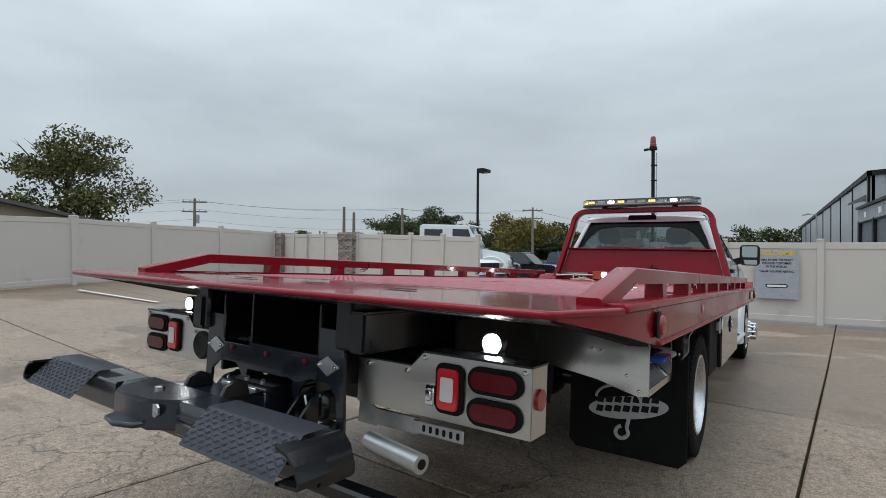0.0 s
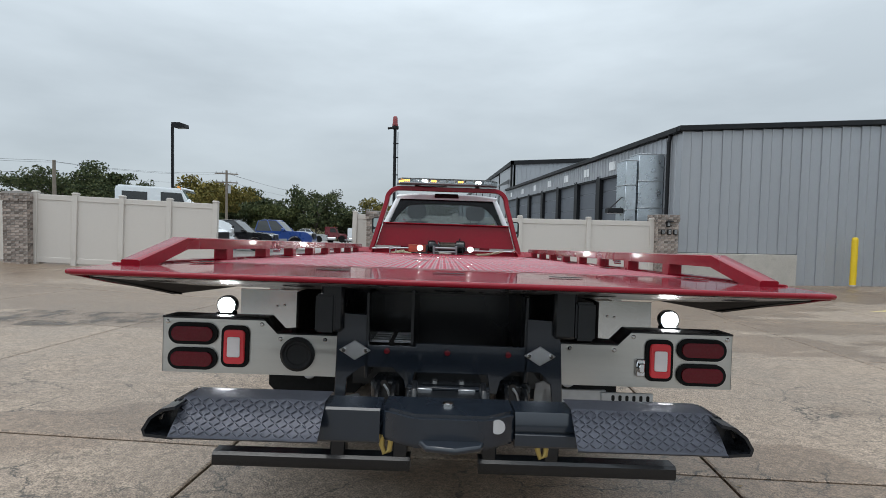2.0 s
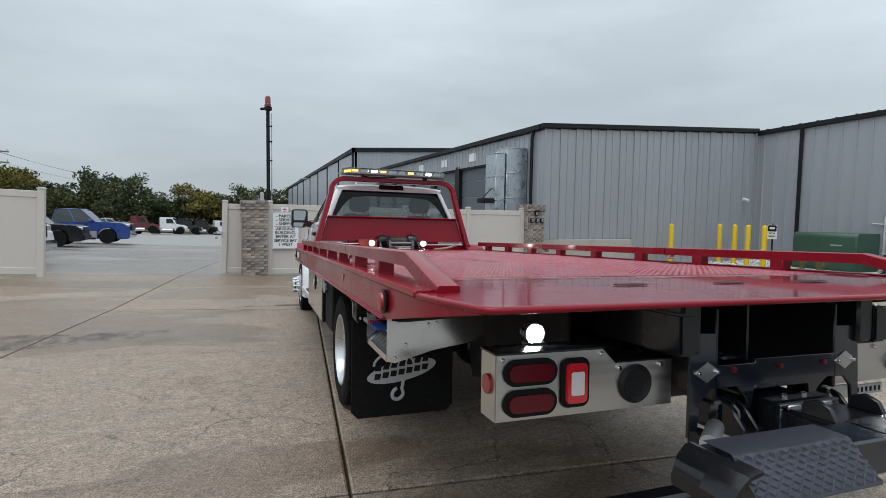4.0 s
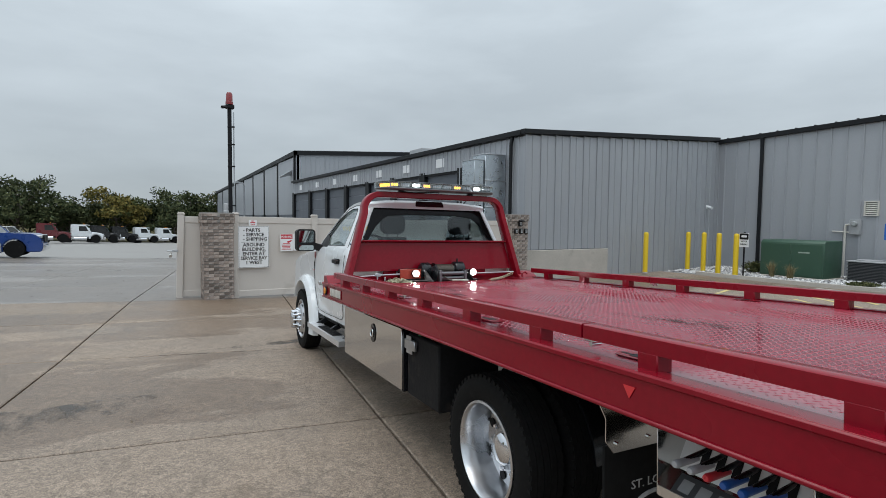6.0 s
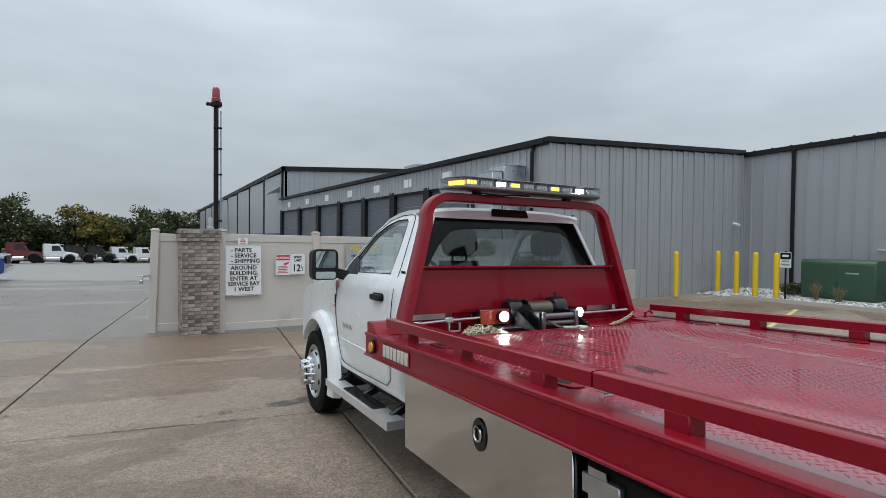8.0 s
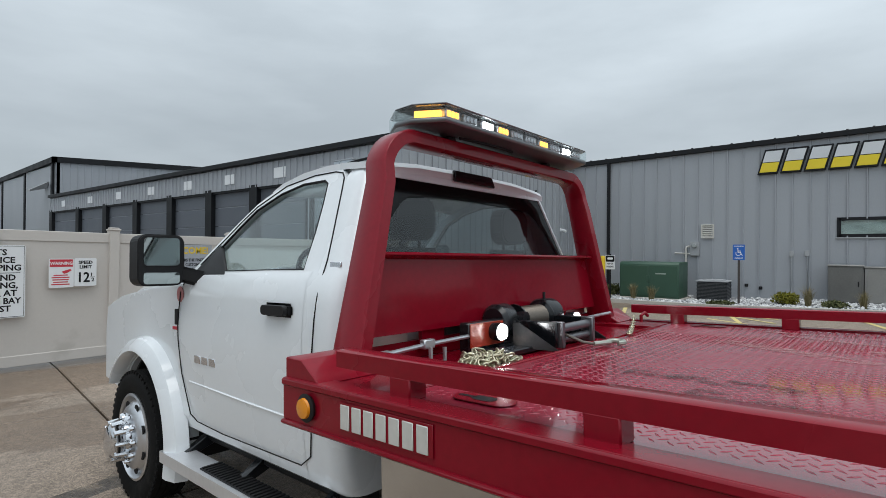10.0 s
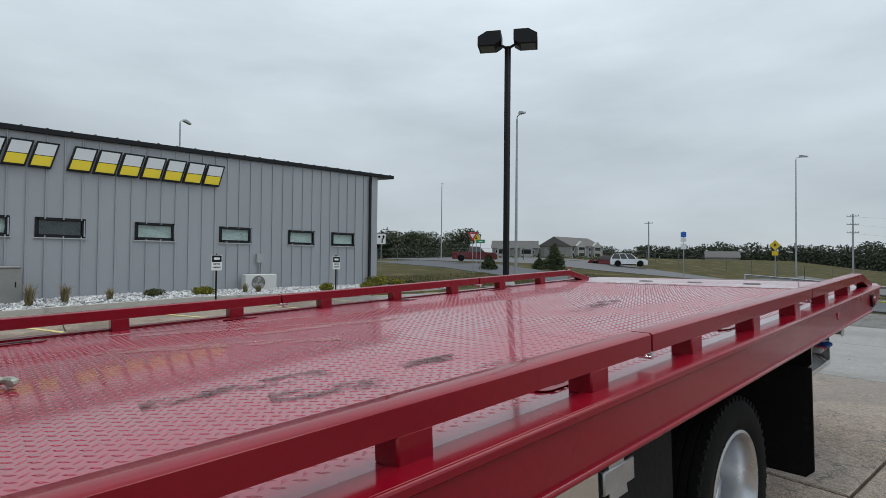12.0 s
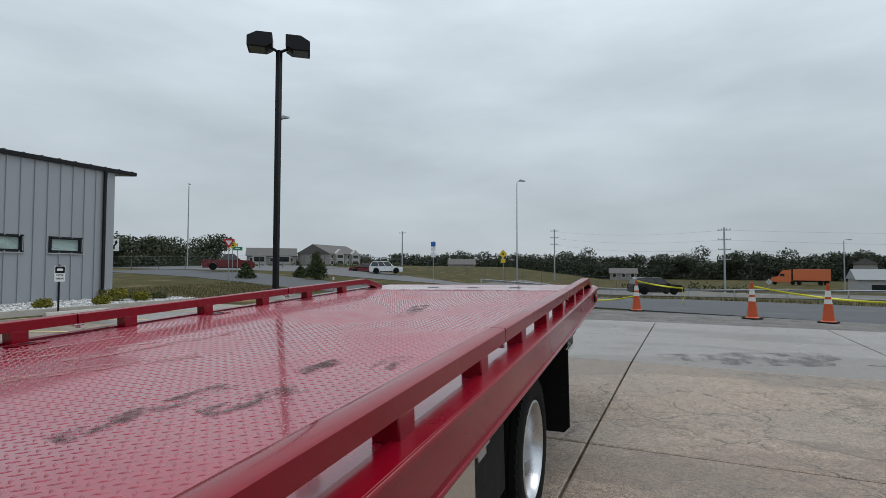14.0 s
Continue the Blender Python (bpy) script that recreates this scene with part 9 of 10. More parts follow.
# ---- trees ----
LEAF = island_mat("dark_green_leaves", (0.026, 0.042, 0.018), (0.085, 0.095, 0.038))
LEAFY = island_mat("yellowing_leaves", (0.085, 0.085, 0.022), (0.22, 0.17, 0.045))
LEAFM = island_mat("mixed_green_leaves", (0.028, 0.044, 0.013), (0.095, 0.100, 0.034))
# distance haze is mixed into the next two leaf colours: greyer, less contrast
LEAFF = island_mat("hazed_far_leaves", (0.040, 0.052, 0.032), (0.086, 0.096, 0.054))
LEAFT = island_mat("hazed_treeline_leaves", (0.036, 0.046, 0.032), (0.068, 0.078, 0.050))
LEAFO = island_mat("olive_autumn_leaves", (0.050, 0.060, 0.018), (0.17, 0.155, 0.060))
BARK = mat("grey_brown_bark", (0.085, 0.070, 0.058), 0.95, var=0.25, scale=4, bump=0.5, bscale=20)


def tree_parts(p, h, w, leaf, n, size, seed, base=0.25, bare=False):
    """Tapered trunk, forked limbs and a ragged crown, about the thing's own base."""
    r = random.Random(seed)
    bm = B()
    tube_pts = [(0, 0, -0.3), (0.05 * w * r.uniform(-1, 1), 0.04 * w, h * 0.25), (0.06 * w * r.uniform(-1, 1), 0, h * 0.5), (0.05 * w * r.uniform(-1, 1), 0, h * 0.78)]
    for a, b, ra, rb in zip(tube_pts, tube_pts[1:], (0.035, 0.026, 0.018), (0.026, 0.018, 0.008)):
        cyl(bm, a, b, ra * h * 0.6, rb * h * 0.6, 8)
    blobs = []
    limbs = B()
    for k in range(9):
        a = k * 2.4 + r.uniform(-0.5, 0.5)
        z0 = h * r.uniform(base, 0.6)
        rr = w * 0.5 * r.uniform(0.45, 0.86)
        z1 = min(h * 0.93, z0 + h * r.uniform(0.12, 0.36))
        q = Vector((rr * math.cos(a), rr * math.sin(a), z1))
        mid = Vector((q.x * 0.5, q.y * 0.5, z0 + (z1 - z0) * 0.65))
        cyl(limbs, (0, 0, z0), mid, 0.011 * h, 0.007 * h, 6)
        cyl(limbs, mid, q, 0.007 * h, 0.002 * h, 6)
        for j in range(3):
            t2 = q + Vector((r.uniform(-1, 1), r.uniform(-1, 1), r.uniform(-0.2, 0.9))) * w * 0.15
            cyl(limbs, mid.lerp(q, 0.5), t2, 0.004 * h, 0.0012 * h, 4)
            blobs.append((tuple(t2), (w * r.uniform(0.10, 0.18), w * r.uniform(0.10, 0.18), h * r.uniform(0.06, 0.12))))
        blobs.append((tuple(q), (w * r.uniform(0.13, 0.22), w * r.uniform(0.13, 0.22), h * r.uniform(0.08, 0.14))))
    for k in range(4):
        blobs.append(((r.uniform(-0.15, 0.15) * w, r.uniform(-0.15, 0.15) * w, h * r.uniform(0.6, 0.9)), (w * 0.2, w * 0.2, h * 0.11)))
    part("trunk", bm, BARK, p)
    part("branchwork", limbs, BARK, p)
    leaf_cloud("crown", blobs, n, size, leaf, seed, p, 0.25)


def tree(x, y, top, w, leaf, seed, n=1500, size=0.28, label="dark green broadleaf tree with an uneven crown", base=0.2, group="trees"):
    z0 = gz(x, y)
    p = thing("tree", label, "tree", pose(x, y, z0 - 0.06), group)
    tree_parts(p, top - z0, w, leaf, n, size, seed, base)
    return p


big = tree(-26.0, 11.3, 6.4, 5.9, LEAFO, 3, 9500, 0.095, "tall ragged green tree with a half-bare top", 0.02, "")
leaf_cloud("low_foliage", [((0.2 * k - 0.8, 1.3 * math.sin(k * 2.1), 1.6 + 0.25 * (k % 4)), (1.3, 1.3, 0.9)) for k in range(9)], 3800, 0.10, LEAFO, 8, big, 0.25)
bm = B()
rr_ = random.Random(5)
for k in range(34):
    a, z = rr_.uniform(0, 6.28), rr_.uniform(3.8, 5.2)
    q0 = Vector((math.cos(a) * rr_.uniform(0.2, 1.5), math.sin(a) * rr_.uniform(0.2, 1.5), z))
    q1 = q0 + Vector((math.cos(a) * 0.6, math.sin(a) * 0.6, rr_.uniform(0.3, 0.8)))
    cyl(bm, q0, q1, 0.022, 0.006, 4)
    cyl(bm, q0.lerp(q1, 0.5), q0.lerp(q1, 0.5) + Vector((rr_.uniform(-0.5, 0.5), rr_.uniform(-0.5, 0.5), 0.3)), 0.012, 0.004, 4)
cyl(bm, (-0.3, -0.2, 4.0), (0.1, -0.6, 6.15), 0.07, 0.03, 6)
cyl(bm, (0.1, -0.6, 6.15), (0.5, -0.4, 6.45), 0.04, 0.015, 5)
part("bare_top", bm, BARK, big)
for i, (x, y, top, w, lf) in enumerate(((-43, 66, 7.9, 12, LEAF), (-36.5, 62, 6.3, 6, LEAF), (-25, 64, 6.3, 9.0, LEAFY), (-60, 62, 4.5, 8, LEAF), (-52, 70, 4.3, 7, LEAF))):
    tree(x, y, top, w, lf, 100 + i, 9000, 0.20, "yellowing autumn tree behind the lot" if lf is LEAFY else "dark green broadleaf tree behind the lot")
# four kinds of tree, copied along the edge of the far lot
kinds = [tree(-34.0, 96.0, 5.4, 9.5, LEAF, 201, 2600, 0.30, "dark green broadleaf tree at the wood's edge", 0.05, "wood edge"), tree(-26.0, 97.0, 4.6, 9.0, LEAFM, 202, 2600, 0.30, "mid green broadleaf tree at the wood's edge", 0.05, "wood edge"),
         tree(-17.0, 95.0, 6.6, 8.0, LEAF, 203, 2600, 0.28, "slender dark tree at the wood's edge", 0.05, "wood edge"), tree(-5.0, 97.0, 5.2, 8.0, LEAFY, 204, 2400, 0.28, "yellowing tree at the wood's edge", 0.05, "wood edge")]
seq = random.Random(77)
spots = []
for row, yy in enumerate((95, 100, 106)):
    x = -78 + row * 2.0
    while x < 16:
        if not (row == 0 and min(abs(x - q) for q in (-34, -26, -17, -5)) < 3.0):
            spots.append((x + seq.uniform(-1, 1), yy + seq.uniform(-2, 2), row))
        x += seq.uniform(4.2, 6.2)
for x, y, row in spots:
    j = seq.choice((0, 0, 1, 1, 2, 2, 3)) if row == 0 else seq.choice((0, 1, 2))
    sc = seq.uniform(0.62, 1.02) * (1.0 + 0.14 * row)
    copy_thing(kinds[j], pose(x, y, gz(x, y) - 0.1, 0, 0, seq.uniform(0, 360)) @ Matrix.Diagonal((1, 1, sc, 1)))


def woods(name, pts, depth, z0, h, leaf, n, size, seed, label):
    """A far, uncountable belt of trees: lumps along a line."""
    r = random.Random(seed)
    blobs = []
    for (xa, ya), (xb, yb) in zip(pts, pts[1:]):
        L = math.hypot(xb - xa, yb - ya)
        k = int(L / (h * 0.13)) + 1
        for i in range(k):
            t = (i + r.random()) / k
            hh = h * (r.uniform(0.62, 0.80) if r.random() < 0.86 else r.uniform(0.8, 1.0))
            for lv in (0.12, 0.3, 0.52, 0.78):
                blobs.append(((xa + (xb - xa) * t + r.uniform(-depth, depth), ya + (yb - ya) * t + r.uniform(-depth, depth), z0 + hh * lv), (h * 0.42 * (1.15 - lv * 0.7), h * 0.42 * (1.15 - lv * 0.7), hh * 0.24)))
    ob = leaf_cloud(name, blobs, n, size, leaf, seed, None, 0.3)
    return tagged(ob, label, "trees", kind="stuff")


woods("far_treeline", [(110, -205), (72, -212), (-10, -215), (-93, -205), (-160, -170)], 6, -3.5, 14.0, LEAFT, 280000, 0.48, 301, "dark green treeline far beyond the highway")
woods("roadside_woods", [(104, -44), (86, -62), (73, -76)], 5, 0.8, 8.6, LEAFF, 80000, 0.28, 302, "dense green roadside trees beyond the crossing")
woods("verge_scrub", [(30, -66), (48, -78), (62, -70)], 3, 0.3, 2.2, LEAFM, 5000, 0.3, 303, "low scrub along the far verge")
woods("median_scrub", [(-6, -96), (-16, -92), (-22, -88)], 2, -3.6, 3.0, LEAFM, 3000, 0.3, 304, "low scrub beside the far highway")
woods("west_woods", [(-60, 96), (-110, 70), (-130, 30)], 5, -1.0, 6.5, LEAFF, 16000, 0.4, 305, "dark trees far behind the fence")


def conifer(x, y, h, w, seed, label="dense dark evergreen bush on the verge"):
    p = thing("evergreen_bush", label, "bush", pose(x, y, gz(x, y) - 0.08), "evergreens")
    bm = B()
    cyl(bm, (0, 0, 0), (0, 0, h * 0.85), 0.07, 0.02, 6)
    part("trunk", bm, BARK, p)
    blobs = []
    r = random.Random(seed)
    for k in range(16):
        t = (k + 0.5) / 16
        rad = w * 0.5 * (1 - t) ** 0.7
        for j in range(4):
            a = r.uniform(0, 6.28)
            blobs.append(((rad * 0.6 * math.cos(a), rad * 0.6 * math.sin(a), h * (0.08 + 0.88 * t)), (rad * 0.5 + 0.05, rad * 0.5 + 0.05, h * 0.07)))
    leaf_cloud("foliage", blobs, 3500, 0.10, LEAF, seed, p, 0.2)


conifer(25.5, -38.6, 2.9, 2.5, 401)
conifer(30.5, -34.6, 1.5, 1.8, 402, "small rounded evergreen bush near the road sign")
conifer(28.5, -40.6, 1.2, 1.8, 403, "small ragged evergreen bush near the road sign")

# ---- vehicles ----
CARGLASS = mat("car_glass", (0.015, 0.018, 0.02), 0.04, var=0.0, spec=0.8)
LAMPC = mat("car_lamp", (0.55, 0.57, 0.58), 0.12, 0.3, coat=0.6, var=0.009)


def wheel_at(p, x, y, r, w, s):
    k = new("wheel")
    k.parent = p
    bm = B()
    lathe(bm, [(r * 0.62, -w / 2), (r * 0.93, -w / 2), (r, -w * 0.36), (r, w * 0.36), (r * 0.93, w / 2), (r * 0.62, w / 2)], "y", (x, y, r), 22)
    part("tyre", bm, RUBBER, k)
    bm = B()
    lathe(bm, [(r * 0.62, s * w * 0.20), (r * 0.60, s * w * 0.46), (r * 0.52, s * w * 0.40), (r * 0.48, s * w * 0.22), (r * 0.16, s * w * 0.28), (0, s * w * 0.34)], "y", (x, y, r), 16)
    part("rim", bm, ALU, k)


def vehicle(name, label, category, x, y, ang, paint, style, L=4.7, W=1.86, H=1.7, z=None, group="", pale=None):
    """A parked car: +x forward. style gives the side outline as fractions of length and height."""
    z0 = gz(x, y) if z is None else z
    p = thing(name, label, category, pose(x, y, z0, 0, 0, ang), group)
    r = {"suv": 0.36, "pickup": 0.41, "car": 0.33, "truck": 0.50}[style]
    front, rear = {"suv": (0.30, -0.29), "pickup": (0.31, -0.29), "car": (0.30, -0.28), "truck": (0.33, -0.33)}[style]
    gnd = r * 0.62
    belt = {"suv": 0.60, "pickup": 0.62, "car": 0.60, "truck": 0.66}[style]
    hood = {"suv": 0.57, "pickup": 0.60, "car": 0.53, "truck": 0.60}[style]
    # lower body outline with wheel arches cut out of the side
    out = [(-0.5, 0.30 * H + 0.05), (-0.495, belt * H), (0.12, belt * H), (0.20, (belt + hood) * 0.5 * H + 0.02), (0.44, hood * H - 0.03), (0.49, 0.46 * H), (0.5, 0.26 * H), (0.485, gnd)]
    pts = [(a * L, b) for a, b in out]
    for wx in (front, rear):
        c = wx * L
        R = r * 1.18
        pts += [(c + R * math.cos(radians(a)), max(gnd, r + R * math.sin(radians(a)))) for a in (-20, 20, 60, 90, 120, 160, 200)]
    pts += [(-0.485 * L, gnd)]
    bm = B()
    prism(bm, [(a, -W / 2, b) for a, b in pts], (0, W, 0), 0.045, 2)
    part("body", bm, paint, p)
    if pale:
        bm = B()
        for s in (-1, 1):
            box(bm, (rear * L + r * 1.2), (front * L - r * 1.2), s * W / 2 - 0.006, s * W / 2 + 0.006, gnd + 0.04, 0.36 * H)
        part("side_skirt", bm, pale, p)
    # cabin
    cab = {"suv": (-0.47, 0.22, -0.40, 0.06), "pickup": (-0.12, 0.22, -0.09, 0.10), "car": (-0.40, 0.24, -0.24, 0.05), "truck": (-0.12, 0.17, -0.11, 0.10)}[style]
    b0, b1, t0, t1 = [v * L for v in cab]
    hb, ht, wi = belt * H, H - 0.05, W * 0.5
    side = [(b0, hb - 0.02), (t0 - 0.35 * (t0 - b0), hb + 0.72 * (ht - hb)), (t0 + 0.02 * L, ht - 0.03), (t0 * 0.6 + t1 * 0.4, ht), (t1 - 0.01 * L, ht - 0.015),
            (t1 + 0.25 * (b1 - t1), hb + 0.80 * (ht - hb)), (b1, hb - 0.02)]
    wide = lambda z: wi - 0.04 - 0.16 * wi * max(0.0, (z - hb) / (ht - hb)) ** 1.4
    bm = B()
    va, vb = [[bm.verts.new((x, k * wide(z), z)) for x, z in side] for k in (-1, 1)]
    bm.faces.new(va)
    bm.faces.new(vb[::-1])
    for q in range(len(side)):
        bm.faces.new((va[q], vb[q], vb[(q + 1) % len(side)], va[(q + 1) % len(side)]))
    bmesh.ops.recalc_face_normals(bm, faces=bm.faces[:])
    part("cabin_glass", bm, CARGLASS, p, smooth=False)
    bm = B()
    roof = [(side[1][0] - 0.01, side[1][1] - 0.02)] + side[2:5] + [(side[5][0] * 0.4 + side[4][0] * 0.6, side[4][1] - 0.03)]
    prism(bm, [(x, -wide(ht) - 0.012, z - 0.035) for x, z in roof] + [(x, -wide(ht) - 0.012, z + 0.025) for x, z in roof[::-1]], (0, 2 * wide(ht) + 0.024, 0), 0.012)
    part("roof", bm, paint, p)
    for s in (-1, 1):
        for f in ((0.0, 0.0), (1.0, 1.0), (0.52, 0.50)) if style != "suv" else ((0.0, 0.0), (1.0, 1.0), (0.36, 0.33), (0.66, 0.64)):
            a = Vector((b0 + (b1 - b0) * f[0], s * (wi - 0.035), hb - 0.02))
            b = Vector((t0 + (t1 - t0) * f[1], s * (wide(ht) + 0.004), ht - 0.02))
            bm = B()
            cyl(bm, a, b, 0.040, 0.028, 6)
            part("pillar", bm, paint, p)
        bm = B()
        box(bm, b1 - 0.30, b1 - 0.12, s * (wi + 0.10) - 0.09, s * (wi + 0.10) + 0.09, hb - 0.0, hb + 0.16, 0.03)
        part("mirror", bm, paint if style != "truck" else PLASTIC, p)
        bm = B()
        box(bm, 0.455 * L, 0.492 * L, s * W * 0.36 - 0.16, s * W * 0.36 + 0.16, hood * H - 0.24, hood * H - 0.09, 0.03)
        part("headlight", bm, LAMPC, p)
        bm = B()
        box(bm, -0.503 * L, -0.485 * L, s * W * 0.42 - 0.08, s * W * 0.42 + 0.08, belt * H - 0.35, belt * H - 0.06, 0.02)
        part("tail_light", bm, LENSR, p)
        bm = B()
        box(bm, rear * L + r * 1.3, front * L - r * 1.3, s * W / 2 - 0.012, s * W / 2 + 0.012, gnd - 0.02, gnd + 0.10, 0.01)
        part("sill_trim", bm, PLASTIC, p)
        for wx in (front, rear):
            wheel_at(p, wx * L, s * (W / 2 - 0.12), r, 0.24, s)
    bm = B()
    box(bm, 0.478 * L, 0.502 * L, -W * 0.26, W * 0.26, 0.36 * H, hood * H - 0.10, 0.02)
    part("grille", bm, PLASTIC, p)
    bm = B()
    box(bm, 0.47 * L, 0.512 * L, -W * 0.47, W * 0.47, gnd + 0.06, gnd + 0.30, 0.04, 2)
    part("bumper", bm, CHROME if style in ("pickup", "truck") else PLASTIC, p)
    if style == "pickup":
        bm = B()
        box(bm, -0.48 * L, -0.13 * L, -W * 0.43, W * 0.43, belt * H - 0.01, belt * H + 0.006)
        part("bed_liner", bm, PLASTIC, p)
    return p


CBLUE, CRED = mat("blue_car_paint", (0.02, 0.06, 0.24), 0.3, coat=0.8, var=0.03), mat("red_car_paint", (0.13, 0.008, 0.014), 0.3, coat=0.8, var=0.03)
CBLACK, CGREY = mat("black_car_paint", (0.010, 0.011, 0.013), 0.25, coat=0.6, var=0.05), mat("silver_car_paint", (0.42, 0.43, 0.44), 0.3, 0.4, coat=0.6, var=0.03)
CMAR = mat("maroon_car_paint", (0.16, 0.01, 0.02), 0.3, coat=0.8, var=0.03)


def work_truck(x, y, ang, paint, L, W, H, crew, label, z=None, group=""):
    """A conventional medium truck: sloped hood, upright cab with visor, chrome tank, frame behind."""
    z0 = gz(x, y) if z is None else z
    p = thing("work_truck", label, "truck", pose(x, y, z0, 0, 0, ang), group)
    cl = 2.4 if crew else 1.7
    c1 = L / 2 - 1.55
    c0 = c1 - cl
    bm = B()
    prism(bm, [(c0, -W / 2 + 0.08, 0.75), (c1 + 0.25, -W / 2 + 0.08, 0.75), (c1 + 0.25, -W / 2 + 0.08, H * 0.60), (c1 - 0.28, -W / 2 + 0.08, H - 0.06), (c0 + 0.05, -W / 2 + 0.08, H), (c0, -W / 2 + 0.08, H - 0.1)], (0, W - 0.16, 0), 0.06, 2)
    part("cab", bm, paint, p)
    bm = B()
    prism(bm, [(c1 + 0.2, -W * 0.36, 0.7), (L / 2, -W * 0.36, 0.7), (L / 2, -W * 0.36, H * 0.44), (L / 2 - 0.25, -W * 0.36, H * 0.52), (c1 + 0.2, -W * 0.36, H * 0.60)], (0, W * 0.72, 0), 0.09, 2)
    part("hood", bm, paint, p)
    for s in (-1, 1):
        bm = B()
        c = L / 2 - 0.85
        prism(bm, [(c + 0.72 * math.cos(radians(a)), s * W * 0.5, 0.52 + 0.72 * math.sin(radians(a))) for a in range(0, 181, 20)] + [(c + 0.56 * math.cos(radians(a)), s * W * 0.5, 0.50 + 0.56 * math.sin(radians(a))) for a in range(180, -1, -20)], (0, -s * W * 0.16, 0), 0.02)
        part("fender", bm, paint, p)
        wheel_at(p, c, s * (W / 2 - 0.16), 0.48, 0.26, s)
        wheel_at(p, -L / 2 + 1.3, s * (W / 2 - 0.22), 0.48, 0.42, s)
        wins = [(c1 - 0.95, c1 - 0.05)] + ([(c0 + 0.22, c0 + 1.02)] if crew else [])
        for a, b in wins:
            bm = B()
            slant = 0.22 if b > c1 - 0.1 else 0.0
            prism(bm, [(a, s * (W / 2 - 0.085), H * 0.64), (b, s * (W / 2 - 0.085), H * 0.64), (b - slant, s * (W / 2 - 0.085), H - 0.24), (a, s * (W / 2 - 0.085), H - 0.22)], (0, s * 0.012, 0))
            part("side_window", bm, CARGLASS, p, smooth=False)
        bm = B()
        box(bm, c1 - 0.05, c1 + 0.07, s * (W / 2 + 0.16) - 0.11, s * (W / 2 + 0.16) + 0.11, H * 0.62, H * 0.82, 0.03)
        part("mirror", bm, paint, p)
        bm = B()
        box(bm, L / 2 - 0.14, L / 2 + 0.01, s * W * 0.36 - 0.12, s * W * 0.36 + 0.12, H * 0.34, H * 0.42, 0.03)
        part("headlight", bm, LAMPC, p)
        bm = B()
        cyl(bm, (c0 + 0.1, s * (W / 2 - 0.25), 0.55), (c1 - 0.2, s * (W / 2 - 0.25), 0.55), 0.26, n=14)
        part("fuel_tank", bm, CHROME, p)
        bm = B()
        box(bm, -L / 2, c1, s * 0.42 - 0.05, s * 0.42 + 0.05, 0.68, 0.92, 0.01)
        part("frame_rail", bm, BLACKP, p)
    bm = B()
    q = [(c1 + 0.22, -W / 2 + 0.20, H * 0.63), (c1 + 0.22, W / 2 - 0.20, H * 0.63), (c1 - 0.24, W / 2 - 0.22, H - 0.17), (c1 - 0.24, -W / 2 + 0.22, H - 0.17)]
    prism(bm, q, (0.05, 0, 0.03))
    part("windscreen", bm, mat("pale_green_glass", (0.10, 0.16, 0.14), 0.06, var=0.0, spec=0.8), p, smooth=False)
    bm = B()
    prism(bm, [(c1 - 0.30, -W / 2 + 0.15, H - 0.08), (c1 + 0.14, -W / 2 + 0.15, H - 0.17), (c1 + 0.15, -W / 2 + 0.15, H - 0.11), (c1 - 0.28, -W / 2 + 0.15, H - 0.02)], (0, W - 0.3, 0), 0.015)
    part("sun_visor", bm, paint, p)
    for k in range(5):
        bm = B()
        box(bm, c1 - 0.42, c1 - 0.34, (k - 2) * W * 0.18 - 0.04, (k - 2) * W * 0.18 + 0.04, H - 0.03, H + 0.03, 0.01)
        part("roof_marker", bm, LENSA, p)
    bm = B()
    box(bm, L / 2 - 0.02, L / 2 + 0.03, -W * 0.24, W * 0.24, 0.85, H * 0.46, 0.02)
    part("grille", bm, PLASTIC if paint is WHITEP and crew else CHROME, p)
    bm = B()
    box(bm, L / 2 - 0.10, L / 2 + 0.15, -W * 0.48, W * 0.48, 0.42, 0.74, 0.05, 2)
    part("bumper", bm, CHROME, p)
    return p


def nose_to(name, label, category, x0, y0, x1, y1, paint, style, L, W, H, z=None, pale=None):
    """Rear end at the first point, front at the second."""
    a = math.degrees(math.atan2(y1 - y0, x1 - x0))
    return vehicle(name, label, category, (x0 + x1) / 2, (y0 + y1) / 2, a, paint, style, L, W, H, z, "", pale)


work_truck(-10.6, 19.4, 20, WHITEP, 6.6, 2.3, 2.60, True, "white crew cab work truck parked behind the fence", z=-0.02)
vehicle("pickup_truck", "white pickup with a black grille behind the fence", "pickup", -9.1, 16.0, -8, WHITEP, "pickup", 5.8, 2.0, 1.75)
vehicle("jeep", "dark off-road car parked in the lot", "car", -10.9, 24.0, 0, CBLACK, "suv", 4.2, 1.85, 1.75)
vehicle("suv", "black SUV parked in the lot behind the gate", "car", -10.2, 28.6, 3, CBLACK, "suv", 4.8, 1.95, 1.72)
vehicle("pickup_truck", "blue and silver pickup parked in the lot", "pickup", -9.6, 34.3, 0, CBLUE, "pickup", 5.9, 2.05, 1.95, None, "", CGREY)
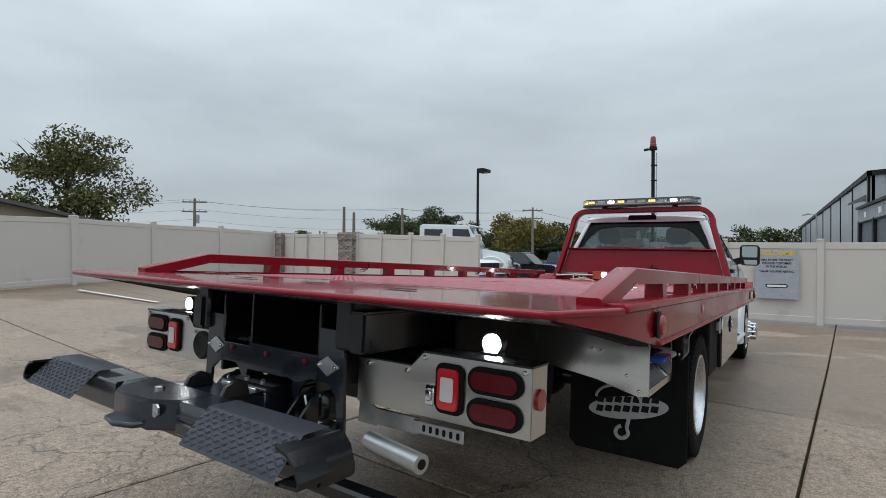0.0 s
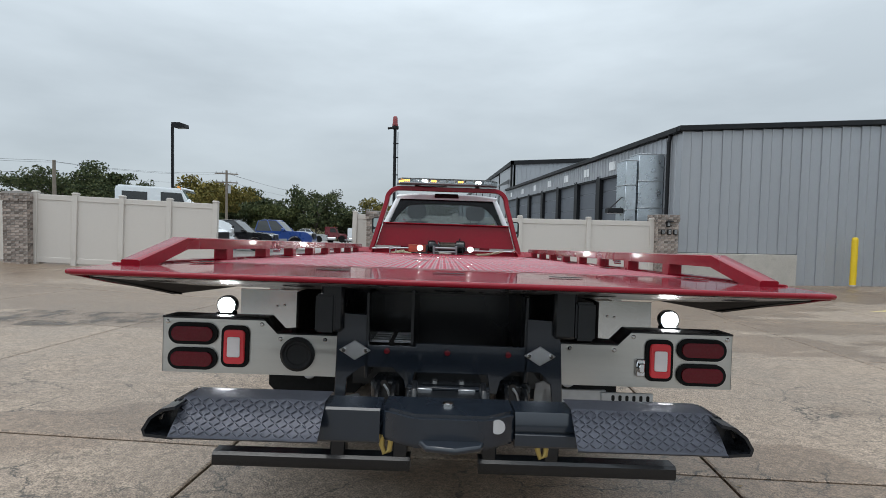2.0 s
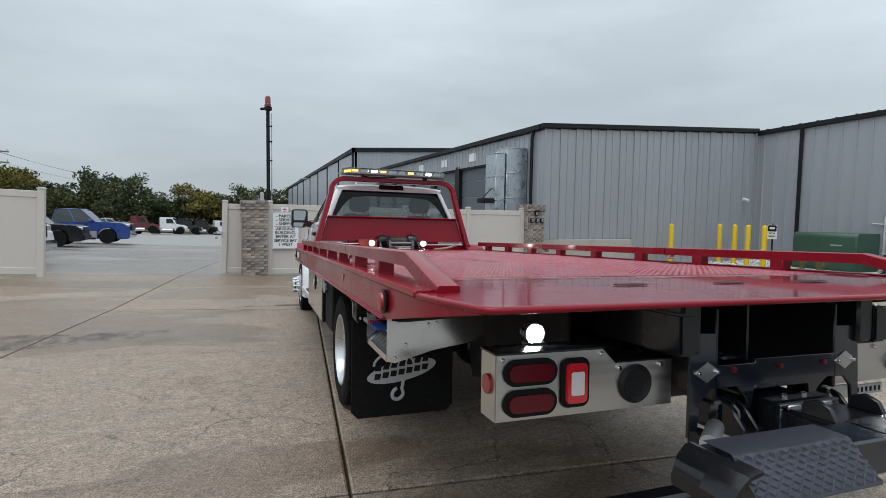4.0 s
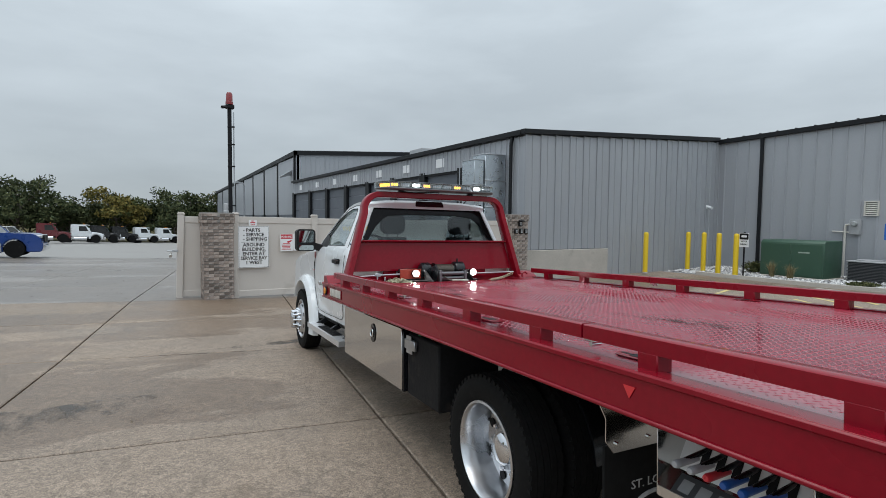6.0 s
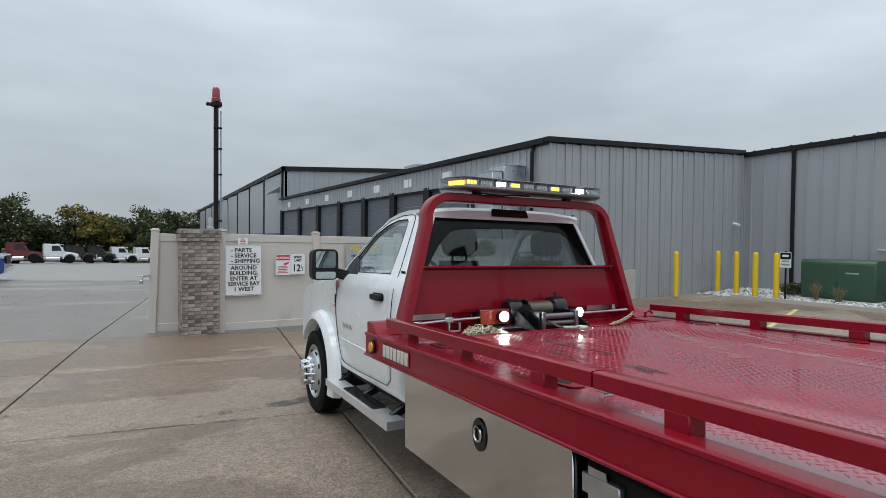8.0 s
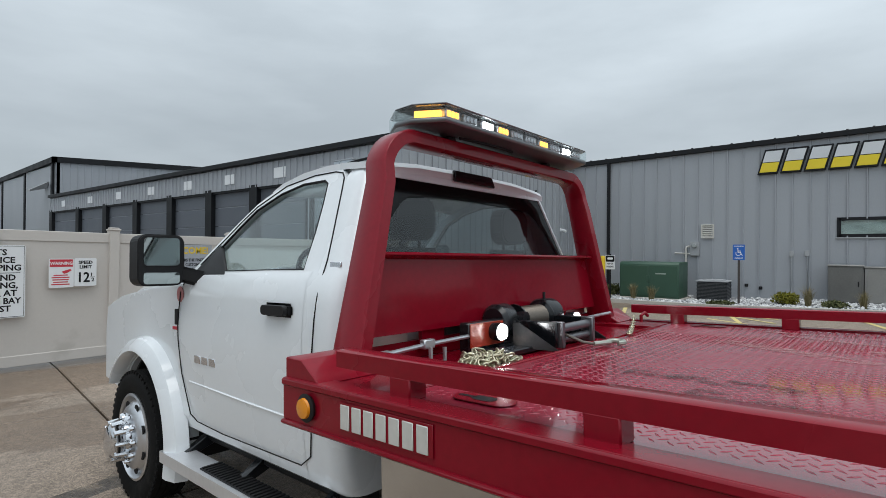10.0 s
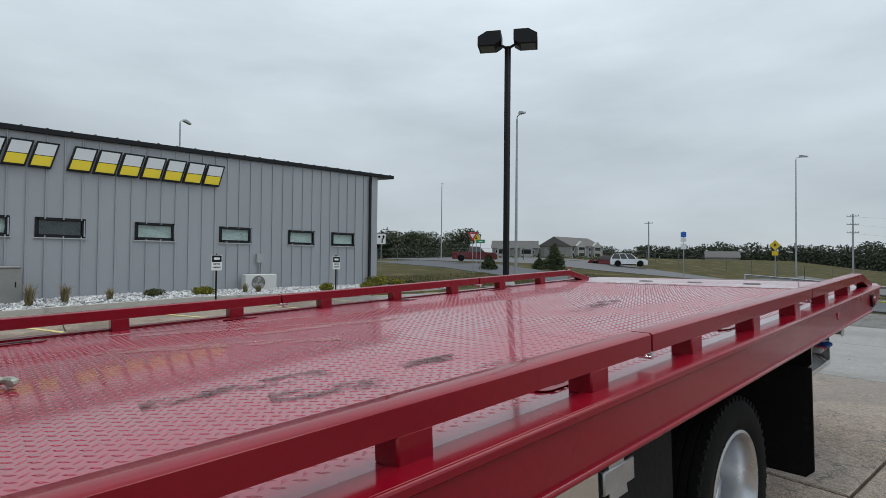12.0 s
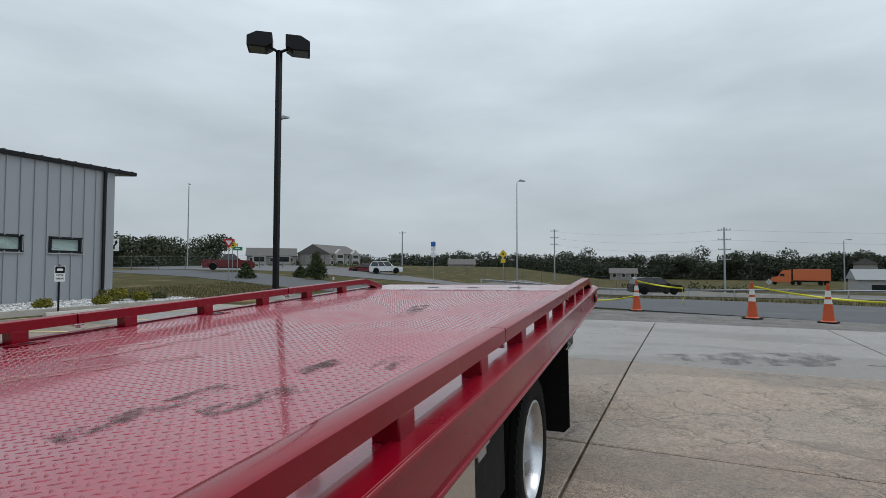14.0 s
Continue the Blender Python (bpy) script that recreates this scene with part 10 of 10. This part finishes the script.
for i, (x, y, mt, lab) in enumerate(((-9.6, 74.5, CRED, "red cab and chassis truck in the far row"), (-6.6, 76.5, WHITEP, "white cab and chassis truck in the far row"), (-5.0, 82.5, CBLACK, "dark cab and chassis truck in the far row"),
                                     (-2.9, 86.5, CBLACK, "black cab and chassis truck in the far row"), (-0.2, 87.5, WHITEP, "white tow truck cab in the far row"), (2.6, 88, WHITEP, "white box-bodied truck in the far row"))):
    work_truck(x - 3.0, y, 8, mt, 7.0, 2.35, 2.25, False, lab, group="far row")
vehicle("pickup_truck", "grey pickup parked in the far row", "pickup", -13.5, 66.0, 5, CGREY, "pickup", 5.6, 1.95, 1.75)
nose_to("pickup_truck", "dark red crew cab pickup on the side road", "pickup", 44.1, -43.9, 39.9, -48.0, CRED, "pickup", 5.9, 2.05, 1.95, 1.05)
nose_to("suv", "white SUV on the far road", "car", 28.6, -57.1, 24.6, -59.1, WHITEP, "suv", 4.5, 1.85, 1.65, 0.60)
nose_to("hatchback", "maroon hatchback on the far road", "car", 28.4, -60.4, 32.4, -58.7, CMAR, "suv", 4.4, 1.8, 1.5, 0.58)
nose_to("suv", "black SUV on the highway lanes", "car", -3.86, -45.9, -8.34, -47.3, CBLACK, "suv", 4.7, 1.9, 1.65, -1.05)


def semi(x, y, ang, z):
    p = thing("semi_truck", "orange semi truck with an orange trailer on the highway", "truck", pose(x, y, z, 0, 0, ang))
    OR = mat("orange_truck_paint", (0.62, 0.15, 0.05), 0.4, coat=0.4, var=0.05)
    bm = B()
    prism(bm, [(2.4, -1.2, 0.6), (4.9, -1.2, 0.6), (4.9, -1.2, 1.5), (4.6, -1.2, 1.9), (3.3, -1.2, 2.15), (2.9, -1.2, 2.9), (2.4, -1.2, 3.6), (0.5, -1.2, 3.9), (0.5, -1.2, 0.6)], (0, 2.4, 0), 0.1, 2)
    part("cab", bm, OR, p)
    bm = B()
    prism(bm, [(3.24, -1.0, 2.2), (2.95, -1.0, 2.88), (2.95, 1.0, 2.88), (3.24, 1.0, 2.2)], (0.06, 0, 0.04))
    part("windscreen", bm, CARGLASS, p, smooth=False)
    for s in (-1, 1):
        bm = B()
        prism(bm, [(1.9, s * 1.21, 2.15), (2.95, s * 1.21, 2.15), (2.75, s * 1.21, 2.8), (1.9, s * 1.21, 2.8)], (0, s * 0.01, 0))
        part("side_window", bm, CARGLASS, p, smooth=False)
        for wx in (4.0, 0.2, -1.1, -5.4, -6.6):
            wheel_at(p, wx, s * 1.0, 0.5, 0.4, s)
    bm = B()
    box(bm, 4.8, 5.05, -1.15, 1.15, 0.4, 0.85, 0.06)
    part("bumper", bm, CHROME, p)
    bm = B()
    box(bm, -7.4, 0.1, -1.28, 1.28, 1.15, 3.95, 0.03)
    part("trailer", bm, OR, p)
    bm = B()
    box(bm, -7.2, 0.0, -0.5, 0.5, 0.75, 1.14, 0.02)
    part("chassis", bm, BLACKP, p)


semi(-46.8, -143.7, -16, -2.6)
for i in range(8):
    x = -48.0 - 4.2 * i
    vehicle("car", "parked car far off beside the long building", "car", x, -88.0 + 1.0 * i, 90, (CGREY, WHITEP, CBLACK, CMAR)[i % 4], "suv", 4.5, 1.8, 1.5, -3.6, "far parked cars")

# ---- cones and tape ----
def cone(x, y, rot, dirty=False, tape=True):
    p = thing("traffic_cone", "tall orange traffic cone with two white bands on a black base", "traffic cone", pose(x, y, gz(x, y) - 0.012, 0, 0, rot), "traffic cones")
    bm = B()
    prism(bm, [(px, py, 0) for px, py in rrect(0.38, 0.38, 0.05)], (0, 0, 0.035), 0.008)
    part("base", bm, RUBBER, p)
    R = lambda z: 0.135 - (z - 0.035) / 0.875 * 0.105
    bm = B()
    lathe(bm, [(0.165, 0.034), (0.150, 0.05), (R(0.06), 0.06), (R(0.90), 0.90), (0.034, 0.905), (0.034, 0.945), (0.024, 0.95)], "z", (0, 0, 0), 22)
    part("body", bm, ORANGE, p)
    for z0, z1 in ((0.46, 0.57), (0.63, 0.78)):
        bm = B()
        lathe(bm, [(R(z0) + 0.001, z0), (R(z0) + 0.004, z0), (R(z1) + 0.004, z1), (R(z1) + 0.001, z1)], "z", (0, 0, 0), 22)
        part("reflective_band", bm, mat("cone_white_band", (0.62, 0.62, 0.60), 0.5, var=0.08, dark=(0.35, 0.33, 0.31), dscale=9, damt=0.1), p)


for i, (x, y) in enumerate(((-2.47, -10.76), (-5.2, -9.09), (-6.7, -8.57), (-8.2, -8.0))):
    cone(x, y, 20 + i * 17)
TAPE = mat("yellow_caution_tape", (0.70, 0.66, 0.03), 0.4, var=0.1, scale=8)


def tape(pts, label="yellow caution tape strung between cones"):
    bm = B()
    rows = []
    for i, (x, y, z, tw) in enumerate(pts):
        v = Vector((0, math.sin(tw), math.cos(tw))) * 0.024
        rows.append((bm.verts.new(Vector((x, y, z)) - v), bm.verts.new(Vector((x, y, z)) + v)))
    for a, b in zip(rows, rows[1:]):
        bm.faces.new((a[0], b[0], b[1], a[1]))
    ob = tagged(link("caution_tape", bm, TAPE, smooth=True), label, "tape", group="caution tape")
    so = ob.modifiers.new("solid", "SOLIDIFY")
    so.thickness = 0.0015
    return ob


def strung(a, b, sag, n=18):
    return [(a[0] + (b[0] - a[0]) * t, a[1] + (b[1] - a[1]) * t, a[2] + (b[2] - a[2]) * t - sag * 4 * t * (1 - t), 0.5 * math.sin(9 * t)) for t in [i / n for i in range(n + 1)]]


tape(strung((-2.47, -10.76, 1.0), (-3.75, -10.5, 0.80), 0.03), "yellow caution tape trailing from a cone")
tape([(-3.75 + 0.03 * math.sin(i), -10.5, 0.80 - 0.05 * i, 0.6 + 0.5 * math.sin(i * 0.9)) for i in range(11)], "yellow caution tape end hanging straight down")
tape(strung((-5.2, -9.09, 0.93), (-8.2, -8.0, 0.62), 0.10), "yellow caution tape strung between cones")
tape(strung((-8.2, -8.0, 0.62), (-12.5, -6.0, 0.55), 0.10), "yellow caution tape strung beyond the cones")
tape(strung((-2.47, -10.76, 0.55), (-0.6, -13.0, 0.30), 0.10), "yellow caution tape lying low behind the truck")

# blades of dry grass on the verges either side of the road
rg = np.random.default_rng(91)
vs, fs = [], []
for k in range(16000):
    if k % 2:
        x = rg.uniform(14.6, 27.0)
        edge = -14.2 - (x - 3.0) * 0.643
        y = edge + 0.4 + rg.random() ** 1.3 * (-11.2 - edge)
    else:
        x = rg.uniform(-38.0, 22.0)
        y = (-19.8 - (x + 1.35) * (0.697 if x > -1.35 else 0.434)) - 0.25 - rg.random() ** 1.6 * 3.2
    z = gz(x, y) - 0.07
    a, h_ = rg.uniform(0, 6.28), rg.uniform(0.07, 0.20)
    dx, dy = 0.020 * math.cos(a), 0.020 * math.sin(a)
    i = len(vs)
    vs += [(x - dx, y - dy, z), (x + dx, y + dy, z), (x - dy * 2.5 + rg.uniform(-0.05, 0.05), y + dx * 2.5, z + h_)]
    fs.append((i, i + 1, i + 2))
me = bpy.data.meshes.new("verge_grass")
me.from_pydata(vs, [], fs)
me.materials.append(island_mat("dry_verge_blades", (0.055, 0.060, 0.022), (0.21, 0.165, 0.085)))
tagged(new("verge_grass", me), "dry tan and green grass blades along the road verge", "grass", kind="stuff")

# ---- guard rail and far fences ----
def guard_rail(pts, label, z_off=0.50):
    g = thing("guard_rail", label, "guard rail")
    path = []
    for (xa, ya), (xb, yb) in zip(pts, pts[1:]):
        n = max(1, int(math.hypot(xb - xa, yb - ya) / 3.8))
        path += [(xa + (xb - xa) * i / n, ya + (yb - ya) * i / n) for i in range(n)]
    path.append(pts[-1])
    P3 = [(x, y, gz(x, y) + z_off) for x, y in path]
    bm = B()
    sec = [(0.0, -0.155), (0.06, -0.11), (0.06, -0.06), (0.0, -0.02), (0.0, 0.02), (0.06, 0.06), (0.06, 0.11), (0.0, 0.155), (-0.01, 0.155), (0.05, 0.10), (0.05, 0.065), (-0.01, 0.0), (0.05, -0.065), (0.05, -0.10), (-0.01, -0.155)]
    sweep(bm, P3, [(a * 0.8, b * 0.72) for a, b in sec])
    part("rail_beam", bm, mat("dull_guard_rail", (0.30, 0.305, 0.31), 0.5, 0.5, var=0.15), g)
    for x, y, z in P3:
        bm = B()
        box(bm, x - 0.06, x + 0.06, y - 0.05, y + 0.05, gz(x, y) - 0.1, z + 0.10, 0.01)
        part("post", bm, GALV, g)


guard_rail([(11.7, -50.7), (-2.35, -57.1), (-20.9, -44.9), (-58, -22.0)], "galvanised guard rail with posts along the ramp", 0.65)


WIRE = mat("dull_fence_wire", (0.13, 0.135, 0.135), 0.7, 0.2, var=0.2)


def link_fence(pts, h, label, z=None):
    f = thing("chain_link_fence", label, "fence")
    for (xa, ya), (xb, yb) in zip(pts, pts[1:]):
        n = max(1, int(math.hypot(xb - xa, yb - ya) / 3.0))
        for i in range(n + 1):
            x, y = xa + (xb - xa) * i / n, ya + (yb - ya) * i / n
            zz = gz(x, y) if z is None else z
            bm = B()
            cyl(bm, (x, y, zz - 0.1), (x, y, zz + h), 0.045, n=6)
            part("post", bm, WIRE, f)
        za, zb = (gz(xa, ya), gz(xb, yb)) if z is None else (z, z)
        for fr in (0.1, 0.32, 0.55, 0.78, 1.0):
            bm = B()
            cyl(bm, (xa, ya, za + h * fr), (xb, yb, zb + h * fr), 0.018 if fr == 1.0 else 0.008, n=5)
            part("wire_rail", bm, WIRE, f)


link_fence([(40, -74), (12, -84), (-16, -90)], 1.8, "grey chain-link fence along the far highway")
link_fence([(62, -46), (44, -60), (30, -72)], 1.8, "grey chain-link fence beyond the crossing")
for i in range(5):
    x = -44 + 3.3 * i
    k = thing("fence_post", "tall dark bare fence post behind the fence", "post", pose(x, 33.5 + 1.0 * i, gz(x, 34) - 0.1), "bare posts")
    bm = B()
    cyl(bm, (0, 0, 0), (0, 0, 2.6 + (0.5 if i > 2 else 0)), 0.07, n=8)
    part("shaft", bm, WOODP, k)
bm = B()
sweep(bm, [(-6.0, -62.0, -1.6), (-21, -56, -2.0), (-60, -46, -2.3), (-120, -30, -2.3)], [(-0.3, -0.9), (0.3, -0.9), (0.12, 0.55), (-0.12, 0.55)])
tagged(link("concrete_barrier", bm, CONC), "long pale concrete highway barrier", "barrier", kind="structure")

# ---- road signs ----
def road_post(name, label, x, y, zc, h_sign, face, rz):
    s = thing(name, label, "road sign", pose(x, y, zc, 90, 0, rz))
    bm = B()
    box(bm, -0.03, 0.03, gz(x, y) - zc - 0.1, h_sign, -0.05, -0.01, 0.004)
    part("post", bm, POLEG, s)
    return s


s = road_post("yield_sign", "red and white triangular yield sign on a grey post", 27.5, -28.6, 3.3, 0.3, None, -145)
bm = B()
prism(bm, [(0, -0.42, -0.008), (0.46, 0.36, -0.008), (-0.46, 0.36, -0.008)], (0, 0, 0.008))
part("red_sheet", bm, REDINK, s)
bm = B()
prism(bm, [(0, -0.17, 0.0), (0.24, 0.235, 0.0), (-0.24, 0.235, 0.0)], (0, 0, 0.002))
part("white_centre", bm, WHITESIGN, s)
s = road_post("lane_sign", "white road sign with a black bent arrow", 32.9, -22.8, 3.0, 0.45, None, -125)
bm = B()
prism(bm, [(px, py, -0.008) for px, py in rrect(0.75, 0.9, 0.04)], (0, 0, 0.008))
part("sheet", bm, WHITESIGN, s)
bm = B()
prism(bm, [(0.02, -0.34, 0), (0.12, -0.34, 0), (0.12, -0.1, 0), (0.25, 0.08, 0), (0.25, 0.16, 0), (0.31, 0.16, 0), (0.20, 0.36, 0), (0.07, 0.16, 0), (0.14, 0.16, 0), (0.14, 0.11, 0), (0.02, -0.06, 0)], (0, 0, 0.002))
lathe(bm, [(0.0, 0.0), (0.1, 0.0), (0.1, 0.002), (0.0, 0.002)], "z", (-0.18, 0.18, 0), 14)
part("arrow", bm, BLACKINK, s)
s = road_post("street_name_sign", "small green street sign with a yellow diamond above", 29.0, -31.5, 3.0, 0.5, None, -140)
bm = B()
box(bm, -0.40, 0.40, -0.16, 0.16, -0.008, 0.0)
part("green_blade", bm, mat("green_sign_sheet", (0.02, 0.25, 0.12), 0.4), s)
bars(s, 1, 0, 0.05, 0.5, 0.09, 0.1, WHITESIGN)
s = road_post("diamond_sign", "yellow diamond warning sign on a grey post", 29.6, -31.6, 3.35, 0.4, None, -140)
bm = B()
prism(bm, [(0, -0.42, -0.008), (0.42, 0, -0.008), (0, 0.42, -0.008), (-0.42, 0, -0.008)], (0, 0, 0.008))
part("sheet", bm, YELLOW, s)
bars(s, 2, 0, 0.12, 0.2, 0.10, 0.14)
s = road_post("route_sign", "stack of small blue and white route signs", 17.4, -50.7, 3.6, 0.9, None, 165)
for k, (mt, h) in enumerate(((BLUESIGN, 0.55), (WHITESIGN, 0.40), (WHITESIGN, 0.55))):
    bm = B()
    z = 0.8 - k * 0.62
    box(bm, -0.32, 0.32, z - h, z, -0.008, 0.0)
    part("route_panel", bm, mt, s)
s = road_post("warning_diamond", "yellow diamond warning sign with a small plate below", 9.6, -52.8, 3.0, 0.5, None, 170)
bm = B()
prism(bm, [(0, -0.5, -0.008), (0.5, 0, -0.008), (0, 0.5, -0.008), (-0.5, 0, -0.008)], (0, 0, 0.008))
part("sheet", bm, YELLOW, s)
bm = B()
box(bm, -0.28, 0.28, -1.0, -0.58, -0.008, 0)
part("plate", bm, YELLOW, s)
bars(s, 2, 0, 0.16, 0.25, 0.12, 0.16)
s = road_post("diamond_sign", "pale road sign seen from behind", -25.5, -84.0, -0.6, 0.4, None, 10)
bm = B()
prism(bm, [(0, -0.5, -0.008), (0.5, 0, -0.008), (0, 0.5, -0.008), (-0.5, 0, -0.008)], (0, 0, 0.008))
part("sheet", bm, GALV, s)
dl = thing("delineator_post", "short orange and white marker post at the road edge", "post", pose(14.6, -22.6, gz(14.6, -22.6)))
bm = B()
cyl(bm, (0, 0, 0), (0, 0, 0.95), 0.05, n=8)
part("shaft", bm, ORANGE, dl)
bm = B()
cyl(bm, (0, 0, 0.62), (0, 0, 0.80), 0.053, n=8)
part("white_band", bm, WHITESIGN, dl)

# ---- far buildings ----
SHINGLE = mat("brown_grey_shingle", (0.115, 0.108, 0.105), 0.9, var=0.2, scale=2)
SIDE1 = mat("pale_grey_clapboard", (0.27, 0.262, 0.25), 0.7, var=0.05)


SIDE2 = mat("light_grey_clapboard", (0.36, 0.355, 0.34), 0.7, var=0.05)


def house(x, y, ang, w, d, h, z, floors, label, wallm=None, name="apartment_building", n=6, bays=True):
    p = thing(name, label, "building", pose(x, y, z, 0, 0, ang), "far buildings")
    bm = B()
    box(bm, -w / 2, w / 2, -d / 2, d / 2, -2, h)
    part("wall", bm, wallm or SIDE1, p, smooth=False)
    bm = B()
    rise = min(d * 0.30, 3.2)
    prism(bm, [(-w / 2 - 0.4, -d / 2 - 0.5, h - 0.1), (-w / 2 - 0.4, d / 2 + 0.5, h - 0.1), (-w / 2 - 0.4, 0, h + rise)], (w + 0.8, 0, 0))
    part("roof", bm, SHINGLE, p, smooth=False)
    for f in range(floors):
        for i in range(n):
            for s in (-1, 1):
                cx, cz = -w / 2 + w * (i + 0.5) / n, h * (f + 0.45) / floors
                k = new("window")
                k.parent = p
                bm = B()
                box(bm, cx - 0.62, cx + 0.62, s * d / 2 - 0.05, s * d / 2 + 0.05, cz - 0.75, cz + 0.75)
                part("frame", bm, WHITESIGN, k, smooth=False)
                bm = B()
                box(bm, cx - 0.5, cx + 0.5, s * d / 2 - 0.07, s * d / 2 + 0.07, cz - 0.63, cz + 0.63)
                part("pane", bm, CARGLASS, k, smooth=False)
    for s in (-1, 1) if bays else ():
        bm = B()
        prism(bm, [(s * w * 0.25 - 2.2, d / 2, 0), (s * w * 0.25 + 2.2, d / 2, 0), (s * w * 0.25 + 2.2, d / 2, h), (s * w * 0.25, d / 2, h + 1.6), (s * w * 0.25 - 2.2, d / 2, h)], (0, 1.1, 0))
        part("gable_bay", bm, SIDE2, p, smooth=False)
        for f in range(floors):
            bm = B()
            cz = h * f / floors
            box(bm, s * w * 0.25 - 1.6, s * w * 0.25 + 1.6, d / 2 + 0.9, d / 2 + 1.12, cz + 0.5, cz + h / floors - 0.5)
            part("balcony", bm, TRIMD, p, smooth=False)


house(93, -160, 85, 20, 13, 6.0, 0.2, 3, "three-storey grey apartment building with gabled roofs")
house(109, -148, 35, 16, 9, 5.2, 0.2, 2, "grey apartment block with a long shingle roof behind the verge", n=5)
house(103, -156, 60, 5, 6, 3.6, 0.2, 1, "low apartment wing with white trim", n=2, bays=False)
house(52, -190, 20, 10, 7, 3.4, -0.6, 1, "distant pale house roof among trees", None, "house", 3, False)
for i in range(4):
    house(-84 - 9 * i, -199 + 4 * i, 70, 7, 6, 2.6, 0.6, 1, "distant white gabled house among the trees", SIDE1, "house", 3, False)
house(-8, -190, 0, 9, 6, 1.3, -1.6, 1, "small far building with a blue-grey roof", SIDE1, "house", 3, False)
lb_ = thing("long_building", "long low white metal building beyond the highway", "building", pose(-66, -106, -4.0, 0, 0, -14))
bm = B()
box(bm, -20, 20, -6, 6, -1, 3.6)
part("wall", bm, UNIT, lb_, smooth=False)
bm = B()
prism(bm, [(-20.4, -6.4, 3.5), (-20.4, 6.4, 3.5), (-20.4, 0, 5.4)], (40.8, 0, 0))
part("roof", bm, mat("pale_metal_roof", (0.26, 0.27, 0.28), 0.85, 0.0, spec=0.2), lb_, smooth=False)
for i in range(9):
    bm = B()
    box(bm, -18 + 4.2 * i, -15.5 + 4.2 * i, 5.95, 6.05, 0.2, 2.6)
    part("doorway", bm, TRIMD, lb_, smooth=False)
bb = thing("low_building", "low tan stucco building with a tiled roof edge behind the fence", "building", pose(-22.0, 0.0, 0.0, 0, 0, 90))
bm = B()
prism(bm, [(2.0, 0, -0.2), (10.4, 0, -0.2), (10.4, 0, 2.52), (2.0, 0, 4.05)], (0, 2.2, 0))
part("wall", bm, mat("tan_stucco", (0.30, 0.25, 0.20), 0.9, var=0.1, bump=0.2), bb, smooth=False)
bm = B()
prism(bm, [(1.8, -0.3, 4.06), (10.6, -0.3, 2.47), (10.6, -0.3, 2.60), (1.8, -0.3, 4.20)], (0, 2.8, 0))
part("roof", bm, SHINGLE, bb, smooth=False)

# damp patches drying on the slabs
STAIN = smear("damp_stain_film", (0.060, 0.052, 0.045), 0.44, 0.62, 0.35)
for n_ in STAIN.node_tree.nodes:
    if n_.type == "TEX_NOISE":
        n_.inputs["Scale"].default_value = 2.6
for cx_, cy_, a_, b_, rot_ in ((-3.6, -2.3, 1.35, 0.55, 20), (-6.2, -2.6, 1.2, 0.35, 15), (2.9, -0.6, 0.8, 0.45, 30), (0.6, -1.3, 0.35, 0.22, 0), (-0.6, 8.6, 1.6, 0.5, 10), (-4.6, 6.1, 1.8, 0.55, 12)):
    bm = B()
    c0, s0 = math.cos(radians(rot_)), math.sin(radians(rot_))
    ring = []
    for k in range(28):
        t_ = 2 * math.pi * k / 28
        f_ = 1 + 0.16 * math.sin(3 * t_ + cx_) + 0.10 * math.sin(7 * t_)
        u, v = a_ * f_ * math.cos(t_), b_ * f_ * math.sin(t_)
        x, y = cx_ + u * c0 - v * s0, cy_ + u * s0 + v * c0
        ring.append(bm.verts.new((x, y, gz(x, y) + 0.004)))
    mid_ = bm.verts.new((cx_, cy_, gz(cx_, cy_) + 0.004))
    for k in range(28):
        bm.faces.new((mid_, ring[k], ring[(k + 1) % 28]))
    link("stain", bm, STAIN, pavement)

# fallen leaves and pebbles about the gate
vs, fs = [], []
for i in range(420):
    near = i % 3 == 0
    x, y = (rng.uniform(-7, 2), rng.uniform(13.4, 24)) if near else (rng.uniform(-12, 12), rng.uniform(-8, 22))
    z = gz(x, y) + 0.004
    a, s_ = rng.uniform(0, 6.28), rng.uniform(0.008, 0.022) * (1.6 if near else 1)
    k = len(vs)
    for u, v, w in ((1, 0, 0.004), (0, 0.6, 0), (-1, 0, 0.006), (0, -0.6, 0.0)):
        vs.append((x + (u * math.cos(a) - v * math.sin(a)) * s_, y + (u * math.sin(a) + v * math.cos(a)) * s_, z + w))
    fs.append((k, k + 1, k + 2, k + 3))
me = bpy.data.meshes.new("fallen_leaves")
me.from_pydata(vs, [], fs)
me.materials.append(island_mat("brown_leaf_litter", (0.05, 0.04, 0.03), (0.20, 0.15, 0.09)))
tagged(new("fallen_leaves", me), "scattered small brown leaves on the concrete", "leaves", kind="stuff")
build_slabs()
